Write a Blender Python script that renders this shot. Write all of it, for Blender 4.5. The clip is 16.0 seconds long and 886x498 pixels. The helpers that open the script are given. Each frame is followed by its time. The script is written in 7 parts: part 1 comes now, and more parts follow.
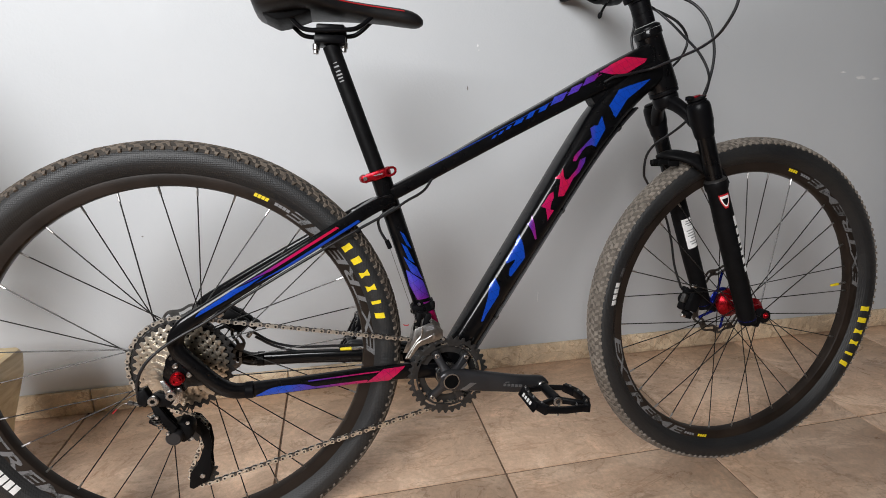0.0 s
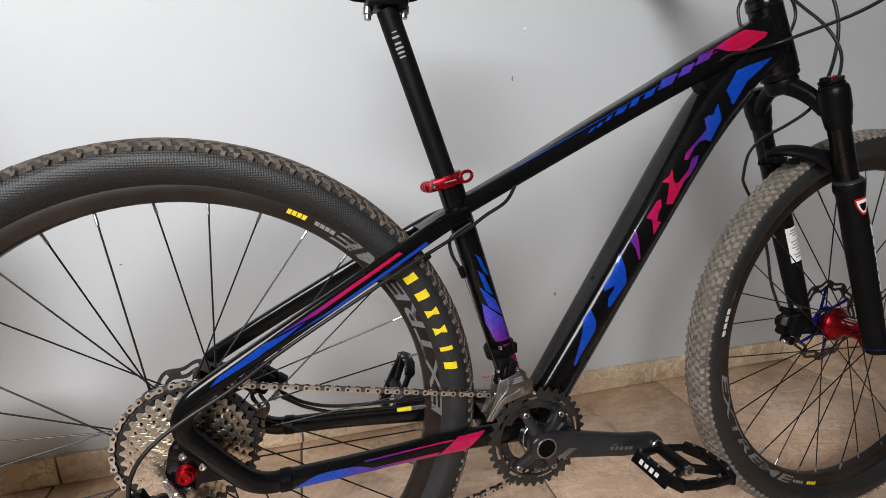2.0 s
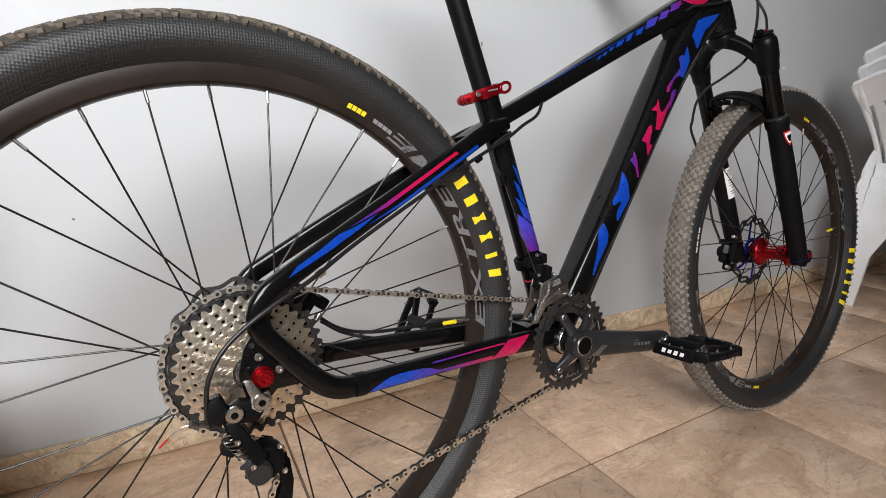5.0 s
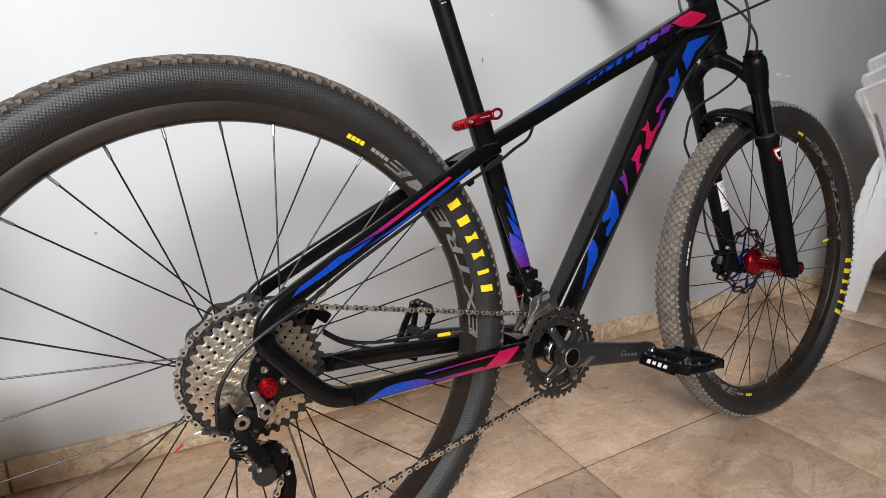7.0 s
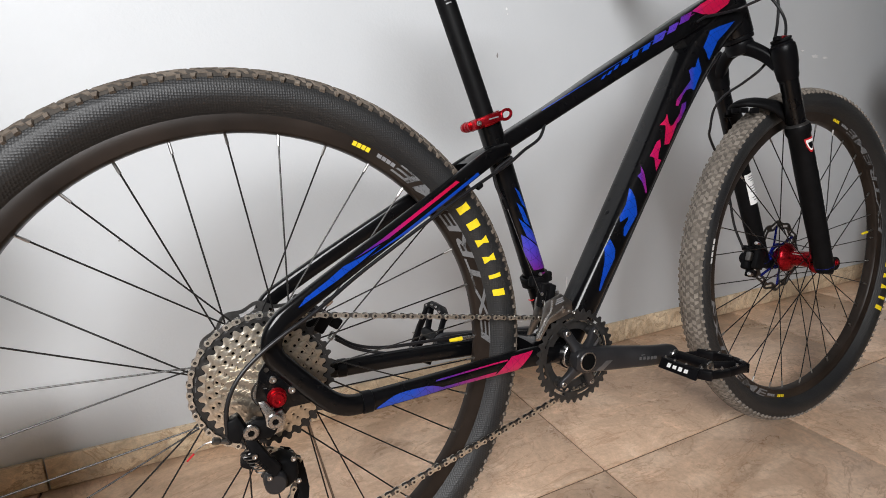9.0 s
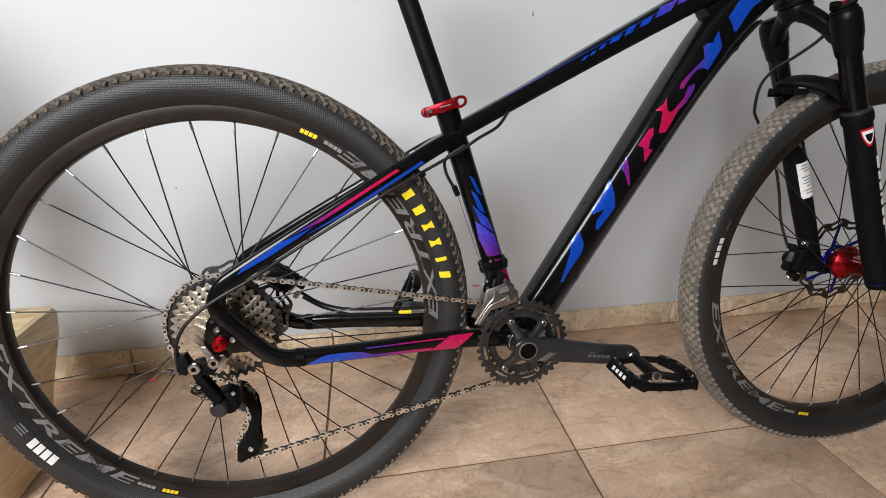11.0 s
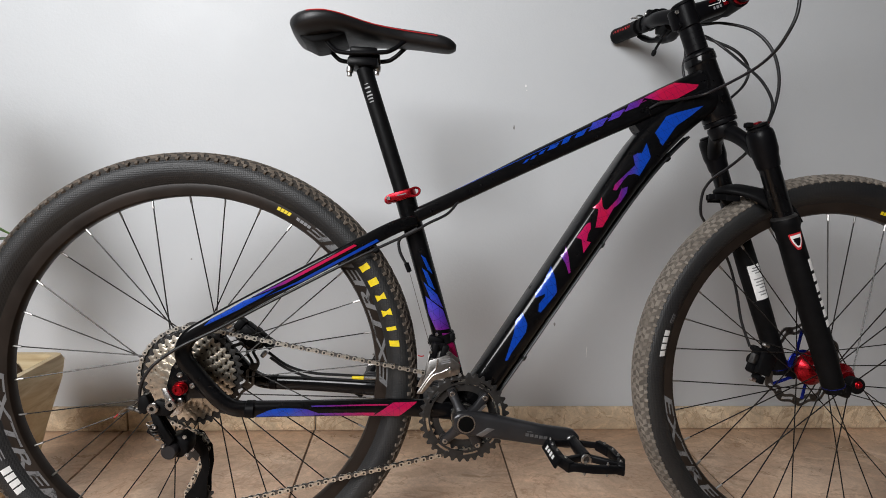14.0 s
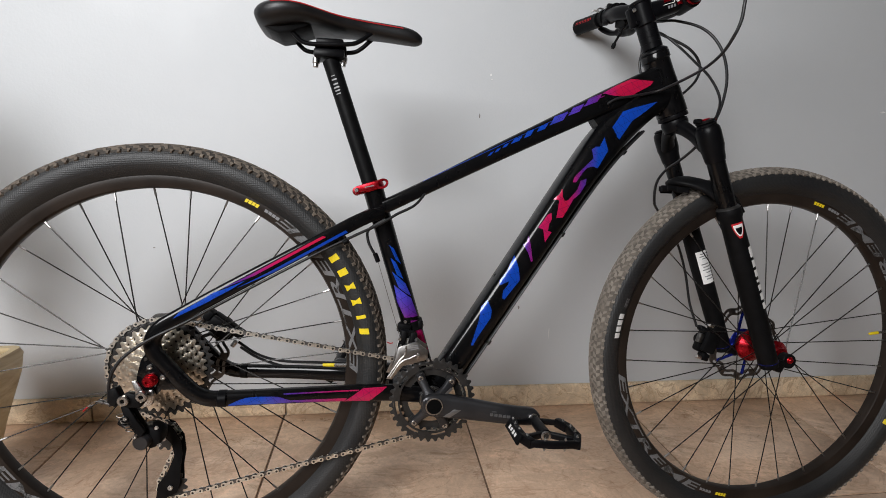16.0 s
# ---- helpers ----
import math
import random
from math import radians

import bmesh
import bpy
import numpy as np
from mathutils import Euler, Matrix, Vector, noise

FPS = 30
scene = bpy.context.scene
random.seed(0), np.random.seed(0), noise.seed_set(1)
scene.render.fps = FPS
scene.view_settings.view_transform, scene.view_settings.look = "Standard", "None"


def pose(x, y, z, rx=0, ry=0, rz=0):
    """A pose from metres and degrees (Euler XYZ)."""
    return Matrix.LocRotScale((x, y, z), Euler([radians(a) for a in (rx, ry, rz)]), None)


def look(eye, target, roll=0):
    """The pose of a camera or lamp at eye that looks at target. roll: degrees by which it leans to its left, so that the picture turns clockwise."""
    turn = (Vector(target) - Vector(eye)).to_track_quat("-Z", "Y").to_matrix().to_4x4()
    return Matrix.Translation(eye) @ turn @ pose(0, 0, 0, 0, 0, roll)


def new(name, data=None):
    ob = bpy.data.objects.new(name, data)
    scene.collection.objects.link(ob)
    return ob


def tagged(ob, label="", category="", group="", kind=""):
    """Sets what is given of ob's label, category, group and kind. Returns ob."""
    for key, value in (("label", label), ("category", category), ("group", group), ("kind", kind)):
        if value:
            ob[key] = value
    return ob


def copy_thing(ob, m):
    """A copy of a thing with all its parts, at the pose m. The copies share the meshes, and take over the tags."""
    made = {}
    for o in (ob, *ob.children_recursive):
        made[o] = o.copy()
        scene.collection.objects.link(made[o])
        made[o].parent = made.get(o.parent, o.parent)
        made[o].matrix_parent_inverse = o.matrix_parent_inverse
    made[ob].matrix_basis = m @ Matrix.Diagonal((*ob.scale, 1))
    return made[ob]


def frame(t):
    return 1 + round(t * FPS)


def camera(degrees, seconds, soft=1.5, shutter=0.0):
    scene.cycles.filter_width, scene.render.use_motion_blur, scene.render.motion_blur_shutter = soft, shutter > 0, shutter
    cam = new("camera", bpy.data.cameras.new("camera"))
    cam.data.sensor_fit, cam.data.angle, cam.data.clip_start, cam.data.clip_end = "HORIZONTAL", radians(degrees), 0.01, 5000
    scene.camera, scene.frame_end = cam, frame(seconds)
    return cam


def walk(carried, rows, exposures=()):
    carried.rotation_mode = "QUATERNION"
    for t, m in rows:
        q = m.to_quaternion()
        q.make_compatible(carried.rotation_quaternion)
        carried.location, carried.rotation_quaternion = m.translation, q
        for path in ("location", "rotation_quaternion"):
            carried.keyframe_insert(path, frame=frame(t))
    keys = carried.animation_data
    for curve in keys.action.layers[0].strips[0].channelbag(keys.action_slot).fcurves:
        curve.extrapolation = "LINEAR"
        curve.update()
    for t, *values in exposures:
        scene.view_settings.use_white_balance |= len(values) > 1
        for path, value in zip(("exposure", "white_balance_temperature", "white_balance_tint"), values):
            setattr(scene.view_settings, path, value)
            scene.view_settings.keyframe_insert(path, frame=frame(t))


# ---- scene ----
cam = camera(85.9, 16.0, soft=0.9)
PATH = [
    (0, (-0.184, 0.156, 0.793), (0.244, 2.019, 0.206), 0.8),
    (0.5, (-0.184, 0.219, 0.773), (0.277, 2.084, 0.216), 1.2),
    (1, (-0.211, 0.288, 0.741), (0.276, 2.173, 0.286), 1.9),
    (1.5, (-0.257, 0.347, 0.723), (0.254, 2.233, 0.295), 1.6),
    (2, (-0.289, 0.385, 0.761), (0.242, 2.231, 0.205), 0.2),
    (2.5, (-0.319, 0.412, 0.751), (0.306, 2.199, 0.105), 0.8),
    (3, (-0.375, 0.402, 0.741), (0.406, 2.122, 0.084), 1.0),
    (3.5, (-0.446, 0.396, 0.707), (0.434, 2.071, 0.059), 0.2),
    (4, (-0.493, 0.44, 0.611), (0.461, 2.104, 0.046), 0.8),
    (4.5, (-0.504, 0.43, 0.582), (0.465, 2.115, 0.111), 1.4),
    (5, (-0.501, 0.416, 0.607), (0.466, 2.11, 0.165), 0.8),
    (5.2, (-0.508, 0.408, 0.610), (0.459, 2.1, 0.18), 0.8),
    (7.5, (-0.495, 0.373, 0.648), (0.412, 2.094, 0.183), 0.6),
    (8, (-0.494, 0.373, 0.647), (0.396, 2.1, 0.171), 0.5),
    (8.5, (-0.496, 0.371, 0.652), (0.372, 2.111, 0.182), 0.1),
    (8.7, (-0.489, 0.376, 0.654), (0.366, 2.124, 0.19), -0.4),
    (10.8, (-0.264, 0.293, 0.729), (0.097, 2.116, -0.01), -0.5),
    (11, (-0.23, 0.281, 0.734), (0.074, 2.116, -0.001), -0.3),
    (11.5, (-0.144, 0.245, 0.723), (-0.061, 2.133, 0.067), -0.7),
    (12, (-0.091, 0.226, 0.67), (-0.012, 2.178, 0.243), 0.5),
    (12.5, (-0.064, 0.198, 0.672), (0.062, 2.163, 0.324), 1.6),
    (13, (-0.07, 0.176, 0.699), (0.07, 2.144, 0.368), 1.2),
    (13.5, (-0.086, 0.174, 0.708), (0.055, 2.143, 0.386), 1.3),
    (14, (-0.098, 0.176, 0.718), (0.046, 2.143, 0.389), 2.0),
    (14.5, (-0.094, 0.173, 0.742), (0.123, 2.132, 0.399), 2.4),
    (15, (-0.087, 0.165, 0.744), (0.186, 2.116, 0.397), 2.8),
    (15.5, (-0.092, 0.162, 0.745), (0.191, 2.105, 0.364), 2.5),
    (16, (-0.101, 0.154, 0.74), (0.181, 2.092, 0.333), 2.4),
]
walk(cam, [(t, look(eye, target, roll)) for t, eye, target, roll in PATH],
     [(0.0, 0.13), (2.0, 0.14), (3.5, 0.26), (5.0, 0.36), (8.5, 0.32), (11.0, 0.29), (12.5, 0.12), (14.5, 0.0), (16.0, 0.03)])

# ---- light ----
world = bpy.data.worlds.new("sky")
scene.world = world
world.use_nodes = True
wn = world.node_tree.nodes
sky = wn.new("ShaderNodeTexSky")
sky.sky_type, sky.sun_disc = "NISHITA", False
sky.sun_elevation, sky.sun_rotation = radians(48), radians(-60)
wn["Background"].inputs["Strength"].default_value = 0.12
world.node_tree.links.new(sky.outputs[0], wn["Background"].inputs["Color"])


def area(name, m, sx, sy, power, colour, spread):
    lamp = bpy.data.lights.new(name, "AREA")
    lamp.spread = radians(spread)
    lamp.shape, lamp.size, lamp.size_y, lamp.energy, lamp.color = "RECTANGLE", sx, sy, power, colour
    ob = new(name, lamp)
    ob.matrix_basis = m
    return ob


# daylight in the deep window behind the camera
area("sky_in_opening", look((-1.62, -1.28, 2.0), (-0.24, 1.4, 0.92)), 1.4, 1.4, 51, (0.986, 0.985, 0.988), 118)

# ---- materials ----


def nodes_of(name):
    m = bpy.data.materials.new(name)
    m.use_nodes = True
    return m, m.node_tree.nodes, m.node_tree.links, m.node_tree.nodes["Principled BSDF"]


def coords(n, l, scale=1.0, jitter=False):
    tc = n.new("ShaderNodeTexCoord")
    mp = n.new("ShaderNodeMapping")
    sc = scale if isinstance(scale, tuple) else (scale,) * 3
    mp.inputs["Scale"].default_value = sc
    l.new(tc.outputs["Object"], mp.inputs["Vector"])
    if jitter:
        info = n.new("ShaderNodeObjectInfo")
        mul = n.new("ShaderNodeMath")
        mul.operation = "MULTIPLY"
        mul.inputs[1].default_value = 37.0
        l.new(info.outputs["Random"], mul.inputs[0])
        l.new(mul.outputs[0], mp.inputs["Location"])
    return mp.outputs["Vector"]


def noise_tex(n, l, vec, scale, detail=4.0, rough=0.55, dist=0.0):
    t = n.new("ShaderNodeTexNoise")
    t.inputs["Scale"].default_value, t.inputs["Detail"].default_value = scale, detail
    t.inputs["Roughness"].default_value, t.inputs["Distortion"].default_value = rough, dist
    l.new(vec, t.inputs["Vector"])
    return t.outputs["Fac"]


def ramp(n, l, fac, stops, mode="LINEAR"):
    r = n.new("ShaderNodeValToRGB")
    r.color_ramp.interpolation = mode
    e = r.color_ramp.elements
    while len(e) < len(stops):
        e.new(0.5)
    for el, (p, c) in zip(e, stops):
        el.position, el.color = p, (*c, 1)
    l.new(fac, r.inputs["Fac"])
    return r.outputs["Color"]


def mixc(n, l, fac, a, b, mode="MIX"):
    m = n.new("ShaderNodeMix")
    m.data_type, m.blend_type = "RGBA", mode
    for sock, v in ((m.inputs["Factor"], fac), (m.inputs["A"], a), (m.inputs["B"], b)):
        if hasattr(v, "is_linked"):
            l.new(v, sock)
        elif isinstance(v, tuple):
            sock.default_value = (*v, 1)
        else:
            sock.default_value = v
    return m.outputs["Result"]


def bump(n, l, b, height, strength, dist=0.001):
    bp = n.new("ShaderNodeBump")
    bp.inputs["Strength"].default_value, bp.inputs["Distance"].default_value = strength, dist
    l.new(height, bp.inputs["Height"])
    l.new(bp.outputs[0], b.inputs["Normal"])


def simple(name, colour, rough, metal=0.0, vary=0.15, scale=60.0, coat=0.0, bumpy=0.0, fine=400.0, rvary=0.12, spec=0.5):
    """A plain surface with soft blotches, uneven gloss and a fine grain."""
    m, n, l, b = nodes_of(name)
    v = coords(n, l)
    big = noise_tex(n, l, v, scale, 5.0)
    lo = tuple(c * (1 - vary) for c in colour)
    hi = tuple(min(1.0, c * (1 + vary)) for c in colour)
    l.new(ramp(n, l, big, [(0.3, lo), (0.7, hi)]), b.inputs["Base Color"])
    rr = ramp(n, l, noise_tex(n, l, v, scale * 3.1, 3.0), [(0.3, (max(0.02, rough - rvary * rough),) * 3), (0.7, (min(1, rough + rvary * rough),) * 3)])
    l.new(rr, b.inputs["Roughness"])
    b.inputs["Metallic"].default_value = metal
    b.inputs["Coat Weight"].default_value = coat
    b.inputs["Coat Roughness"].default_value = 0.04
    b.inputs["Specular IOR Level"].default_value = spec
    if bumpy:
        bump(n, l, b, noise_tex(n, l, v, fine, 3.0), bumpy, 0.0006)
    return m


def wall_paint():
    m, n, l, b = nodes_of("wall_paint")
    v = coords(n, l)
    big = noise_tex(n, l, v, 1.3, 6.0, 0.6)
    col = ramp(n, l, big, [(0.25, (0.547, 0.565, 0.583)), (0.75, (0.606, 0.624, 0.642))])
    scuff = noise_tex(n, l, v, 14.0, 8.0, 0.75)
    col = mixc(n, l, ramp(n, l, scuff, [(0.66, (0, 0, 0)), (0.8, (0.25, 0.25, 0.25))]), col, (0.42, 0.42, 0.41))
    l.new(col, b.inputs["Base Color"])
    l.new(ramp(n, l, noise_tex(n, l, v, 5.0, 4.0), [(0.3, (0.46,) * 3), (0.7, (0.56,) * 3)]), b.inputs["Roughness"])
    mixh = n.new("ShaderNodeMath")
    mixh.operation = "ADD"
    l.new(noise_tex(n, l, v, 9.0, 3.0), mixh.inputs[0])
    l.new(noise_tex(n, l, v, 160.0, 3.0), mixh.inputs[1])
    bump(n, l, b, mixh.outputs[0], 0.18, 0.002)
    return m


def stone_tile(name, tone, rough, size=1.0, bold=1.0):
    """Slate-look ceramic: large clouds, slanting pale facets, brown stains and a fine speckle."""
    m, n, l, b = nodes_of(name)
    v = coords(n, l, size, True)
    shade = lambda k: tuple(min(1, c * k) for c in tone)
    cloud = noise_tex(n, l, v, 6.5, 9.0, 0.72, 0.7)
    col = ramp(n, l, cloud, [(0.30, shade(0.56)), (0.43, shade(0.86)), (0.55, shade(1.03)), (0.68, shade(1.34))])
    turn = n.new("ShaderNodeMapping")
    turn.inputs["Rotation"].default_value = (0, 0, 0.7)
    turn.inputs["Scale"].default_value = (1.0, 1.9, 1.0)
    l.new(v, turn.inputs["Vector"])
    facet = noise_tex(n, l, turn.outputs["Vector"], 5.0, 5.0, 0.6, 0.9)
    col = mixc(n, l, ramp(n, l, facet, [(0.50, (0, 0, 0)), (0.60, (0.68, 0.68, 0.68)), (0.74, (0.34, 0.34, 0.34))]), col, (min(1, tone[0] * 1.32), min(1, tone[1] * 1.42), min(1, tone[2] * 1.5)))
    stain = noise_tex(n, l, v, 9.0, 7.0, 0.7, 1.6)
    col = mixc(n, l, ramp(n, l, stain, [(0.30, (min(1, 0.55 * bold),) * 3), (0.43, (0, 0, 0))]), col, (tone[0] * 0.60, tone[1] * 0.50, tone[2] * 0.42))
    vein = noise_tex(n, l, turn.outputs["Vector"], 4.0, 5.0, 0.6, 1.2)
    col = mixc(n, l, ramp(n, l, vein, [(0.5 - 0.018 * bold, (0, 0, 0)), (0.5, (min(1, 0.55 * bold),) * 3), (0.5 + 0.015 * bold, (0, 0, 0))]), col, (tone[0] * 0.62, tone[1] * 0.52, tone[2] * 0.44))
    dust = noise_tex(n, l, v, 110.0, 4.0, 0.75)
    col = mixc(n, l, ramp(n, l, dust, [(0.35, (0.36,) * 3), (0.6, (0, 0, 0))]), col, shade(0.55))
    l.new(col, b.inputs["Base Color"])
    l.new(ramp(n, l, cloud, [(0.3, (rough * 0.8,) * 3), (0.7, (min(1, rough * 1.25),) * 3)]), b.inputs["Roughness"])
    bump(n, l, b, facet, min(1, 0.4 * bold * bold), 0.002)
    return m


def planter_skin():
    m, n, l, b = nodes_of("planter_glaze")
    v = coords(n, l, (1.8, 1.8, 8.0))
    grain = noise_tex(n, l, v, 2.4, 7.0, 0.6, 1.8)
    col = ramp(n, l, grain, [(0.3, (0.36, 0.25, 0.13)), (0.47, (0.52, 0.40, 0.235)), (0.62, (0.64, 0.53, 0.34)), (0.8, (0.70, 0.61, 0.44))])
    l.new(col, b.inputs["Base Color"])
    b.inputs["Roughness"].default_value = 0.42
    bump(n, l, b, grain, 0.25, 0.002)
    return m


def rubber_side():
    m, n, l, b = nodes_of("tyre_rubber")
    v = coords(n, l)
    ck = n.new("ShaderNodeTexVoronoi")
    ck.inputs["Scale"].default_value = 360.0
    ck.inputs["Randomness"].default_value = 0.25
    l.new(v, ck.inputs["Vector"])
    col = ramp(n, l, noise_tex(n, l, v, 9.0, 6.0, 0.65), [(0.3, (0.011, 0.0115, 0.013)), (0.7, (0.021, 0.0208, 0.0205))])
    l.new(col, b.inputs["Base Color"])
    b.inputs["Roughness"].default_value = 0.5
    b.inputs["Specular IOR Level"].default_value = 0.45
    bump(n, l, b, ck.outputs["Distance"], 0.4, 0.0013)
    return m


def tread_rubber(name, lo, mid, hi):
    m, n, l, b = nodes_of(name)
    v = coords(n, l)
    col = ramp(n, l, noise_tex(n, l, v, 25.0, 6.0, 0.7), [(0.3, lo), (0.5, mid), (0.72, hi)])
    l.new(col, b.inputs["Base Color"])
    b.inputs["Roughness"].default_value = 0.85
    bump(n, l, b, noise_tex(n, l, v, 700.0, 3.0), 0.4, 0.0008)
    return m


def graphic(name, stops, axis=0, lines=True):
    """Coloured frame print: a run of colours along the tube with a web of fine dark lines under the lacquer."""
    m, n, l, b = nodes_of(name)
    tc = n.new("ShaderNodeTexCoord")
    sep = n.new("ShaderNodeSeparateXYZ")
    l.new(tc.outputs["Object"], sep.inputs[0])
    lo, hi = stops[0][0], stops[-1][0]
    mr = n.new("ShaderNodeMapRange")
    mr.inputs["From Min"].default_value, mr.inputs["From Max"].default_value = lo, hi
    l.new(sep.outputs[axis], mr.inputs["Value"])
    col = ramp(n, l, mr.outputs[0], [((p - lo) / (hi - lo), c) for p, c in stops])
    if lines:
        # a few long straight hairlines in three directions, unevenly spaced
        for dirn, gap in (((1.0, 0.0, 0.35), 31.0), ((-0.45, 0.0, 1.0), 23.0), ((0.8, 0.0, 1.0), 17.0)):
            dot = n.new("ShaderNodeVectorMath")
            dot.operation = "DOT_PRODUCT"
            dot.inputs[1].default_value = dirn
            l.new(tc.outputs["Object"], dot.inputs[0])
            warp = n.new("ShaderNodeMath")
            warp.operation = "MULTIPLY_ADD"
            warp.inputs[1].default_value = 0.035
            l.new(noise_tex(n, l, tc.outputs["Object"], 14.0, 1.0), warp.inputs[0])
            l.new(dot.outputs["Value"], warp.inputs[2])
            mul = n.new("ShaderNodeMath")
            mul.operation = "MULTIPLY"
            mul.inputs[1].default_value = gap * 3.0
            l.new(warp.outputs[0], mul.inputs[0])
            fr = n.new("ShaderNodeMath")
            fr.operation = "FRACT"
            l.new(mul.outputs[0], fr.inputs[0])
            col = mixc(n, l, ramp(n, l, fr.outputs[0], [(0.0, (0.9,) * 3), (0.06, (0, 0, 0))]), col, (0.008, 0.01, 0.04))
    l.new(col, b.inputs["Base Color"])
    b.inputs["Roughness"].default_value = 0.3
    b.inputs["Metallic"].default_value = 0.15
    b.inputs["Specular IOR Level"].default_value = 0.2
    b.inputs["Coat Weight"].default_value = 0.85
    b.inputs["Coat Roughness"].default_value = 0.05
    return m


def worn_print(name, ink, ground):
    m, n, l, b = nodes_of(name)
    v = coords(n, l)
    f = noise_tex(n, l, v, 260.0, 6.0, 0.8)
    g = noise_tex(n, l, v, 40.0, 3.0)
    ad = n.new("ShaderNodeMath")
    ad.operation = "ADD"
    l.new(f, ad.inputs[0])
    l.new(g, ad.inputs[1])
    l.new(mixc(n, l, ramp(n, l, ad.outputs[0], [(0.84, (0, 0, 0)), (1.02, (1, 1, 1))]), ground, ink), b.inputs["Base Color"])
    b.inputs["Roughness"].default_value = 0.5
    return m


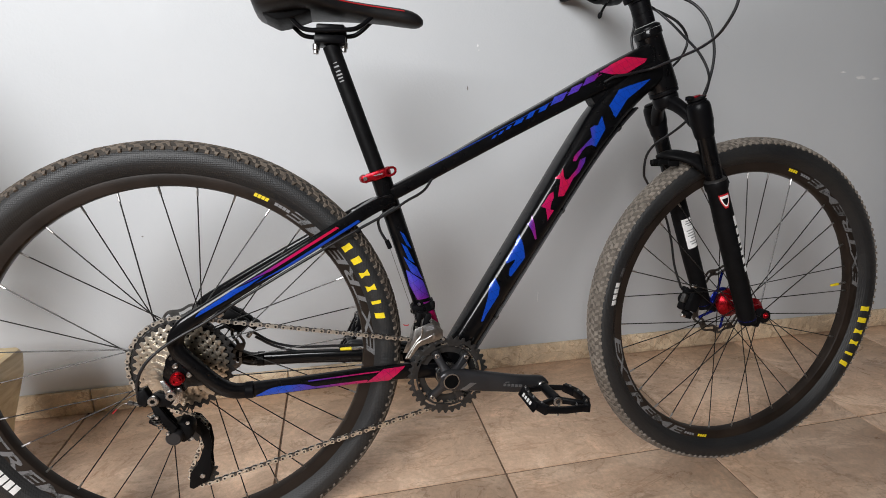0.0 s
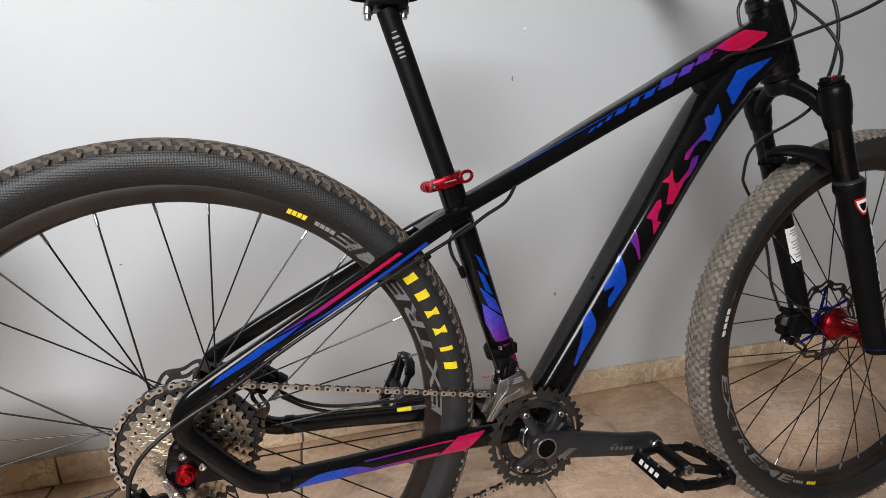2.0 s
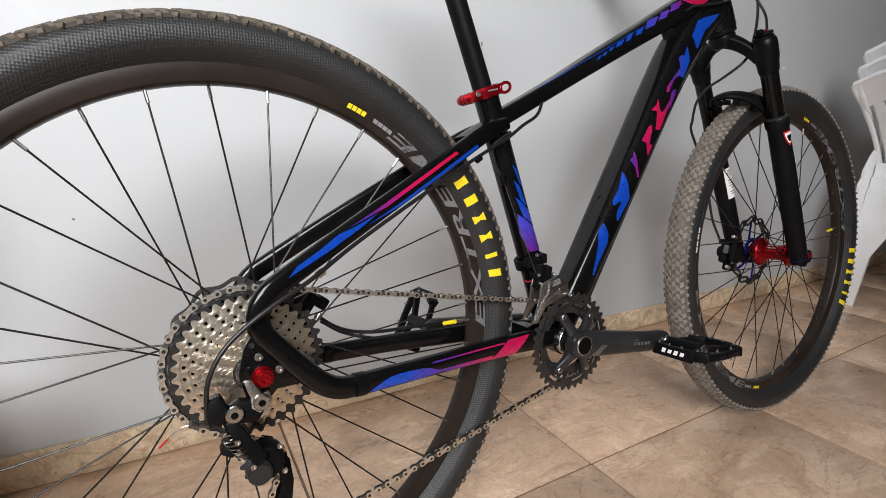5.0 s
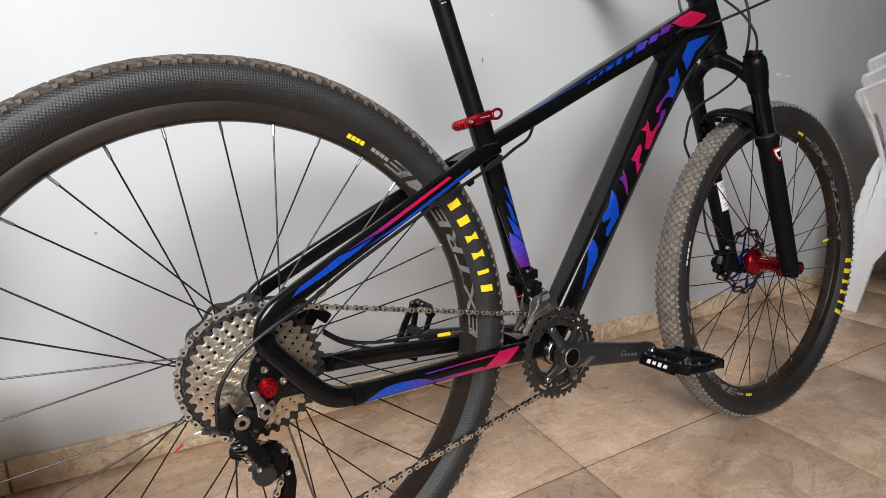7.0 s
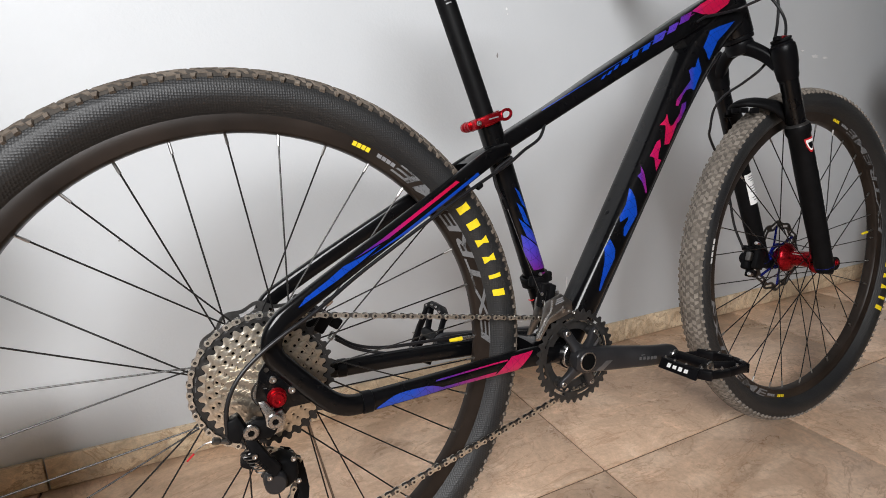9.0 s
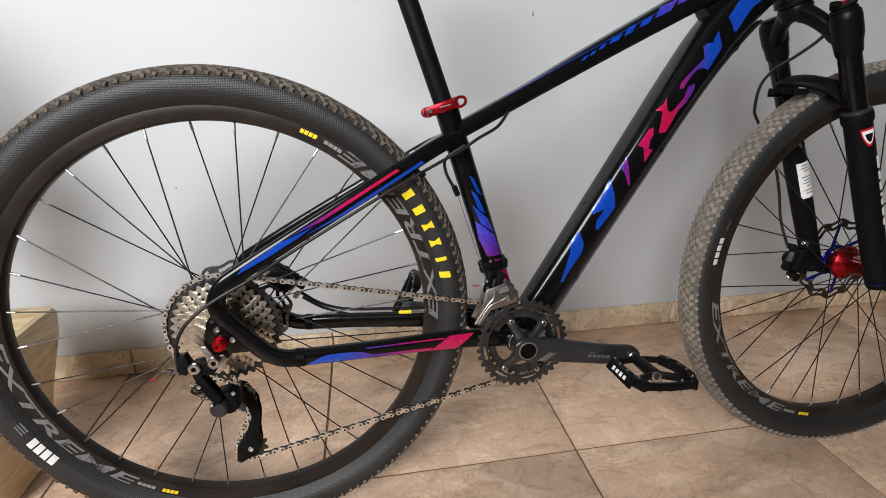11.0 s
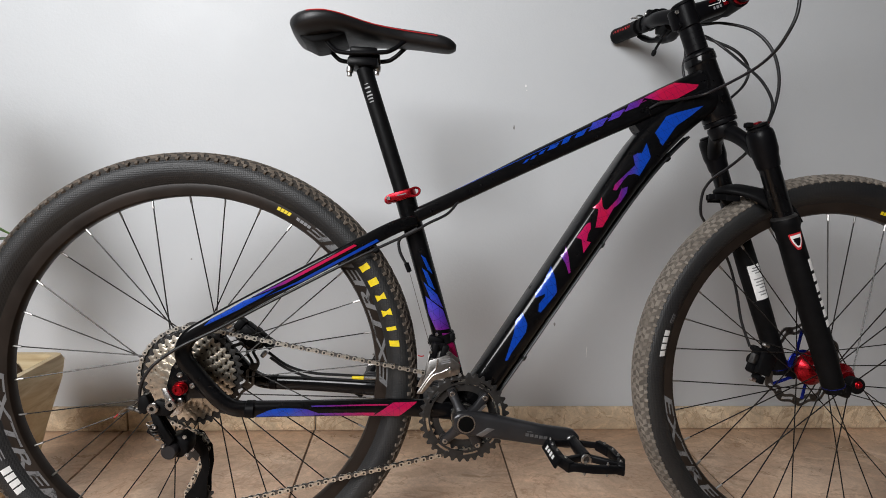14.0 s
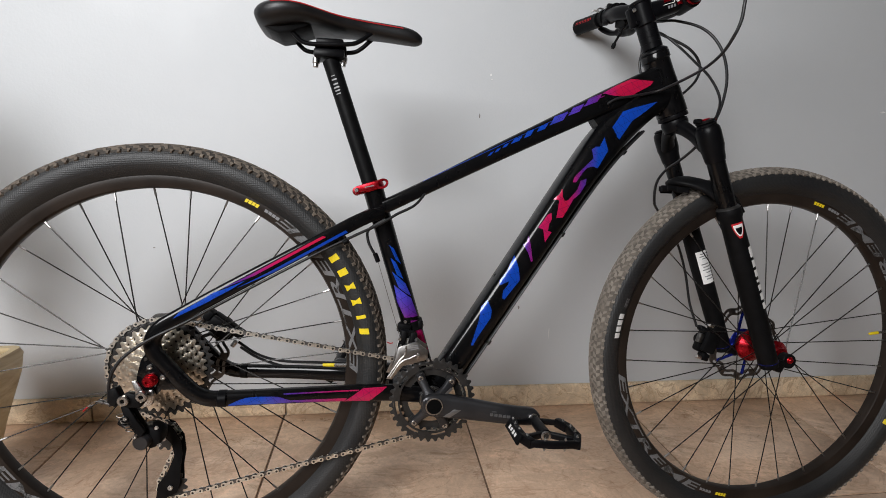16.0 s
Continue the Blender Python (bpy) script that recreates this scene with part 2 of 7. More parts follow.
BLUE, VIOLET, PINK, RED = (0.003, 0.058, 0.45), (0.11, 0.016, 0.25), (0.50, 0.006, 0.10), (0.52, 0.006, 0.055)
M = dict(
    wall=wall_paint(),
    # for the unseen walls: dark so the black tubes reflect less
    backwall=simple("dimmed_unseen_wall", (0.33, 0.32, 0.31), 0.7, vary=0.08, scale=3.0, bumpy=0.15),
    tile=stone_tile("floor_tile_stone", (0.660, 0.455, 0.316), 0.30),
    skirting=stone_tile("skirting_stone", (0.74, 0.58, 0.40), 0.5, 2.6, 1.5),
    grout=simple("brown_grout", (0.19, 0.13, 0.090), 0.9, bumpy=0.5),
    # unseen ceiling, greyed to weaken bounce and reflections
    plaster=simple("ceiling_plaster", (0.40, 0.39, 0.375), 0.8, scale=3.0, vary=0.05, bumpy=0.2),
    planter=planter_skin(),
    soil=simple("dry_soil", (0.055, 0.035, 0.022), 0.95, vary=0.6, scale=45.0, bumpy=1.0, fine=90.0),
    leaf=simple("green_leaf", (0.085, 0.16, 0.045), 0.4, vary=0.4, scale=30.0),
    plastic=simple("white_plastic", (0.83, 0.84, 0.855), 0.35, scale=8.0, vary=0.05, bumpy=0.08),
    flake=simple("bare_filler", (0.80, 0.80, 0.80), 0.7),
    smudge=simple("dark_smudge", (0.22, 0.21, 0.20), 0.6),
    gloss=simple("gloss_black_lacquer", (0.003, 0.003, 0.0035), 0.3, vary=0.3, coat=0.48, scale=25.0, spec=0.05),
    satin=simple("satin_black_alloy", (0.0035, 0.0035, 0.0043), 0.36, vary=0.25, bumpy=0.05, fine=900.0, spec=0.12),
    matte=simple("matte_black", (0.0045, 0.0045, 0.005), 0.5, vary=0.3, bumpy=0.1, fine=900.0, spec=0.09),
    rim=simple("black_rim", (0.020, 0.0145, 0.0115), 0.36, vary=0.4, scale=12.0, spec=0.2),
    rubber=rubber_side(),
    tread=tread_rubber("brown_tread", (0.055, 0.042, 0.032), (0.115, 0.092, 0.072), (0.20, 0.165, 0.132)),
    dusty=tread_rubber("dusty_tread", (0.120, 0.102, 0.085), (0.190, 0.165, 0.139), (0.270, 0.238, 0.202)),
    crown=simple("dusty_crown", (0.042, 0.035, 0.029), 0.8, vary=0.4, scale=90.0, bumpy=0.4),
    dustcrown=simple("dusty_grey_crown", (0.105, 0.090, 0.075), 0.85, vary=0.35, scale=70.0, bumpy=0.4),
    spoke=simple("black_steel", (0.02, 0.019, 0.018), 0.32, metal=0.6, vary=0.3),
    silver=simple("polished_steel", (0.52, 0.51, 0.50), 0.28, metal=1.0, vary=0.12, scale=200.0),
    nickel=simple("nickel_sprocket", (0.66, 0.60, 0.51), 0.31, metal=1.0, vary=0.16, scale=150.0),
    chain=simple("chain_plate", (0.78, 0.74, 0.67), 0.33, metal=1.0, vary=0.25, scale=300.0),
    greasy=simple("greasy_steel", (0.065, 0.060, 0.055), 0.42, metal=0.9, vary=0.5, scale=200.0),
    rotor=simple("brake_steel", (0.17, 0.165, 0.16), 0.38, metal=1.0, vary=0.25, scale=150.0),
    cage=simple("brushed_cage_steel", (0.36, 0.35, 0.34), 0.34, metal=1.0, vary=0.2, scale=150.0),
    crank=simple("grey_black_anodised", (0.034, 0.034, 0.037), 0.32, metal=0.5, vary=0.2, scale=20.0, bumpy=0.1, fine=1200.0),
    crankgrey=simple("grey_anodised_facet", (0.20, 0.20, 0.205), 0.35, metal=0.8, vary=0.1),
    ring=simple("black_chainring", (0.021, 0.020, 0.0195), 0.36, metal=0.1, vary=0.4, scale=80.0),
    redano=simple("red_anodised", (0.36, 0.008, 0.016), 0.28, metal=0.85, vary=0.15),
    blueano=simple("blue_anodised", (0.012, 0.03, 0.34), 0.26, metal=0.7, vary=0.15),
    red=simple("red_print", (0.48, 0.012, 0.018), 0.4, vary=0.1),
    yellow=simple("yellow_print", (0.78, 0.60, 0.012), 0.5, vary=0.12, scale=150.0),
    white=simple("white_print", (0.78, 0.78, 0.77), 0.5, vary=0.08, scale=150.0),
    greyprint=simple("grey_print", (0.22, 0.22, 0.23), 0.4, vary=0.15),
    markgrey=simple("faint_grey_print", (0.09, 0.09, 0.092), 0.4, vary=0.3, scale=400.0),
    # near-black that paints the shade inside holes and between sprockets
    hole_shade=simple("unlit_black", (0.003, 0.003, 0.003), 0.9, spec=0.05),
    wornprint=worn_print("worn_grey_print", (0.150, 0.150, 0.154), (0.022, 0.0215, 0.021)),
    leather=simple("black_saddle_cover", (0.0055, 0.0055, 0.0065), 0.42, vary=0.25, scale=18.0, bumpy=0.25, fine=1400.0),
    cable=simple("cable_sleeve", (0.007, 0.007, 0.0085), 0.38, vary=0.2),
    print_down=graphic("down_tube_print", [(0.05, BLUE), (0.152, BLUE), (0.166, VIOLET), (0.19, PINK), (0.235, RED), (0.262, VIOLET), (0.29, BLUE), (0.42, BLUE)]),
    print_top=graphic("top_tube_print", [(-0.02, BLUE), (0.19, BLUE), (0.25, (0.10, 0.04, 0.45)), (0.285, VIOLET), (0.305, (0.40, 0.010, 0.14)), (0.325, RED), (0.40, RED)]),
    print_stay=graphic("stay_print", [(-0.42, BLUE), (-0.28, BLUE), (-0.22, VIOLET), (-0.16, PINK), (-0.06, RED)]),
    print_seat=graphic("seat_tube_print", [(0.36, RED), (0.42, PINK), (0.455, VIOLET), (0.49, (0.06, 0.05, 0.5)), (0.52, BLUE), (0.60, BLUE)], axis=2),
)

# ---- shapes ----


def put_mesh(name, bm, mats, smooth=40):
    me = bpy.data.meshes.new(name)
    bmesh.ops.recalc_face_normals(bm, faces=bm.faces[:])
    bm.to_mesh(me)
    bm.free()
    for m in (mats if isinstance(mats, (list, tuple)) else [mats]):
        me.materials.append(m)
    if smooth:
        me.shade_smooth()
        me.set_sharp_from_angle(angle=radians(smooth))
    return me


def part(name, bm, material, parent=None, label="", smooth=40):
    """Links a bmesh as one object, under a thing or under a part."""
    ob = new(name, put_mesh(name, bm, material, smooth))
    if parent is not None:
        ob.parent = parent
    return tagged(ob, label)


def repeat(name, mesh, parent, m):
    """One more object on a shared mesh."""
    ob = new(name, mesh)
    ob.parent = parent
    ob.matrix_basis = m
    return ob


def joined(*bms):
    out = bmesh.new()
    for b in bms:
        me = bpy.data.meshes.new("tmp")
        b.to_mesh(me)
        b.free()
        out.from_mesh(me)
        bpy.data.meshes.remove(me)
    return out


def moved(bm, m):
    bmesh.ops.transform(bm, matrix=m, verts=bm.verts)
    return bm


def painted(bm, index):
    for f in bm.faces:
        f.material_index = index
    return bm


def axis_pose(p, d):
    """A pose at p whose z points along d."""
    q = Vector(d).to_track_quat("Z", "Y")
    return Matrix.Translation(p) @ q.to_matrix().to_4x4()


def lathe(profile, n=32, closed=False):
    """A body of revolution about z from (radius, height) pairs, with its ends capped."""
    bm = bmesh.new()
    rings = []
    for r, h in profile:
        if r < 1e-6:
            rings.append([bm.verts.new((0, 0, h))])
        else:
            rings.append([bm.verts.new((r * math.cos(2 * math.pi * k / n), r * math.sin(2 * math.pi * k / n), h)) for k in range(n)])
    pairs = list(zip(rings, rings[1:]))
    if closed:
        pairs.append((rings[-1], rings[0]))
    for a, b in pairs:
        for k in range(n):
            j = (k + 1) % n
            vs = [a[k % len(a)], a[j % len(a)], b[j % len(b)], b[k % len(b)]]
            vs = list(dict.fromkeys(vs))
            if len(vs) > 2:
                bm.faces.new(vs)
    if not closed:
        for ring in (rings[0], rings[-1]):
            if len(ring) > 2:
                bm.faces.new(ring)
    return bm


def rod(p, q, r, r2=None, n=20, edge=0.0008):
    """A cylinder or cone from p to q with softened rims."""
    p, q = Vector(p), Vector(q)
    h, r2 = (q - p).length, r if r2 is None else r2
    e = min(edge, h * 0.3, r * 0.5, r2 * 0.5)
    return moved(lathe([(r - e, 0), (r, e), (r2, h - e), (r2 - e, h)], n), axis_pose(p, q - p))


def tubular(p, q, r, inner, n=28, edge=0.0008):
    """A hollow sleeve from p to q."""
    p, q = Vector(p), Vector(q)
    h = (q - p).length
    return moved(lathe([(inner, 0), (r - edge, 0), (r, edge), (r, h - edge), (r - edge, h), (inner, h)], n, True), axis_pose(p, q - p))


def box(c, s, rot=None, edge=0.0015):
    bm = bmesh.new()
    bmesh.ops.create_cube(bm, size=1.0)
    bmesh.ops.scale(bm, vec=s, verts=bm.verts)
    if edge:
        bmesh.ops.bevel(bm, geom=bm.edges[:], offset=min(edge, min(s) * 0.3), segments=2, affect="EDGES", profile=0.5)
    m = Matrix.Translation(c)
    return moved(bm, m @ rot if rot is not None else m)


def plate(poly, y0, y1, edge=0.001):
    """A flat plate cut to an outline in x and z, between two depths."""
    bm = bmesh.new()
    f = bm.faces.new([bm.verts.new((x, y0, z)) for x, z in poly])
    out = bmesh.ops.extrude_face_region(bm, geom=[f])
    bmesh.ops.translate(bm, vec=(0, y1 - y0, 0), verts=[v for v in out["geom"] if isinstance(v, bmesh.types.BMVert)])
    if edge:
        bmesh.ops.bevel(bm, geom=[e for e in bm.edges if e.is_manifold and e.calc_face_angle(0) > 0.6], offset=edge, segments=2, affect="EDGES", profile=0.5)
    return bm


def spline(points, count):
    """Points on a smooth curve through the given ones, at even steps."""
    p = [np.array(q, float) for q in points]
    p = [2 * p[0] - p[1]] + p + [2 * p[-1] - p[-2]]
    dense = []
    for i in range(1, len(p) - 2):
        a, b, c, d = p[i - 1:i + 3]
        for u in np.linspace(0, 1, 24, endpoint=False):
            dense.append(0.5 * (2 * b + (c - a) * u + (2 * a - 5 * b + 4 * c - d) * u * u + (3 * b - a - 3 * c + d) * u ** 3))
    dense.append(p[-2])
    dense = np.array(dense)
    run = np.r_[0, np.cumsum(np.linalg.norm(np.diff(dense[:, :3], axis=0), axis=1))]
    want = np.linspace(0, run[-1], count)
    return np.stack([np.interp(want, run, dense[:, k]) for k in range(dense.shape[1])], 1)


def hose(points, r, count=40, n=10):
    """A round cable through the points."""
    pts = [Vector(q) for q in spline(points, count)]
    bm, rings = bmesh.new(), []
    up = Vector((0.13, 0.4, 0.9))
    for i, c in enumerate(pts):
        t = (pts[min(i + 1, count - 1)] - pts[max(i - 1, 0)]).normalized()
        up = (up - t * up.dot(t)).normalized()
        side = t.cross(up)
        rings.append([bm.verts.new(c + r * (math.cos(a) * up + math.sin(a) * side)) for a in (2 * math.pi * k / n for k in range(n))])
    for a, b in zip(rings, rings[1:]):
        for k in range(n):
            bm.faces.new((a[k], a[(k + 1) % n], b[(k + 1) % n], b[k]))
    bm.faces.new(rings[0])
    bm.faces.new(rings[-1])
    return bm


class Tube:
    """A frame tube: stations (x, y, z, half height, half width) along a smooth line, with a squarish-round section."""

    def __init__(self, stations, count=48, power=2.3):
        self.s = spline(stations, count)
        self.c = [Vector(q[:3]) for q in self.s]
        self.power = power
        self.t, self.n = [], []
        for i in range(count):
            t = (self.c[min(i + 1, count - 1)] - self.c[max(i - 1, 0)]).normalized()
            nn = t.cross(Vector((0, 1, 0))).normalized()
            if nn.z < 0 or (abs(nn.z) < 0.05 and nn.x > 0):
                nn = -nn
            if self.n and nn.dot(self.n[-1]) < 0:
                nn = -nn
            self.t.append(t)
            self.n.append(nn)

    def ring(self, i, count=28, off=0.0):
        hh, hw = self.s[i][3] + off, self.s[i][4] + off
        side = self.n[i].cross(self.t[i]).normalized()
        out = []
        for k in range(count):
            a = 2 * math.pi * k / count
            ca, sa = math.cos(a), math.sin(a)
            e = 2 / self.power
            out.append(self.c[i] + side * (hw * math.copysign(abs(ca) ** e, ca)) + self.n[i] * (hh * math.copysign(abs(sa) ** e, sa)))
        return out

    def solid(self, count=28):
        bm = bmesh.new()
        rings = [[bm.verts.new(p) for p in self.ring(i, count)] for i in range(len(self.c))]
        for a, b in zip(rings, rings[1:]):
            for k in range(count):
                bm.faces.new((a[k], a[(k + 1) % count], b[(k + 1) % count], b[k]))
        bm.faces.new(rings[0])
        bm.faces.new(rings[-1])
        return bm

    def on(self, x, z, off=0.0005):
        """The point of the drive-side skin at x and z."""
        d = [(c.x - x) ** 2 + (c.z - z) ** 2 for c in self.c]
        i = int(np.argmin(d))
        j = i
        rel = Vector((x - self.c[i].x, 0, z - self.c[i].z))
        along = rel.dot(self.t[i])
        j = min(max(i + (1 if along > 0 else -1), 0), len(self.c) - 1)
        gap = (self.c[j] - self.c[i]).length or 1.0
        w = min(abs(along) / gap, 1.0)
        c = self.c[i].lerp(self.c[j], w)
        nn = self.n[i].lerp(self.n[j], w).normalized()
        hh = self.s[i][3] * (1 - w) + self.s[j][3] * w
        hw = self.s[i][4] * (1 - w) + self.s[j][4] * w
        u = max(-0.985, min(0.985, Vector((x - c.x, 0, z - c.z)).dot(nn) / hh))
        lat = hw * (1 - abs(u) ** self.power) ** (1 / self.power)
        grad = Vector((0, -(lat / hw) ** (self.power - 1) / hw, 0)) + nn * (math.copysign(abs(u) ** (self.power - 1), u) / hh)
        return c + nn * (u * hh) + Vector((0, -lat, 0)) + grad.normalized() * off

    def decal(self, near, far, cols=8, rows=10, off=0.0005):
        """A print on the drive side between two edges, each a run of (x, z) points."""
        a = spline([(*p, 0) for p in near], rows) if len(near) > 2 else np.linspace((*near[0], 0), (*near[-1], 0), rows)
        b = spline([(*p, 0) for p in far], rows) if len(far) > 2 else np.linspace((*far[0], 0), (*far[-1], 0), rows)
        bm = bmesh.new()
        grid = [[bm.verts.new(self.on(*(p[:2] * (1 - u) + q[:2] * u), off)) for u in np.linspace(0, 1, cols)] for p, q in zip(a, b)]
        for r0, r1 in zip(grid, grid[1:]):
            for k in range(cols - 1):
                bm.faces.new((r0[k], r0[k + 1], r1[k + 1], r1[k]))
        return bm

    def patch(self, poly, off=0.0005):
        """A print on the drive side cut to an outline in x and z."""
        bm = bmesh.new()
        f = bm.faces.new([bm.verts.new((x, 0, z)) for x, z in poly])
        bmesh.ops.triangulate(bm, faces=[f])
        for _ in range(4):
            long = [e for e in bm.edges if e.calc_length() > 0.005]
            if not long:
                break
            bmesh.ops.subdivide_edges(bm, edges=long, cuts=1)
            bmesh.ops.triangulate(bm, faces=[g for g in bm.faces if len(g.verts) > 3])
        for v in bm.verts:
            v.co = self.on(v.co.x, v.co.z, off)
        return bm


def thing(name, label, category, m=None, group=""):
    ob = new(name)
    ob.empty_display_size = 0.05
    if m is not None:
        ob.matrix_basis = m
    return tagged(ob, label, category, group)


# ---- room ----
WALL_Y, TILE = 1.41, 0.5025
X0, X1, Y0, CEIL = -3.1, 4.4, -1.35, 3.0


def slab(name, lo, hi, material, label):
    c = [(a + b) / 2 for a, b in zip(lo, hi)]
    ob = part(name, box(c, [b - a for a, b in zip(lo, hi)], edge=0), material, None, "", 0)
    return tagged(ob, label, kind="structure")


wall_north = slab("wall_north", (X0 - 0.2, WALL_Y, -0.1), (X1 + 0.2, WALL_Y + 0.2, CEIL), M["wall"], "light grey satin painted wall with scuffs")
# added walls and ceiling out of view, their dark tone holds reflections down
slab("wall_east", (X1, Y0, -0.1), (X1 + 0.2, WALL_Y, CEIL), M["backwall"], "unseen taupe wall, kept dark to dim reflections")
floor = slab("floor", (X0, Y0, -0.1), (X1, WALL_Y, -0.004), M["grout"], "beige stone-look ceramic tile floor with dark joints")
slab("ceiling", (X0 - 0.2, Y0 - 0.2, CEIL), (X1 + 0.2, WALL_Y + 0.2, CEIL + 0.15), M["plaster"], "unseen grey ceiling, kept dark to dim reflections")


def wall_with_gaps(name, lo, hi, at, gaps, label):
    """A wall along x with rectangular openings through it."""
    bms, x = [], lo
    for g0, g1, z0, z1 in gaps + [(hi, hi, 0, 0)]:
        for a0, a1, b0, b1 in ((x, g0, -0.1, CEIL), (g0, g1, z1, CEIL), (g0, g1, -0.1, z0)):
            if a1 - a0 > 0.01 and b1 - b0 > 0.01:
                bms.append(box(((a0 + a1) / 2, at, (b0 + b1) / 2), (a1 - a0, 0.2, b1 - b0), edge=0))
        x = g1
    return tagged(part(name, joined(*bms), M["backwall"], None, "", 0), label, kind="structure")


slab("wall_west", (X0 - 0.2, Y0, -0.1), (X0, WALL_Y, CEIL), M["backwall"], "unseen taupe wall, kept dark to dim reflections")
wall_with_gaps("wall_south", X0 - 0.2, X1 + 0.2, Y0 - 0.1, [(-2.45, -0.85, 1.25, 2.85)], "unseen taupe wall, kept dark to dim reflections, with a wide window to daylight")


def tile_mesh(sx, sy, sz, edge, name, material, wobble=0.0):
    return put_mesh(name, box((0, 0, 0), (sx, sy, sz), edge=edge), material, 30)


# ---- bicycle, in its own frame: x ahead, y towards the wall, z up ----
LEAN_TO_WALL, TRACK_Y = 7.0, 0.911
bicycle = thing("bicycle", "black mountain bike with blue and pink prints, leaning on wall", "bicycle", Matrix.Translation((0, TRACK_Y, 0)) @ pose(0, 0, 0, -LEAN_TO_WALL))
REAR, FRONT, BB = Vector((-0.4475, 0, 0.371)), Vector((0.675, 0, 0.371)), Vector((0, 0, 0.312))
STEER = Vector((-0.3735, 0, 0.928))


def steer_at(z, y=0.0):
    """The point of the steering axis at the height z."""
    return Vector((0.4240 - 0.3735 / 0.928 * (z - 0.884), y, z))


def frame_tubes():
    dt = Tube([(0.012, 0, 0.318, 0.024, 0.024), (0.05, 0, 0.376, 0.025, 0.025), (0.178, 0, 0.573, 0.0265, 0.029), (0.262, 0, 0.702, 0.0285, 0.030), (0.318, 0, 0.778, 0.031, 0.030), (0.372, 0, 0.830, 0.029, 0.028), (0.425, 0, 0.866, 0.025, 0.025)], 64, 3.2)
    tt = Tube([(-0.102, 0, 0.637, 0.0125, 0.015), (-0.083, 0, 0.645, 0.0125, 0.016), (0.011, 0, 0.692, 0.0125, 0.0185), (0.11, 0, 0.743, 0.0150, 0.020), (0.21, 0, 0.793, 0.0170, 0.021), (0.31, 0, 0.843, 0.0205, 0.0225), (0.412, 0, 0.890, 0.024, 0.0225)], 60, 4.2)
    st = Tube([(0, 0, 0.312, 0.0185, 0.020), (-0.041, 0, 0.456, 0.0175, 0.0175), (-0.095, 0, 0.637, 0.0175, 0.0175), (-0.1055, 0, 0.673, 0.0180, 0.0180)], 40, 2.0)
    return dt, tt, st


DT, TT, ST = frame_tubes()
down_tube = part("down_tube", DT.solid(), M["gloss"], bicycle, "thick gloss black down tube with blue and pink print")
top_tube = part("top_tube", TT.solid(), M["gloss"], bicycle, "sloping gloss black top tube with coloured blocks")
seat_tube = part("seat_tube", ST.solid(24), M["gloss"], bicycle, "gloss black seat tube with violet print")


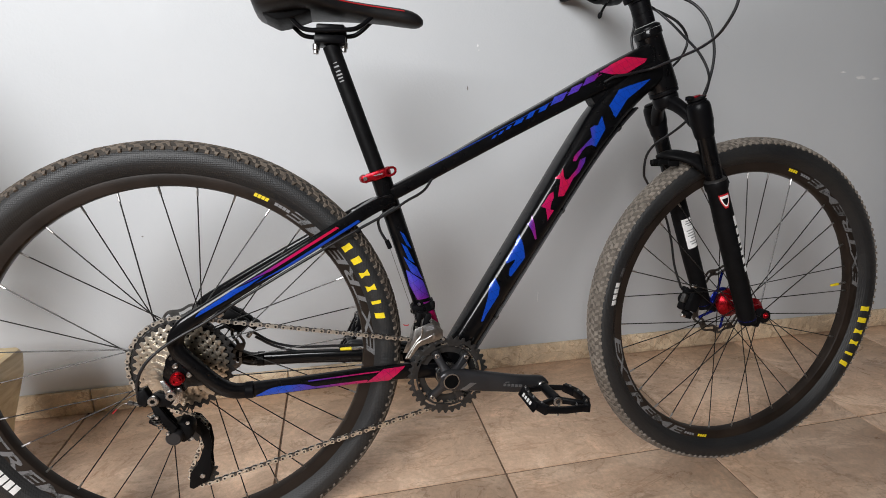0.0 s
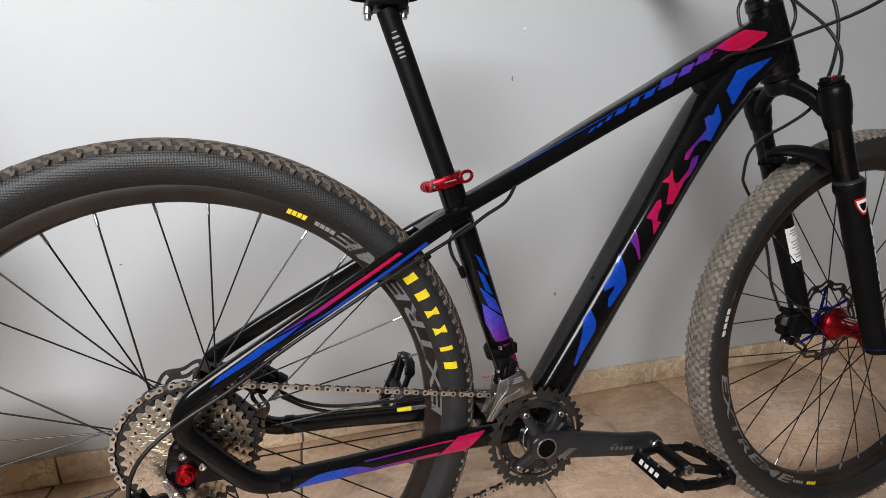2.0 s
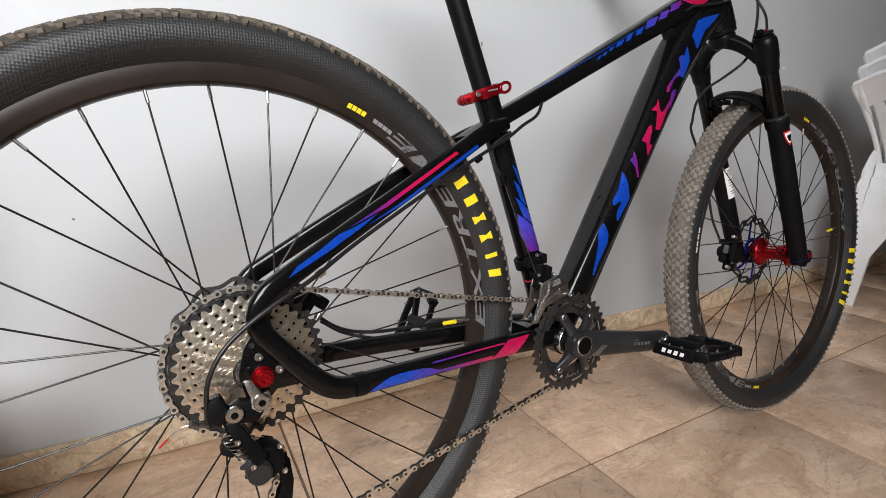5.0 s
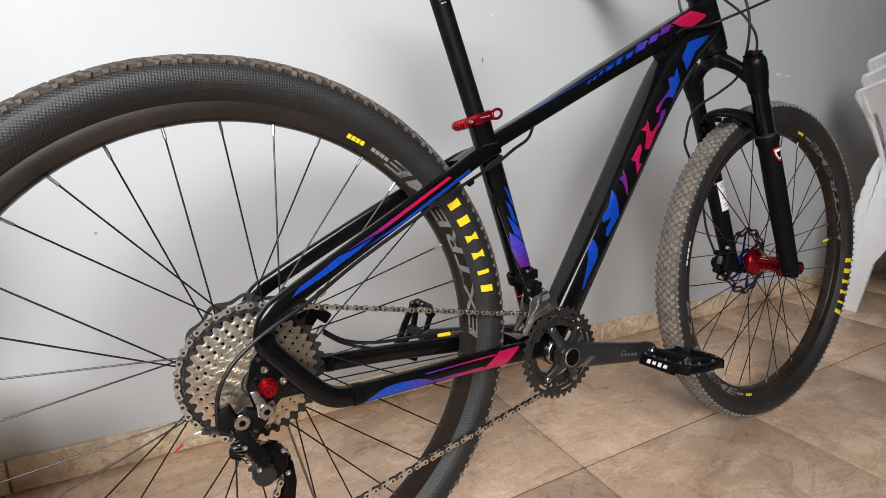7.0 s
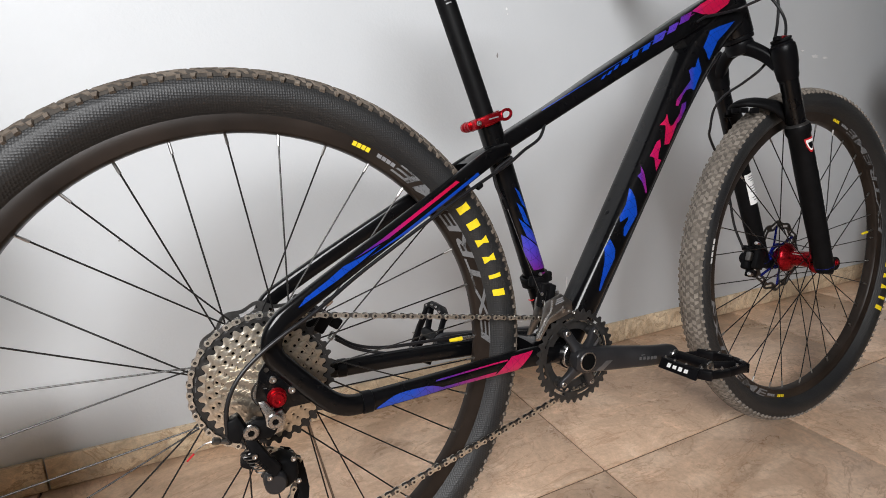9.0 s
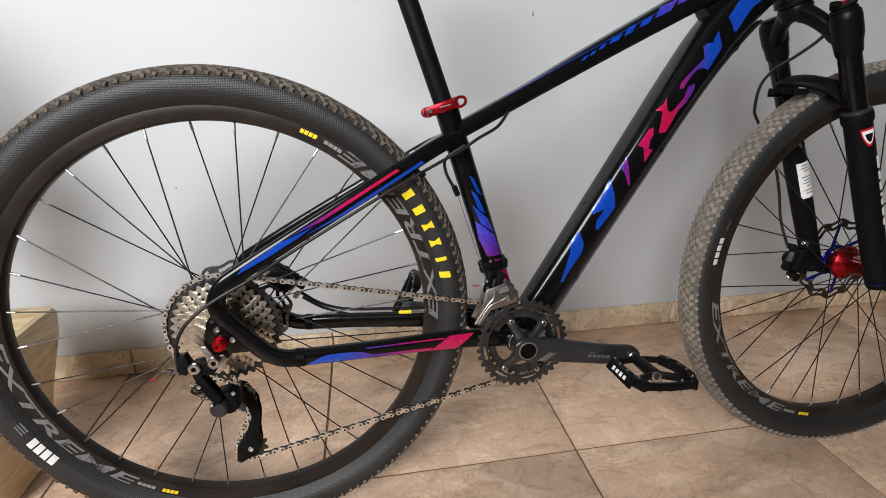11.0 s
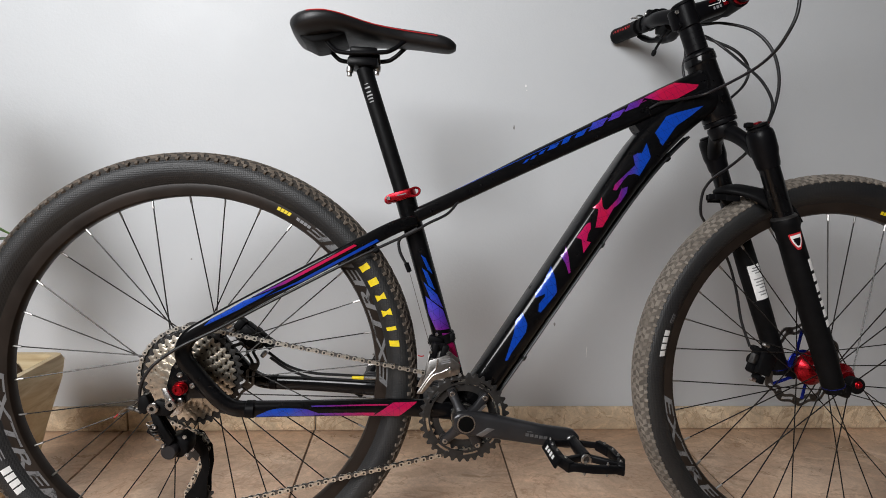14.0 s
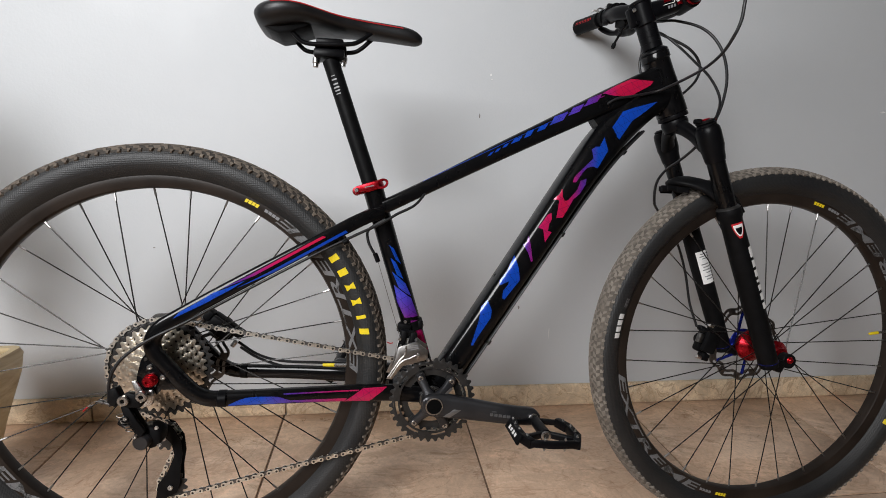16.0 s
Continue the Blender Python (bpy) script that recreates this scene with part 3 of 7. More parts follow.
def frame_prints():
    d = (
        ((0.098, 0.483), (0.106, 0.464), (0.104, 0.450), (0.081, 0.415), (0.074, 0.401), (0.070, 0.401), (0.083, 0.446), (0.087, 0.469)),
        ((0.145, 0.563), (0.152, 0.540), (0.155, 0.519), (0.128, 0.484), (0.124, 0.486), (0.125, 0.500), (0.140, 0.519), (0.145, 0.533), (0.140, 0.530), (0.133, 0.516), (0.119, 0.509), (0.119, 0.517), (0.132, 0.535)),
        ((0.169, 0.598), (0.173, 0.578), (0.177, 0.554), (0.174, 0.552), (0.168, 0.568), (0.160, 0.582), (0.166, 0.587)),
        ((0.208, 0.640), (0.209, 0.629), (0.204, 0.618), (0.201, 0.608), (0.210, 0.606), (0.201, 0.592), (0.198, 0.587), (0.196, 0.601), (0.194, 0.610), (0.185, 0.613), (0.193, 0.624), (0.201, 0.636)),
        ((0.227, 0.683), (0.226, 0.672), (0.231, 0.662), (0.235, 0.662), (0.249, 0.668), (0.236, 0.644), (0.229, 0.632), (0.217, 0.631), (0.218, 0.639), (0.224, 0.644), (0.225, 0.653), (0.220, 0.663), (0.212, 0.664), (0.223, 0.674)),
        ((0.2375, 0.663), (0.254, 0.682), (0.259, 0.698), (0.270, 0.702), (0.269, 0.692), (0.259, 0.675), (0.250, 0.667)),
        ((0.300, 0.776), (0.308, 0.753), (0.290, 0.721), (0.281, 0.724), (0.283, 0.736), (0.276, 0.729), (0.262, 0.712), (0.251, 0.695), (0.245, 0.695), (0.248, 0.705), (0.262, 0.719), (0.281, 0.738), (0.278, 0.754), (0.285, 0.759), (0.292, 0.759)),
        ((0.399, 0.844), (0.376, 0.825), (0.351, 0.807), (0.328, 0.773), (0.323, 0.778), (0.321, 0.793), (0.314, 0.794), (0.334, 0.823), (0.355, 0.831)),
    )
    for poly in d:
        part("graphic", DT.patch(poly), M["print_down"], down_tube, "blue to pink printed patch")
    # slanted blocks that grow towards the head tube: start, length, height and lean
    for x, z, w, hh, ll in ((0.0894, 0.7362, 0.0068, 0.0056, 0.0069), (0.1020, 0.7432, 0.0078, 0.0052, 0.0052), (0.1158, 0.7518, 0.0086, 0.0056, 0.0056), (0.1307, 0.7606, 0.0165, 0.0070, 0.0068), (0.1541, 0.7712, 0.0132, 0.0096, 0.0072), (0.1767, 0.7832, 0.0167, 0.0084, 0.0069), (0.2002, 0.7975, 0.0265, 0.0126, 0.0105), (0.2333, 0.8148, 0.0222, 0.0116, 0.0105), (0.2618, 0.8325, 0.0262, 0.0120, 0.0110)):
        w, h, lean = w * 0.92, hh * 1.22, ll * 0.85
        x, z = x + 0.0008, z - w * 0.16
        part("graphic", TT.patch([(x, z), (x + w, z + w * 0.42), (x + w + lean, z + h + w * 0.42), (x + lean, z + h)]), M["print_top"], top_tube, "slanted blue or violet block")
    part("graphic", TT.patch([(0.2963, 0.8538), (0.3222, 0.8688), (0.350, 0.8822), (0.3916, 0.8803), (0.3865, 0.8731), (0.3497, 0.8524), (0.3198, 0.8505)]), M["print_top"], top_tube, "crimson printed block")
    part("graphic", TT.decal([(-0.02, 0.6885), (0.21, 0.8035), (0.30, 0.8495)], [(-0.02, 0.6893), (0.21, 0.8043), (0.30, 0.8505)], 3, 24), M["print_top"], top_tube, "thin blue and pink line")
    for shard in (((0.000, 0.578), (0.006, 0.572), (0.011, 0.545), (0.004, 0.553)), ((-0.004, 0.556), (0.003, 0.548), (0.008, 0.518), (-0.001, 0.526)), ((-0.008, 0.532), (0.009, 0.511), (0.013, 0.487), (-0.004, 0.503)), ((-0.011, 0.508), (0.012, 0.484), (0.0145, 0.452), (-0.009, 0.450), (-0.014, 0.478))):
        part("graphic", ST.patch([(-0.041 - 0.298 * (z - 0.456) + u, z) for u, z in shard]), M["print_seat"], seat_tube, "blue to violet shard")
    part("graphic", ST.decal([(-0.038, 0.445), (-0.020, 0.385)], [(-0.023, 0.445), (-0.004, 0.385)], 6, 8), M["print_seat"], seat_tube, "crimson print")


frame_prints()


def head_and_shell():
    top, bot = steer_at(0.935), steer_at(0.828)
    up = STEER.normalized()
    h = (top - bot).length
    prof = [(0.0240, 0.0), (0.0268, 0.0006), (0.0272, 0.002), (0.0268, 0.020), (0.0258, 0.045), (0.0240, 0.075), (0.0232, h - 0.014), (0.0240, h - 0.0125), (0.0252, h - 0.0115), (0.0252, h - 0.0012), (0.0246, h)]
    head = part("head_tube", moved(lathe(prof, 36), axis_pose(bot, up)), M["gloss"], bicycle, "slim gloss black head tube")
    part("headset_cup", moved(lathe([(0.0238, 0), (0.0246, 0.001), (0.0240, 0.004), (0.0182, 0.0085)], 32), axis_pose(top + up * 0.0004, up)), M["satin"], head)
    part("lower_cup", moved(lathe([(0.0215, -0.009), (0.0262, -0.008), (0.0268, -0.0055), (0.0262, -0.0004), (0.022, -0.0002)], 32), axis_pose(bot, up)), M["satin"], head)
    bead = []
    for k in range(26):
        a = math.radians(-100 + 8 * k)
        c = Vector((0.398, -0.0222, 0.878)) + Vector((0.010 * math.cos(a), 0, 0.024 * math.sin(a)))
        bead.append(box(c, (0.003, 0.004, 0.003), edge=0.001))
    part("weld_bead", joined(*bead), M["gloss"], head)
    shell = part("bottom_bracket_shell", rod(BB + Vector((0, 0.037, 0)), BB - Vector((0, 0.037, 0)), 0.0235, n=32), M["gloss"], bicycle)
    for s in (-1, 1):
        part("bearing_cup", rod(BB + Vector((0, s * 0.037, 0)), BB + Vector((0, s * 0.047, 0)), 0.0215, n=28), M["silver"], shell)
    g = Tube([(0.292, 0, 0.803, 0.016, 0.013), (0.335, 0, 0.835, 0.02, 0.017), (0.395, 0, 0.872, 0.022, 0.020)], 16)
    part("gusset", g.solid(20), M["gloss"], bicycle)
    for x, z in ((0.118, 0.523), (0.158, 0.584)):
        n = Vector((-0.84, 0, 0.54))
        c = Vector((x, 0, z))
        part("bottle_boss", moved(lathe([(0.0052, 0), (0.0052, 0.002), (0.0035, 0.003), (0.0016, 0.003), (0.0016, 0.0012), (0, 0.0012)], 16), axis_pose(c + n * 0.0005, n)), M["satin"], down_tube)


head_and_shell()


def rear_triangle():
    for s in (-1, 1):
        side = "drive" if s < 0 else "brake"
        ss = Tube([(-0.088, s * 0.016, 0.634, 0.0095, 0.010), (-0.125, s * 0.026, 0.621, 0.0115, 0.008), (-0.20, s * 0.040, 0.580, 0.0115, 0.0075), (-0.322, s * 0.056, 0.5125, 0.0115, 0.0075), (-0.408, s * 0.066, 0.463, 0.0115, 0.008), (-0.428, s * 0.068, 0.449, 0.0118, 0.0085), (-0.4385, s * 0.0685, 0.431, 0.0118, 0.0085), (-0.4375, s * 0.0685, 0.414, 0.0118, 0.0085), (-0.427, s * 0.0685, 0.398, 0.0118, 0.0085), (-0.395, s * 0.0685, 0.360, 0.0122, 0.0085), (-0.377, s * 0.068, 0.343, 0.0122, 0.0085), (-0.358, s * 0.067, 0.3345, 0.0122, 0.0085), (-0.335, s * 0.065, 0.333, 0.0122, 0.0085)], 90, 3.0)
        stay = part("seat_stay", ss.solid(20), M["gloss"], bicycle, "gloss black seat stay curving round the axle")
        cs = Tube([(-0.338, s * 0.0652, 0.333, 0.0125, 0.009), (-0.25, s * 0.058, 0.3315, 0.0125, 0.009), (-0.15, s * 0.046, 0.3285, 0.0135, 0.0085), (-0.075, s * 0.040, 0.325, 0.0145, 0.0085), (-0.012, s * 0.030, 0.316, 0.015, 0.010)], 40, 2.7)
        chs = part("chain_stay", cs.solid(20), M["gloss"], bicycle, "gloss black chain stay")
        part("stay_joint", tubular((-0.345, s * 0.066, 0.3335), (-0.332, s * 0.0649, 0.333), 0.0135, 0.011), M["satin"], chs)
        drop = [(-0.437, 0.425), (-0.455, 0.400), (-0.462, 0.372), (-0.456, 0.347), (-0.440, 0.338), (-0.427, 0.352), (-0.400, 0.352), (-0.380, 0.345), (-0.405, 0.372), (-0.427, 0.400)]
        dp = part("dropout", plate(drop, s * 0.066, s * 0.0725, 0.0012), M["gloss"], bicycle, "black machined axle plate")
        for x, z in ((-0.442, 0.389), (-0.4235, 0.3725)):
            part("bolt", moved(lathe([(0.0042, 0), (0.0042, 0.002), (0.0034, 0.0028), (0.0018, 0.0028), (0.0018, 0.001), (0, 0.001)], 14), axis_pose((x, s * 0.0725, z), (0, s, 0))), M["silver"], dp)
        part("hole_plug", rod((-0.4475, s * 0.0722, 0.4015), (-0.4475, s * 0.0732, 0.4015), 0.0028, n=12), M["greasy"], dp)
        if s < 0:
            part("graphic", ss.patch(((-0.407, 0.4645), (-0.398, 0.4745), (-0.372, 0.4893), (-0.350, 0.5035), (-0.356, 0.4960), (-0.330, 0.5105), (-0.302, 0.5230), (-0.324, 0.5085), (-0.360, 0.4880))), M["print_stay"], stay, "blue printed flash")
            part("graphic", ss.patch(((-0.338, 0.5095), (-0.300, 0.5290), (-0.186, 0.5935), (-0.181, 0.5915), (-0.290, 0.5295))), M["print_stay_pink"], stay, "violet to crimson line")
            part("graphic", ss.patch(((-0.318, 0.5095), (-0.270, 0.5345), (-0.150, 0.6030), (-0.146, 0.6000), (-0.262, 0.5345))), M["print_blue"], stay, "blue line")
            part("graphic", cs.decal([(-0.328, 0.3255), (-0.30, 0.3355), (-0.26, 0.3345), (-0.25, 0.3325)], [(-0.328, 0.3235), (-0.30, 0.3235), (-0.26, 0.3225), (-0.225, 0.3225)], 5, 10), M["print_stay"], chs, "blue printed flash")
            part("graphic", cs.decal([(-0.235, 0.3265), (-0.145, 0.3225)], [(-0.225, 0.3215), (-0.150, 0.3165)], 5, 10), M["print_stay"], chs, "violet line")
            part("graphic", cs.decal([(-0.245, 0.3385), (-0.125, 0.3355)], [(-0.245, 0.3365), (-0.125, 0.3335)], 3, 10), M["print_stay"], chs, "pink line")
            part("graphic", cs.decal([(-0.150, 0.3165), (-0.118, 0.3375)], [(-0.108, 0.3145), (-0.078, 0.3375)], 8, 8), M["print_stay"], chs, "crimson block")
    yoke = Tube([(-0.070, 0, 0.330, 0.012, 0.044), (-0.045, 0, 0.324, 0.013, 0.038), (-0.018, 0, 0.316, 0.014, 0.034)], 12, 3)
    part("yoke", yoke.solid(20), M["gloss"], bicycle)
    bridge = Tube([(-0.150, 0, 0.610, 0.008, 0.030), (-0.120, 0, 0.624, 0.011, 0.026), (-0.098, 0, 0.634, 0.012, 0.018)], 12, 3)
    part("stay_bridge", bridge.solid(20), M["gloss"], bicycle)


M["print_stay_pink"] = graphic("stay_pink_print", [(-0.34, (0.03, 0.04, 0.40)), (-0.31, VIOLET), (-0.26, PINK), (-0.20, RED), (-0.12, RED)], lines=False)
M["print_blue"] = graphic("stay_blue_print", [(-0.4, BLUE), (-0.1, BLUE)], lines=False)
rear_triangle()


def screw(p, d, r=0.0035):
    return moved(lathe([(r, 0), (r, 0.0014), (r * 0.85, 0.002), (r * 0.45, 0.002), (r * 0.45, 0.0008), (0, 0.0008)], 14), axis_pose(p, d))


def seat():
    a, b = Vector((-0.0965, 0, 0.640)), Vector((-0.179, 0, 0.886))
    up = (b - a).normalized()
    post = part("seatpost", rod(a, b, 0.0138, n=32), M["matte"], bicycle, "matte black seatpost with pale print")
    c = Vector((-0.1085, 0, 0.6775))
    ring = part("seat_clamp", moved(lathe([(0.0137, -0.0075), (0.0208, -0.0075), (0.0215, -0.0065), (0.0215, 0.0065), (0.0208, 0.0075), (0.0137, 0.0075)], 36, True), axis_pose(c, up)), M["redano"], bicycle, "red anodised quick release seat clamp")
    back = Vector((-0.1345, -0.010, 0.6705))
    nut = [(0.0040, 0.0)] + [(0.0076 if k % 4 < 2 else 0.0068, 0.001 + 0.0018 * k) for k in range(12)] + [(0.0060, 0.0235), (0.0030, 0.024)]
    part("clamp_nut", moved(lathe(nut, 20), axis_pose(back + Vector((0.002, 0.008, -0.001)), (-0.12, 1, 0))), M["redano"], ring, "ribbed red clamp nut")
    part("barrel_screw", screw(back + Vector((0.001, -0.012, 0)), (0, -1, 0), 0.0036), M["silver"], ring)
    part("clamp_lug", box(back + Vector((0.006, 0.002, 0.0)), (0.016, 0.016, 0.013), pose(0, 0, 0, 0, -12, 0), 0.002), M["redano"], ring)
    band = Tube([(-0.132, -0.0195, 0.6715, 0.0055, 0.0016), (-0.118, -0.0232, 0.6755, 0.0062, 0.0018), (-0.104, -0.0245, 0.6790, 0.0064, 0.0018), (-0.0965, -0.0245, 0.6806, 0.0072, 0.0016)], 20, 3.2)
    loop = [(-0.0905 + 0.0085 * math.cos(t) , -0.0245, 0.6822 + 0.0066 * math.sin(t) + 0.0018 * math.cos(t)) for t in np.linspace(0, 2 * math.pi, 17)]
    part("lever", joined(band.solid(16), hose(loop, 0.0022, 48, 8)), M["redano"], ring, "flat red release lever with a loop end")
    part("mark", box((-0.112, -0.0263, 0.677), (0.016, 0.0006, 0.0016), pose(0, 0, 0, 0, -13, 0), 0), M["greyprint"], ring)
    # pale print on the post
    P = Tube([(*a, 0.0138, 0.0138), (*b, 0.0138, 0.0138)], 30, 2.0)
    u = Vector((up.x, 0, up.z))
    w = Vector((up.z, 0, -up.x))
    for k, (d, half, long) in enumerate(((0.028, 0.003, 0.0006), (0.0335, 0.0042, 0.0012), (0.041, 0.0038, 0.0012), (0.0465, 0.0046, 0.0013), (0.052, 0.004, 0.0011), (0.0575, 0.0036, 0.0009))):
        q = b - u * d - w * 0.004
        part("print", P.decal([tuple((q - w * half).xz), tuple((q + w * half).xz)], [tuple((q - w * half - u * long * 2).xz), tuple((q + w * half - u * long * 2).xz)], 3, 4), M["greyprint"], post)
    # clamp head, bolts and rails
    head = part("seat_clamp_head", joined(box((-0.180, 0, 0.893), (0.050, 0.040, 0.014), edge=0.004), rod((-0.203, 0, 0.901), (-0.153, 0, 0.905), 0.012, n=18), box((-0.178, 0, 0.909), (0.044, 0.052, 0.010), edge=0.003)), M["satin"], bicycle, "black two-bolt saddle clamp")
    for x, z in ((-0.202, 0.888), (-0.157, 0.892)):
        part("bolt", joined(rod((x, 0, z), (x - 0.001, 0, z - 0.009), 0.0062, n=14), rod((x - 0.001, 0, z - 0.009), (x - 0.0015, 0, z - 0.015), 0.0045, n=12)), M["silver"], head)
    for s in (-1, 1):
        part("saddle_rail", hose([(-0.272, s * 0.030, 0.940), (-0.250, s * 0.028, 0.936), (-0.232, s * 0.024, 0.914), (-0.212, s * 0.022, 0.904), (-0.150, s * 0.022, 0.907), (-0.130, s * 0.020, 0.914), (-0.106, s * 0.014, 0.933), (-0.085, s * 0.008, 0.936)], 0.0036, 46, 10), M["satin"], bicycle)
    # saddle shell: half widths, upper and lower heights along its length
    st = [(-0.306, 0.030, 0.963, 0.950), (-0.300, 0.046, 0.974, 0.934), (-0.285, 0.060, 0.981, 0.929), (-0.262, 0.068, 0.983, 0.932), (-0.235, 0.066, 0.980, 0.937), (-0.205, 0.054, 0.974, 0.938), (-0.170, 0.038, 0.968, 0.935), (-0.130, 0.027, 0.963, 0.932), (-0.090, 0.022, 0.958, 0.929), (-0.055, 0.020, 0.953, 0.926), (-0.035, 0.016, 0.947, 0.925), (-0.026, 0.008, 0.940, 0.929)]
    st = [(x, w, hi - 0.006 - 0.015 * min(1, max(0, (-0.06 - x) / 0.2)), lo - 0.005 - 0.009 * min(1, max(0, (-0.1 - x) / 0.15))) for x, w, hi, lo in st]
    st = [(x + 0.011 * min(1, max(0, (-0.06 - x) / 0.24)), w, hi, lo + 0.006 * min(1, max(0, (-0.1 - x) / 0.18))) for x, w, hi, lo in st]
    sec = spline(st, 40)
    bm, rings = bmesh.new(), []
    for x, w, hi, lo in sec:
        ring_v = []
        for k in range(28):
            t = 2 * math.pi * k / 28
            cx, cz = math.cos(t), math.sin(t)
            y = w * math.copysign(abs(cx) ** 0.85, cx)
            mid = lo + (hi - lo) * 0.55
            z = mid + ((hi - mid) * abs(cz) ** 0.95 if cz > 0 else -(mid - lo) * abs(cz) ** 0.6)
            if cz > 0:
                z -= 0.006 * math.exp(-(y / 0.008) ** 2) * min(1, (hi - lo) / 0.03)
            ring_v.append(bm.verts.new((x, y, z)))
        rings.append(ring_v)
    for p, q in zip(rings, rings[1:]):
        for k in range(28):
            bm.faces.new((p[k], p[(k + 1) % 28], q[(k + 1) % 28], q[k]))
    bm.faces.new(rings[0])
    bm.faces.new(rings[-1])
    sad = part("saddle", bm, M["leather"], bicycle, "black padded saddle with red piping", 60)
    for s in (-1, 1):
        pts = [(x, s * (w * math.cos(0.30) ** 0.85 + 0.0004), lo + (hi - lo) * (0.55 + 0.45 * math.sin(0.30) ** 0.95) + 0.0003) for x, w, hi, lo in sec[7:35:3]]
        part("piping", hose(pts, 0.0009, 60, 6), M["red"], sad)
    tail = part("saddle_base", plate([(-0.288, 0.938), (-0.278, 0.922), (-0.258, 0.913), (-0.236, 0.918), (-0.205, 0.930), (-0.240, 0.940)], -0.034, 0.034, 0.004), M["matte"], sad, "black plastic saddle base")
    part("tail_print", hose([(-0.2925, -0.028, 0.944), (-0.288, -0.036, 0.937), (-0.281, -0.042, 0.931)], 0.0016, 14, 6), M["red"], sad)


seat()

# ---- wheels ----
SEC_R, SEC_Y, SEC_C = 0.0262, 0.0272, 0.3383


def tyre_side(r):
    """How far the tyre bulges at the radius r."""
    u = max(-0.99, min(0.99, (r - SEC_C) / SEC_R))
    return SEC_Y * math.sqrt(1 - u * u)


def wheel_pose(c):
    """z of the lathe becomes the axle, towards the wall."""
    return Matrix.Translation(c) @ pose(0, 0, 0, -90)


def tyre_body():
    prof = [(0.3125, -0.0108)]
    for k in range(25):
        t = math.radians(-128 + 256 * k / 24)
        prof.append((SEC_C + SEC_R * math.cos(t), SEC_Y * math.sin(t)))
    prof.append((0.3125, 0.0108))
    return lathe(prof, 128, True)


def tread_blocks(skin, ground, count=146):
    """Low uneven blocks in staggered rows round the crown."""
    rows = ((-57, 0.0, 0.0082, 0.0066, 0.05, 0.0040), (-40, 0.5, 0.0128, 0.0084, -0.40, 0.0020), (-24, 0.0, 0.0132, 0.0078, 0.50, 0.0018), (-8.5, 0.5, 0.0120, 0.0074, -0.45, 0.0018), (8.5, 0.0, 0.0120, 0.0074, 0.45, 0.0018), (24, 0.5, 0.0132, 0.0078, -0.50, 0.0018), (40, 0.0, 0.0128, 0.0084, 0.40, 0.0020), (57, 0.5, 0.0082, 0.0066, -0.05, 0.0040))
    vs, fs = [], []
    rnd = random.Random(7)
    for deg, shift, la, lb, skew, tall in rows:
        t = math.radians(deg)
        for k in range(count):
            a = 2 * math.pi * (k + shift + rnd.uniform(-0.10, 0.10)) / count
            odd = rnd.uniform(0.86, 1.06) * (1.10 if k % 2 else 0.84)
            pinch = 0.45 if (k + int(2 * shift)) % 2 else 0.95
            base = len(vs)
            h = tall * rnd.uniform(0.8, 1.05)
            for top in (0, 1):
                g = 1.0 - 0.28 * top
                for u, w in ((-1, -1), (1, -1), (1, 1), (-1, 1)):
                    tt = t + w * g * lb / 2 / SEC_R
                    rad = (SEC_R - 0.0006) + top * h
                    r = SEC_C + rad * math.cos(tt)
                    y = (SEC_Y - 0.0006 + top * h) * math.sin(tt)
                    aa = a + (u * g * odd * (pinch if w * deg > 0 else 1.0) * la / 2 + skew * w * lb / 2) / 0.365
                    vs.append((r * math.cos(aa), r * math.sin(aa), y))
            for f in ((4, 5, 6, 7), (0, 1, 5, 4), (1, 2, 6, 5), (2, 3, 7, 6), (3, 0, 4, 7)):
                fs.append([base + i for i in f])
    # dusty skin of the crown between the blocks
    steps, cuts = 128, 13
    base = len(vs)
    for k in range(steps):
        a = 2 * math.pi * k / steps
        for q in range(cuts):
            tt = math.radians(-60 + 120 * q / (cuts - 1))
            r, y = SEC_C + (SEC_R + 0.0003) * math.cos(tt), (SEC_Y + 0.0003) * math.sin(tt)
            vs.append((r * math.cos(a), r * math.sin(a), y))
    for k in range(steps):
        for q in range(cuts - 1):
            p0, p1 = base + k * cuts + q, base + ((k + 1) % steps) * cuts + q
            fs.append([p0, p1, p1 + 1, p0 + 1])
    crown = steps * (cuts - 1)
    me = bpy.data.meshes.new("tread")
    me.from_pydata(vs, [], fs)
    me.materials.append(skin)
    me.materials.append(ground)
    for f in me.polygons[len(fs) - crown:]:
        f.material_index = 1
    return me


def rim_body():
    prof = [(0.2940, -0.0060), (0.2962, -0.0098), (0.304, -0.0118), (0.3155, -0.0125), (0.3180, -0.0118), (0.3180, -0.0102), (0.311, -0.0095), (0.311, 0.0095), (0.3180, 0.0102), (0.3180, 0.0118), (0.3155, 0.0125), (0.304, 0.0118), (0.2962, 0.0098), (0.2940, 0.0060)]
    return lathe(prof, 128, True)


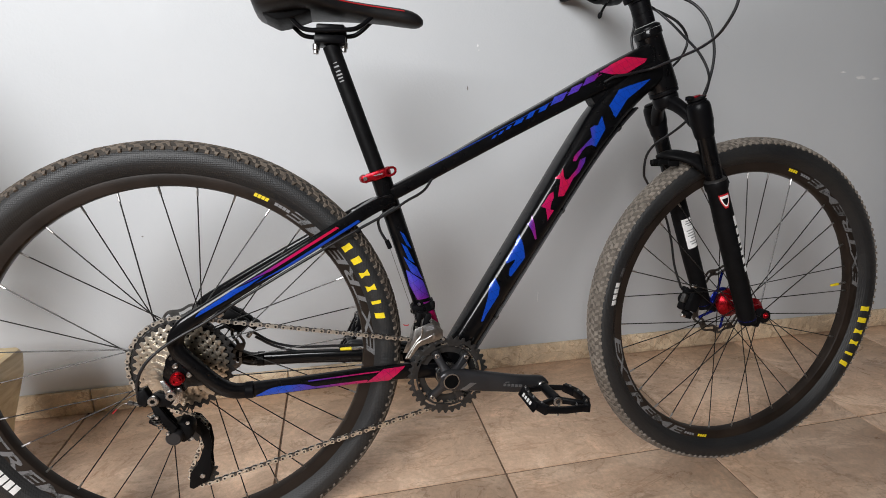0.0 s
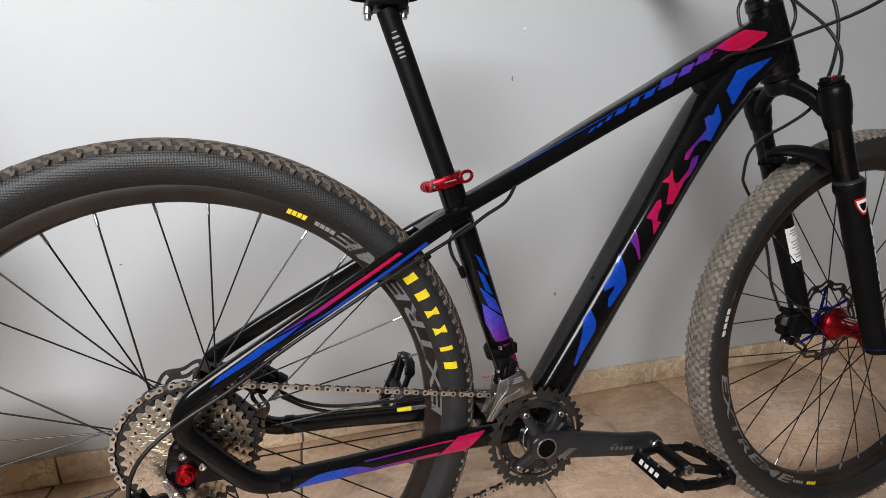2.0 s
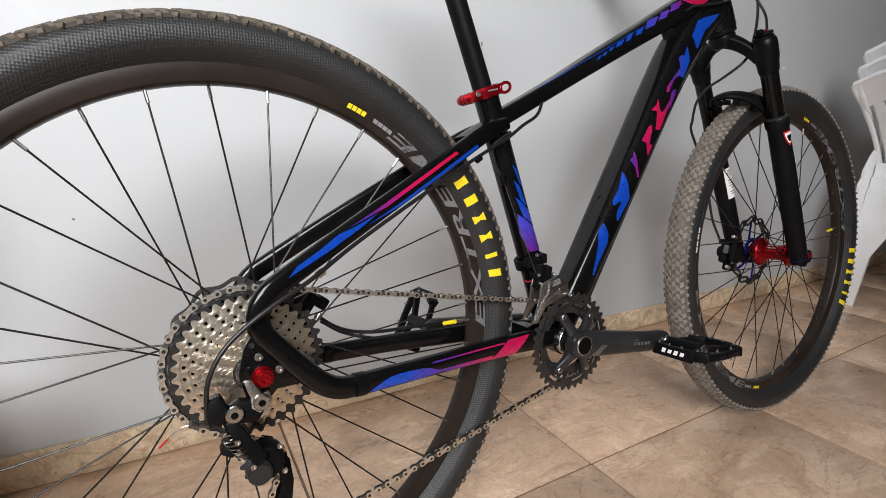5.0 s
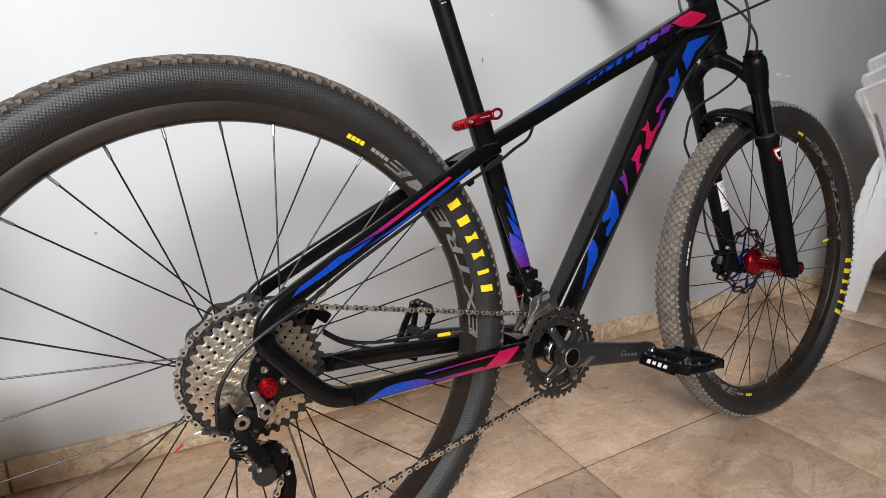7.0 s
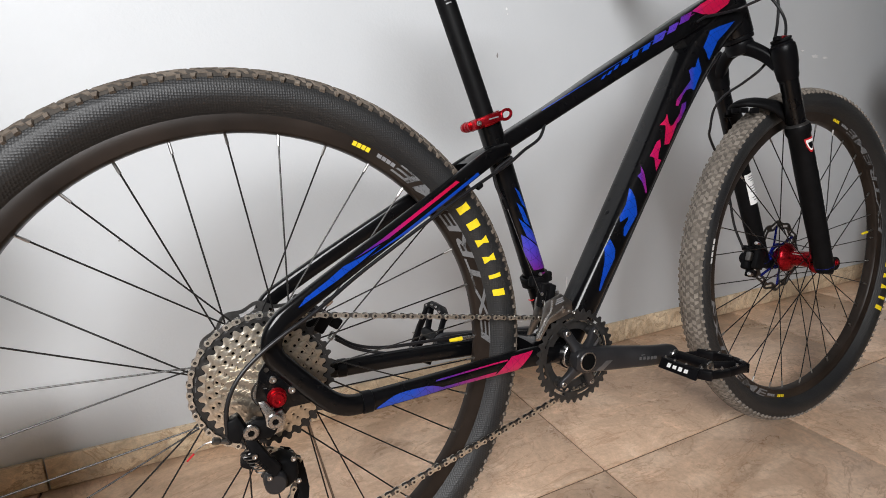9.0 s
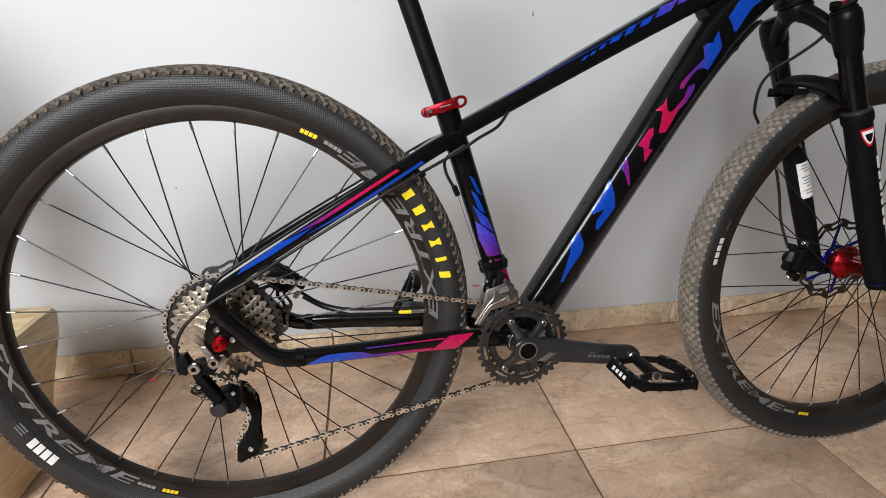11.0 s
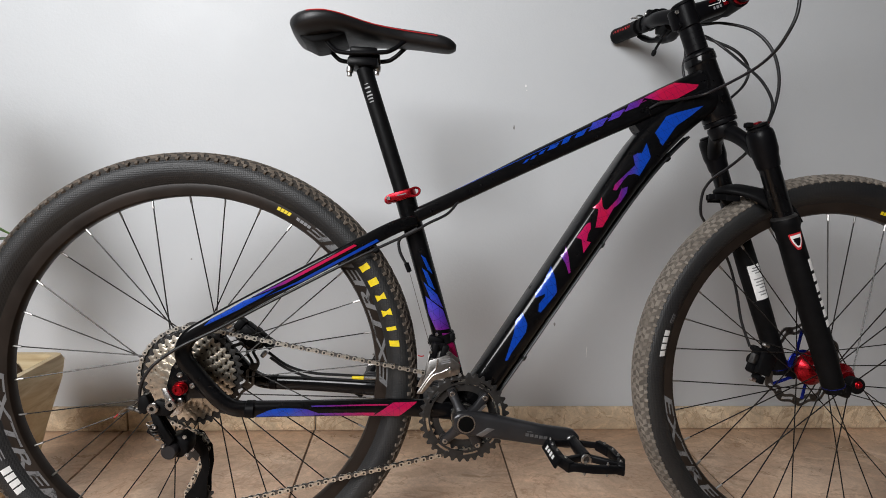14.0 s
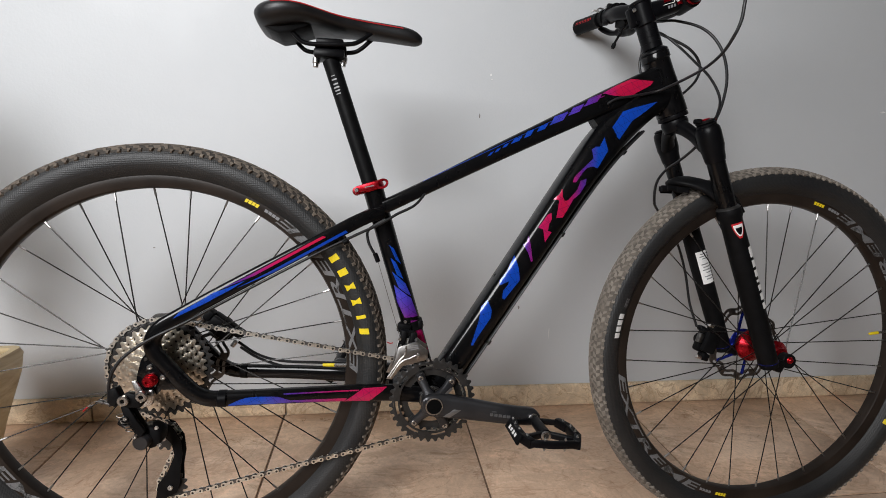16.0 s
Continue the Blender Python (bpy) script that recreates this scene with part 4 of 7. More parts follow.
def side_patch(c, a0, a1, r_in, r_out, on_tyre, cols=6, rows=5, waist=0.0, slant=0.0):
    """A flat print on the drive side of a tyre or rim between two angles; waist narrows its middle."""
    bm = bmesh.new()
    grid = []
    for i in range(rows):
        v = i / (rows - 1)
        r = r_in + (r_out - r_in) * v
        half = (1 - waist * (1 - abs(2 * v - 1))) / 2
        row = []
        for k in range(cols):
            u = 0.5 + (k / (cols - 1) - 0.5) * 2 * half + slant * (v - 0.5)
            a = math.radians(a0 + (a1 - a0) * u)
            y = tyre_side(r) + 0.0005 if on_tyre else 0.0118 + (min(r, 0.3155) - 0.304) / 0.0115 * 0.0007 + 0.0005
            if not on_tyre and r < 0.304:
                y = 0.0098 + (r - 0.2962) / 0.0078 * 0.0020 + 0.0005
            row.append(bm.verts.new(c + Vector((r * math.cos(a), -y, r * math.sin(a)))))
        grid.append(row)
    for p, q in zip(grid, grid[1:]):
        for k in range(cols - 1):
            bm.faces.new((p[k], p[k + 1], q[k + 1], q[k]))
    return bm


def spoke_mesh(length):
    bm = joined(painted(rod((0, 0, 0), (0, 0, length - 0.012), 0.00105, n=8, edge=0.0002), 0), painted(rod((0, 0, length - 0.014), (0, 0, length + 0.001), 0.0018, 0.0017, n=8, edge=0.0003), 1))
    return put_mesh("spoke", bm, [M["spoke"], M["cage"]])


def rotor_bm(r=0.080):
    """A wave-edged brake disc with slots, about z."""
    n = 96
    bm = bmesh.new()
    ring = []
    for k in range(n):
        a = 2 * math.pi * k / n
        w = 0.0030 * math.cos(12 * a)
        ring.append([bm.verts.new((q * math.cos(a), q * math.sin(a), h)) for q, h in ((r + w, -0.0009), (r + w, 0.0009), (r - 0.0050 + w, 0.0009), (r - 0.0050 + w, -0.0009), (r - 0.0105 + w, 0.0009), (r - 0.0105 + w, -0.0009), (r - 0.016 + w, 0.0009), (r - 0.016 + w, -0.0009))])
    for k in range(n):
        p, q = ring[k], ring[(k + 1) % n]
        for i, j in ((0, 1), (1, 2), (3, 0), (4, 6), (6, 7), (7, 5)):
            bm.faces.new((p[i], q[i], q[j], p[j]))
        solid = k % 8 in (0, 1, 2)
        if solid:
            for i, j in ((2, 4), (5, 3)):
                bm.faces.new((p[i], q[i], q[j], p[j]))
        else:
            for i, j in ((2, 3), (4, 5)):
                bm.faces.new((p[i], q[i], q[j], p[j]))
    return bm


def carrier_arm(k, r=0.066, count=6):
    """One slanted arm of a brake disc's carrier, about z."""
    a = 2 * math.pi * k / count
    b = a + 0.45
    p, q = Vector((0.026 * math.cos(a), 0.026 * math.sin(a), 0)), Vector((r * math.cos(b), r * math.sin(b), 0))
    return box((p + q) / 2, ((q - p).length + 0.006, 0.0062, 0.0018), pose(0, 0, 0, 0, 0, math.degrees(math.atan2(q.y - p.y, q.x - p.x))), 0.0004)


def wheel(name, c, phase, flanges, label, far_even, first, tread, ground):
    w = part(name, moved(rim_body(), wheel_pose(c)), M["rim"], bicycle, label)
    tagged(part("tyre", moved(tyre_body(), wheel_pose(c)), M["rubber"], w), "black rubber tyre sidewall")
    tr = new("tread", tread_blocks(tread, ground))
    tr.parent = w
    tr.matrix_basis = wheel_pose(c)
    tagged(tr, "dusty tan-grey tread blocks", kind="stuff")
    (yl, rl), (yr, rr) = flanges
    length = None
    for k in range(32):
        a = math.radians(phase + 11.25 * k)
        left = (k + far_even) % 2
        fy, fr = (yl, rl) if left else (yr, rr)
        lead = math.radians(68 if ((k + far_even) // 2) % 2 == first else -68)
        p = c + Vector((fr * math.cos(a + lead), fy, fr * math.sin(a + lead)))
        q = c + Vector((0.2947 * math.cos(a), 0.0022 * (1 if left else -1), 0.2947 * math.sin(a)))
        if left not in SPOKES.setdefault(name, {}):
            SPOKES[name][left] = spoke_mesh((q - p).length)
        repeat("spoke", SPOKES[name][left], w, axis_pose(p, q - p))
    return w


SPOKES = {}
rear_wheel = wheel("rear_wheel", REAR, 2.8, ((0.034, 0.029), (-0.020, 0.029)), "rear wheel with black rim and black spokes", 1, 1, M["tread"], M["crown"])
front_wheel = wheel("front_wheel", FRONT, 3.0, ((0.028, 0.029), (-0.032, 0.024)), "front wheel with black rim and black spokes", 0, 0, M["dusty"], M["dustcrown"])


def rim_word(body, c, a0, a1):
    """A word round the drive side of a rim, its letters standing on the outer edge."""
    cu = bpy.data.curves.new("word", "FONT")
    cu.body, cu.offset, cu.shear, cu.resolution_u = body, 0.018, 0.22, 3
    ob = new("word", cu)
    bpy.context.view_layer.update()
    me = bpy.data.meshes.new_from_object(ob.evaluated_get(bpy.context.evaluated_depsgraph_get()))
    bpy.data.objects.remove(ob)
    bm = bmesh.new()
    bm.from_mesh(me)
    bpy.data.meshes.remove(me)
    xs, ys = [v.co.x for v in bm.verts], [v.co.y for v in bm.verts]
    lo, wide, foot, tall = min(xs), max(xs) - min(xs), min(ys), max(ys) - min(ys)
    for _ in range(3):
        bmesh.ops.triangulate(bm, faces=bm.faces[:])
        bmesh.ops.subdivide_edges(bm, edges=[e for e in bm.edges if e.calc_length() > wide * 0.03], cuts=1)
    bmesh.ops.triangulate(bm, faces=bm.faces[:])
    for v in bm.verts:
        r = 0.3148 - 0.0148 * (v.co.y - foot) / tall
        a = math.radians(a0 + (a1 - a0) * (v.co.x - lo) / wide)
        y = 0.0118 + (min(r, 0.3155) - 0.304) / 0.0115 * 0.0007 + 0.0006 if r > 0.304 else 0.0098 + (r - 0.2985) / 0.0055 * 0.0020 + 0.0006
        v.co = c + Vector((r * math.cos(a), -y, r * math.sin(a)))
    return bm


def wheel_prints(w, c, yellow, white, big, small):
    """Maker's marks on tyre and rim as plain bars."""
    if yellow is not None:
        step, shapes = -4.85, ((0.78, 0.12, 0.0), (0.80, 0.0, 0.0), (0.82, 0.55, 0.0), (0.82, 0.55, 0.0), (0.42, 0.0, 0.0), (0.70, 0.0, 0.15))
        a = yellow
        for wd, waist, slant in shapes:
            half = 2.55 * wd / 2
            part("mark", side_patch(c, a + half, a - half, 0.3220, 0.3385, True, 6, 7, waist, slant), M["yellow"], w, "bold yellow bar")
            a += step if wd > 0.5 else step * 0.92
    for a in white:
        for k in range(4):
            part("mark", side_patch(c, a + k * 2.15 - 0.85, a + k * 2.15 + 0.85, 0.3225, 0.3345, True, 5, 6, 0.0, 0.1), M["white"], w, "white bar")
        for k in range(3):
            part("mark", side_patch(c, a - 6.2, a - 3.2, 0.3225 + k * 0.0032, 0.3225 + k * 0.0032 + 0.0013, True, 5, 2), M["greyprint"], w)
    for a0, a1 in big:
        part("mark", rim_word("EXTREME", c, a0, a1), M["wornprint"], w, "worn grey word on the rim", 0)
    for a, sgn in small:
        for k in range(4):
            part("mark", side_patch(c, a + sgn * (k * 1.15 - 0.5), a + sgn * (k * 1.15 + 0.45), 0.3045, 0.3105, False, 3, 4, 0, 0.15), M["yellow"], w, "small yellow bar")
        for k in range(4):
            part("mark", side_patch(c, a + sgn * (k * 1.3 + 6.0), a + sgn * (k * 1.3 + 7.1), 0.3050, 0.3100, False, 3, 4), M["greyprint"], w, "small grey bar")


wheel_prints(rear_wheel, REAR, 34.0, (208.0,), ((178, 236), (-4, 54)), ((64.5, -1), (247, -1)))
wheel_prints(front_wheel, FRONT, -4.5, (166.5,), ((4, 64), (187, 247)), ((75, -1), (258, -1)))


# both wheels stand a little out of true
rear_wheel.matrix_basis = Matrix.Translation(REAR + Vector((0.004, 0, 0))) @ pose(0, 0, 0, 1.3, 0, 0.3) @ Matrix.Translation(-REAR)
front_wheel.matrix_basis = Matrix.Translation(FRONT + Vector((0.001, 0.004, 0.003))) @ pose(0, 0, 0, 0.68) @ Matrix.Translation(-FRONT)


def valve(c, deg, w):
    a = math.radians(deg)
    d = Vector((math.cos(a), 0, math.sin(a)))
    st = part("valve", rod(c + d * 0.297, c + d * 0.268, 0.0026, n=12), M["silver"], w, "steel valve stem")
    part("valve_cap", rod(c + d * 0.274, c + d * 0.253, 0.0033, 0.0027, n=12, edge=0.001), M["yellow"], w, "yellow valve cap")


valve(REAR, -2.0, rear_wheel)
valve(FRONT, 6.5, front_wheel)


def hubs():
    y = lambda c, v: c + Vector((0, v, 0))
    prof = [(0.010, -0.050), (0.0165, -0.049), (0.017, -0.042), (0.0225, -0.038), (0.0275, -0.035), (0.0275, -0.031), (0.019, -0.027), (0.0165, -0.010), (0.0175, 0.012), (0.030, 0.021), (0.0325, 0.024), (0.0325, 0.029), (0.024, 0.034), (0.021, 0.044), (0.010, 0.048)]
    part("hub", moved(lathe(prof, 40), wheel_pose(FRONT)), M["redano"], front_wheel, "red anodised front hub")
    for k in range(5):
        a = radians(40 + 25 * k)
        part("mark", box(FRONT + Vector((0.0174 * math.cos(a), -0.002, 0.0174 * math.sin(a))), (0.002, 0.020, 0.0014), pose(0, 0, 0, 0, -math.degrees(a), 0), 0.0003), M["white"], front_wheel)
    for c, w, yy in ((FRONT, front_wheel, 0.049), (REAR, rear_wheel, 0.051)):
        part("brake_rotor", moved(rotor_bm(0.080), wheel_pose(y(c, yy))), M["rotor"], w, "wavy steel brake disc")
        ano, word = (M["blueano"], "blue anodised disc carrier") if c is FRONT else (M["ring"], "black disc carrier")
        part("rotor_carrier", moved(tubular((0, 0, -0.001), (0, 0, 0.001), 0.030, 0.020, n=36, edge=0.0003), wheel_pose(y(c, yy - 0.0004))), ano, w, word)
        for k in range(6):
            part("carrier_arm", moved(carrier_arm(k), wheel_pose(y(c, yy - 0.0004))), ano, w)
        for k in range(6):
            a = radians(60 * k + 10)
            part("bolt", rod(y(c, yy - 0.003) + Vector((0.0235 * math.cos(a), 0, 0.0235 * math.sin(a))), y(c, yy + 0.003) + Vector((0.0235 * math.cos(a), 0, 0.0235 * math.sin(a))), 0.0032, n=10), M["blueano"], w)
    rp = [(0.010, -0.062), (0.014, -0.060), (0.014, -0.024), (0.028, -0.022), (0.028, -0.018), (0.017, -0.014), (0.016, 0.022), (0.028, 0.030), (0.028, 0.036), (0.020, 0.046), (0.010, 0.060)]
    part("hub", moved(lathe(rp, 36), wheel_pose(REAR)), M["satin"], rear_wheel, "black rear hub")
    part("axle_nut", joined(rod(y(FRONT, -0.066), y(FRONT, -0.0705), 0.0070, n=18), rod(y(FRONT, -0.070), y(FRONT, -0.0735), 0.0045, n=16)), M["redano"], front_wheel, "red axle end")
    k0 = REAR + Vector((0.003, 0, 0))
    knob = joined(rod(y(k0, -0.0725), y(k0, -0.0760), 0.0105, n=24), rod(y(k0, -0.0755), y(k0, -0.0820), 0.0080, 0.0076, n=24), rod(y(k0, -0.0815), y(k0, -0.0835), 0.0094, n=24), tubular(y(k0, -0.0830), y(k0, -0.0860), 0.0074, 0.0034, n=24), rod(y(k0, -0.0830), y(k0, -0.0838), 0.0034, n=12))
    part("axle_nut", knob, M["redano"], rear_wheel, "red anodised axle knob")
    part("axle_lever", rod(y(REAR, 0.078), y(REAR, 0.090), 0.010, n=18), M["redano"], rear_wheel)


hubs()

# ---- drivetrain ----


def gear(teeth, inner, thick, holes=0, pitch=0.0127):
    """A toothed ring about z; with holes, a row of them runs round its web."""
    r = teeth * pitch / (2 * math.pi)
    per = 8
    n = teeth * per
    prof = (0.0, 0.22, 0.78, 1.0, 1.0, 0.78, 0.22, 0.0)
    bm = bmesh.new()
    outer = []
    for k in range(n):
        a = 2 * math.pi * k / n
        q = r - 0.0034 + 0.0056 * prof[k % per]
        outer.append((q * math.cos(a), q * math.sin(a)))
    root = r - 0.0056
    z0, z1 = -thick / 2, thick / 2
    rings = []
    for edge, pts in ((0.45, outer), (1.0, [(root * math.cos(2 * math.pi * k / n), root * math.sin(2 * math.pi * k / n)) for k in range(n)])):
        rings.append(([bm.verts.new((*p, z0 * edge)) for p in pts], [bm.verts.new((*p, z1 * edge)) for p in pts]))
    (o0, o1), (i0, i1) = rings
    for k in range(n):
        j = (k + 1) % n
        bm.faces.new((o0[k], o0[j], o1[j], o1[k]))
        bm.faces.new((o1[k], o1[j], i1[j], i1[k]))
        bm.faces.new((o0[j], o0[k], i0[k], i0[j]))
    if root - inner > 0.001:
        m = holes or 40
        for s in range(m):
            a0, a1 = 2 * math.pi * s / m, 2 * math.pi * (s + 1) / m
            am, rm = (a0 + a1) / 2, (root + inner) / 2
            corners = [(root, a0), (root, a1), (inner, a1), (inner, a0)]
            cs = [(q * math.cos(a), q * math.sin(a)) for q, a in corners]
            if holes:
                hr = min((root - inner) * 0.25, rm * (a1 - a0) * 0.29)
                hp = []
                for t in range(8):
                    b = math.radians(45 + 22.5 - 45 * t)
                    lx, ly = hr * math.cos(b), hr * math.sin(b)
                    q, a = rm + ly, am + lx / rm * -1
                    hp.append((q * math.cos(a), q * math.sin(a)))
                for z in (z0, z1):
                    cv, hv = [bm.verts.new((*p, z)) for p in cs], [bm.verts.new((*p, z)) for p in hp]
                    hv = [hv[(t + 7) % 8] for t in range(8)]
                    best = min(range(8), key=lambda t: (hv[t].co - cv[0].co).length)
                    hv = hv[best:] + hv[:best]
                    if (hv[2].co - cv[1].co).length > (hv[6].co - cv[1].co).length:
                        hv = [hv[0]] + hv[:0:-1]
                    for e in range(4):
                        f = (cv[e], cv[(e + 1) % 4], hv[(2 * e + 2) % 8], hv[2 * e + 1], hv[2 * e])
                        bm.faces.new(f)
            else:
                for z in (z0, z1):
                    bm.faces.new([bm.verts.new((*p, z)) for p in cs])
        for s in range(m):
            a0, a1 = 2 * math.pi * s / m, 2 * math.pi * (s + 1) / m
            bm.faces.new([bm.verts.new((inner * math.cos(a), inner * math.sin(a), z)) for a, z in ((a0, z0), (a1, z0), (a1, z1), (a0, z1))])
    return bm


def cassette():
    teeth = (40, 35, 31, 27, 24, 21, 19, 17, 15, 13, 11)
    core = part("cassette", moved(rod((0, 0, -0.060), (0, 0, -0.018), 0.0185, n=24), wheel_pose(REAR)), M["greasy"], bicycle, "eleven-speed cassette with a black largest sprocket")
    for i, t in enumerate(teeth):
        r = t * 0.0127 / 2 / math.pi
        inner = max(0.0165, r - 0.0136)
        bm = gear(t, inner, 0.0019, int(t * 0.9) if i < 8 else 0)
        sp = part("sprocket", moved(moved(bm, pose(0, 0, 0, 0, 0, 7 * i)), wheel_pose(REAR + Vector((0, -0.0215 - 0.0037 * i, 0)))), M["ring"] if i == 0 else M["nickel"], core, "black largest sprocket" if i == 0 else "pale nickel sprocket")
        # black disc behind each sprocket paints the shade in its holes and gaps
        if i < 9:
            part("spacer", moved(tubular((0, 0, -0.0004), (0, 0, 0.0004), r - 0.0062, 0.0166, n=48, edge=0.0001), wheel_pose(REAR + Vector((0, -0.0198 - 0.0037 * i, 0)))), M["hole_shade"], core)
    part("lock_ring", moved(lathe([(0.010, 0), (0.0165, 0), (0.0165, 0.002), (0.014, 0.0035), (0.010, 0.0035)], 30, True), wheel_pose(REAR + Vector((0, -0.0635, 0)))), M["silver"], core)


cassette()


def chain_line():
    """The chain's closed run in x, y, z: small ring, upper run, largest sprocket, both pulleys, lower run."""
    ring, cas, gp, tp = (BB.x, BB.z, 0.0575), (REAR.x, REAR.z, 0.0812), (GUIDE.x, GUIDE.z, 0.0215), (PULLEY.x, PULLEY.z, 0.0215)

    def arc(c, a0, a1, y):
        n = max(3, int(abs(a1 - a0) / 6))
        return [(c[0] + c[2] * math.cos(radians(a)), y, c[1] + c[2] * math.sin(radians(a))) for a in np.linspace(a0, a1, n)]

    def outer(a, b):
        """The angle of the upper outer tangent of two circles."""
        d = math.hypot(b[0] - a[0], b[1] - a[1])
        return math.degrees(math.atan2(b[1] - a[1], b[0] - a[0])) + math.degrees(math.acos((a[2] - b[2]) / d))

    def inner(a, b, s):
        d = math.hypot(b[0] - a[0], b[1] - a[1])
        return math.degrees(math.atan2(b[1] - a[1], b[0] - a[0])) + s * math.degrees(math.acos((a[2] + b[2]) / d))

    top = outer(cas, ring)
    c_exit = inner(cas, gp, -1) % 360
    g_in = c_exit + 180
    g_out = inner(gp, tp, 1)
    t_in = g_out + 180
    low = math.degrees(math.atan2(ring[1] - tp[1], ring[0] - tp[0])) - math.degrees(math.acos((tp[2] - ring[2]) / math.hypot(ring[0] - tp[0], ring[1] - tp[1])))
    while g_in - g_out < 0:
        g_in += 360
    while g_in - g_out > 360:
        g_in -= 360
    while low < t_in:
        low += 360
    while low - t_in > 360:
        low -= 360
    pts = arc(cas, top, c_exit, -0.0215) + arc(gp, g_in, g_out, -0.024) + arc(tp, t_in, low, -0.027)
    low2 = low - 360 if low > 180 else low
    t2 = top
    while t2 < low2:
        t2 += 360
    return pts + arc(ring, low2, t2, -0.0395)


GUIDE, PULLEY = Vector((-0.4415, -0.024, 0.2550)), Vector((-0.4320, -0.027, 0.1715))


def chain_link_mesh(wide, name):
    p = 0.0127
    bms = []
    out = []
    for k in range(24):
        a = 2 * math.pi * k / 24
        x = math.cos(a) * 0.0041 + (p / 2 if math.cos(a) >= 0 else -p / 2)
        z = math.sin(a) * 0.0041
        if abs(math.cos(a)) < 0.3:
            z *= 0.86
        out.append((x, z))
    mid = [(0.0, 0.0021), (0.0, -0.0021)]
    poly = out[:7] + [mid[0]] + out[7:19] + [mid[1]] + out[19:]
    off = 0.0027 if wide else 0.0017
    for s in (-1, 1):
        bms.append(painted(plate(poly, s * off, s * (off + 0.0009), 0.0), 0))
    for s in (-1, 1):
        if wide:
            bms.append(painted(rod((s * p / 2, -0.0041, 0), (s * p / 2, 0.0041, 0), 0.0019, n=10, edge=0.0004), 1))
        else:
            bms.append(painted(rod((s * p / 2, -0.0017, 0), (s * p / 2, 0.0017, 0), 0.0038, n=10, edge=0.0003), 1))
    return put_mesh(name, joined(*bms), [M["chain"] if wide else M["rotor"], M["greasy"]])


def chain():
    run = np.array(chain_line() + [chain_line()[0]])
    d = np.r_[0, np.cumsum(np.linalg.norm(np.diff(run, axis=0), axis=1))]
    n = int(round(d[-1] / 0.0127 / 2)) * 2
    at = np.linspace(0, d[-1], n + 1)
    pos = np.stack([np.interp(at, d, run[:, k]) for k in range(3)], 1)
    base = part("chain", rod(Vector(pos[0]) - Vector((0, 0.004, 0)), Vector(pos[0]) + Vector((0, 0.004, 0)), 0.0018, n=10), M["silver"], bicycle, "silver bicycle chain with dark inner links")
    wide, narrow = chain_link_mesh(True, "link"), chain_link_mesh(False, "link")
    for k in range(n):
        p, q = Vector(pos[k]), Vector(pos[k + 1])
        t = (q - p).normalized()
        y = Vector((0, 1, 0))
        y = (y - t * y.dot(t)).normalized()
        z = t.cross(y)
        m = Matrix((t, y, z)).transposed().to_4x4()
        m.translation = (p + q) / 2
        repeat("link", wide if k % 2 else narrow, base, m)


chain()


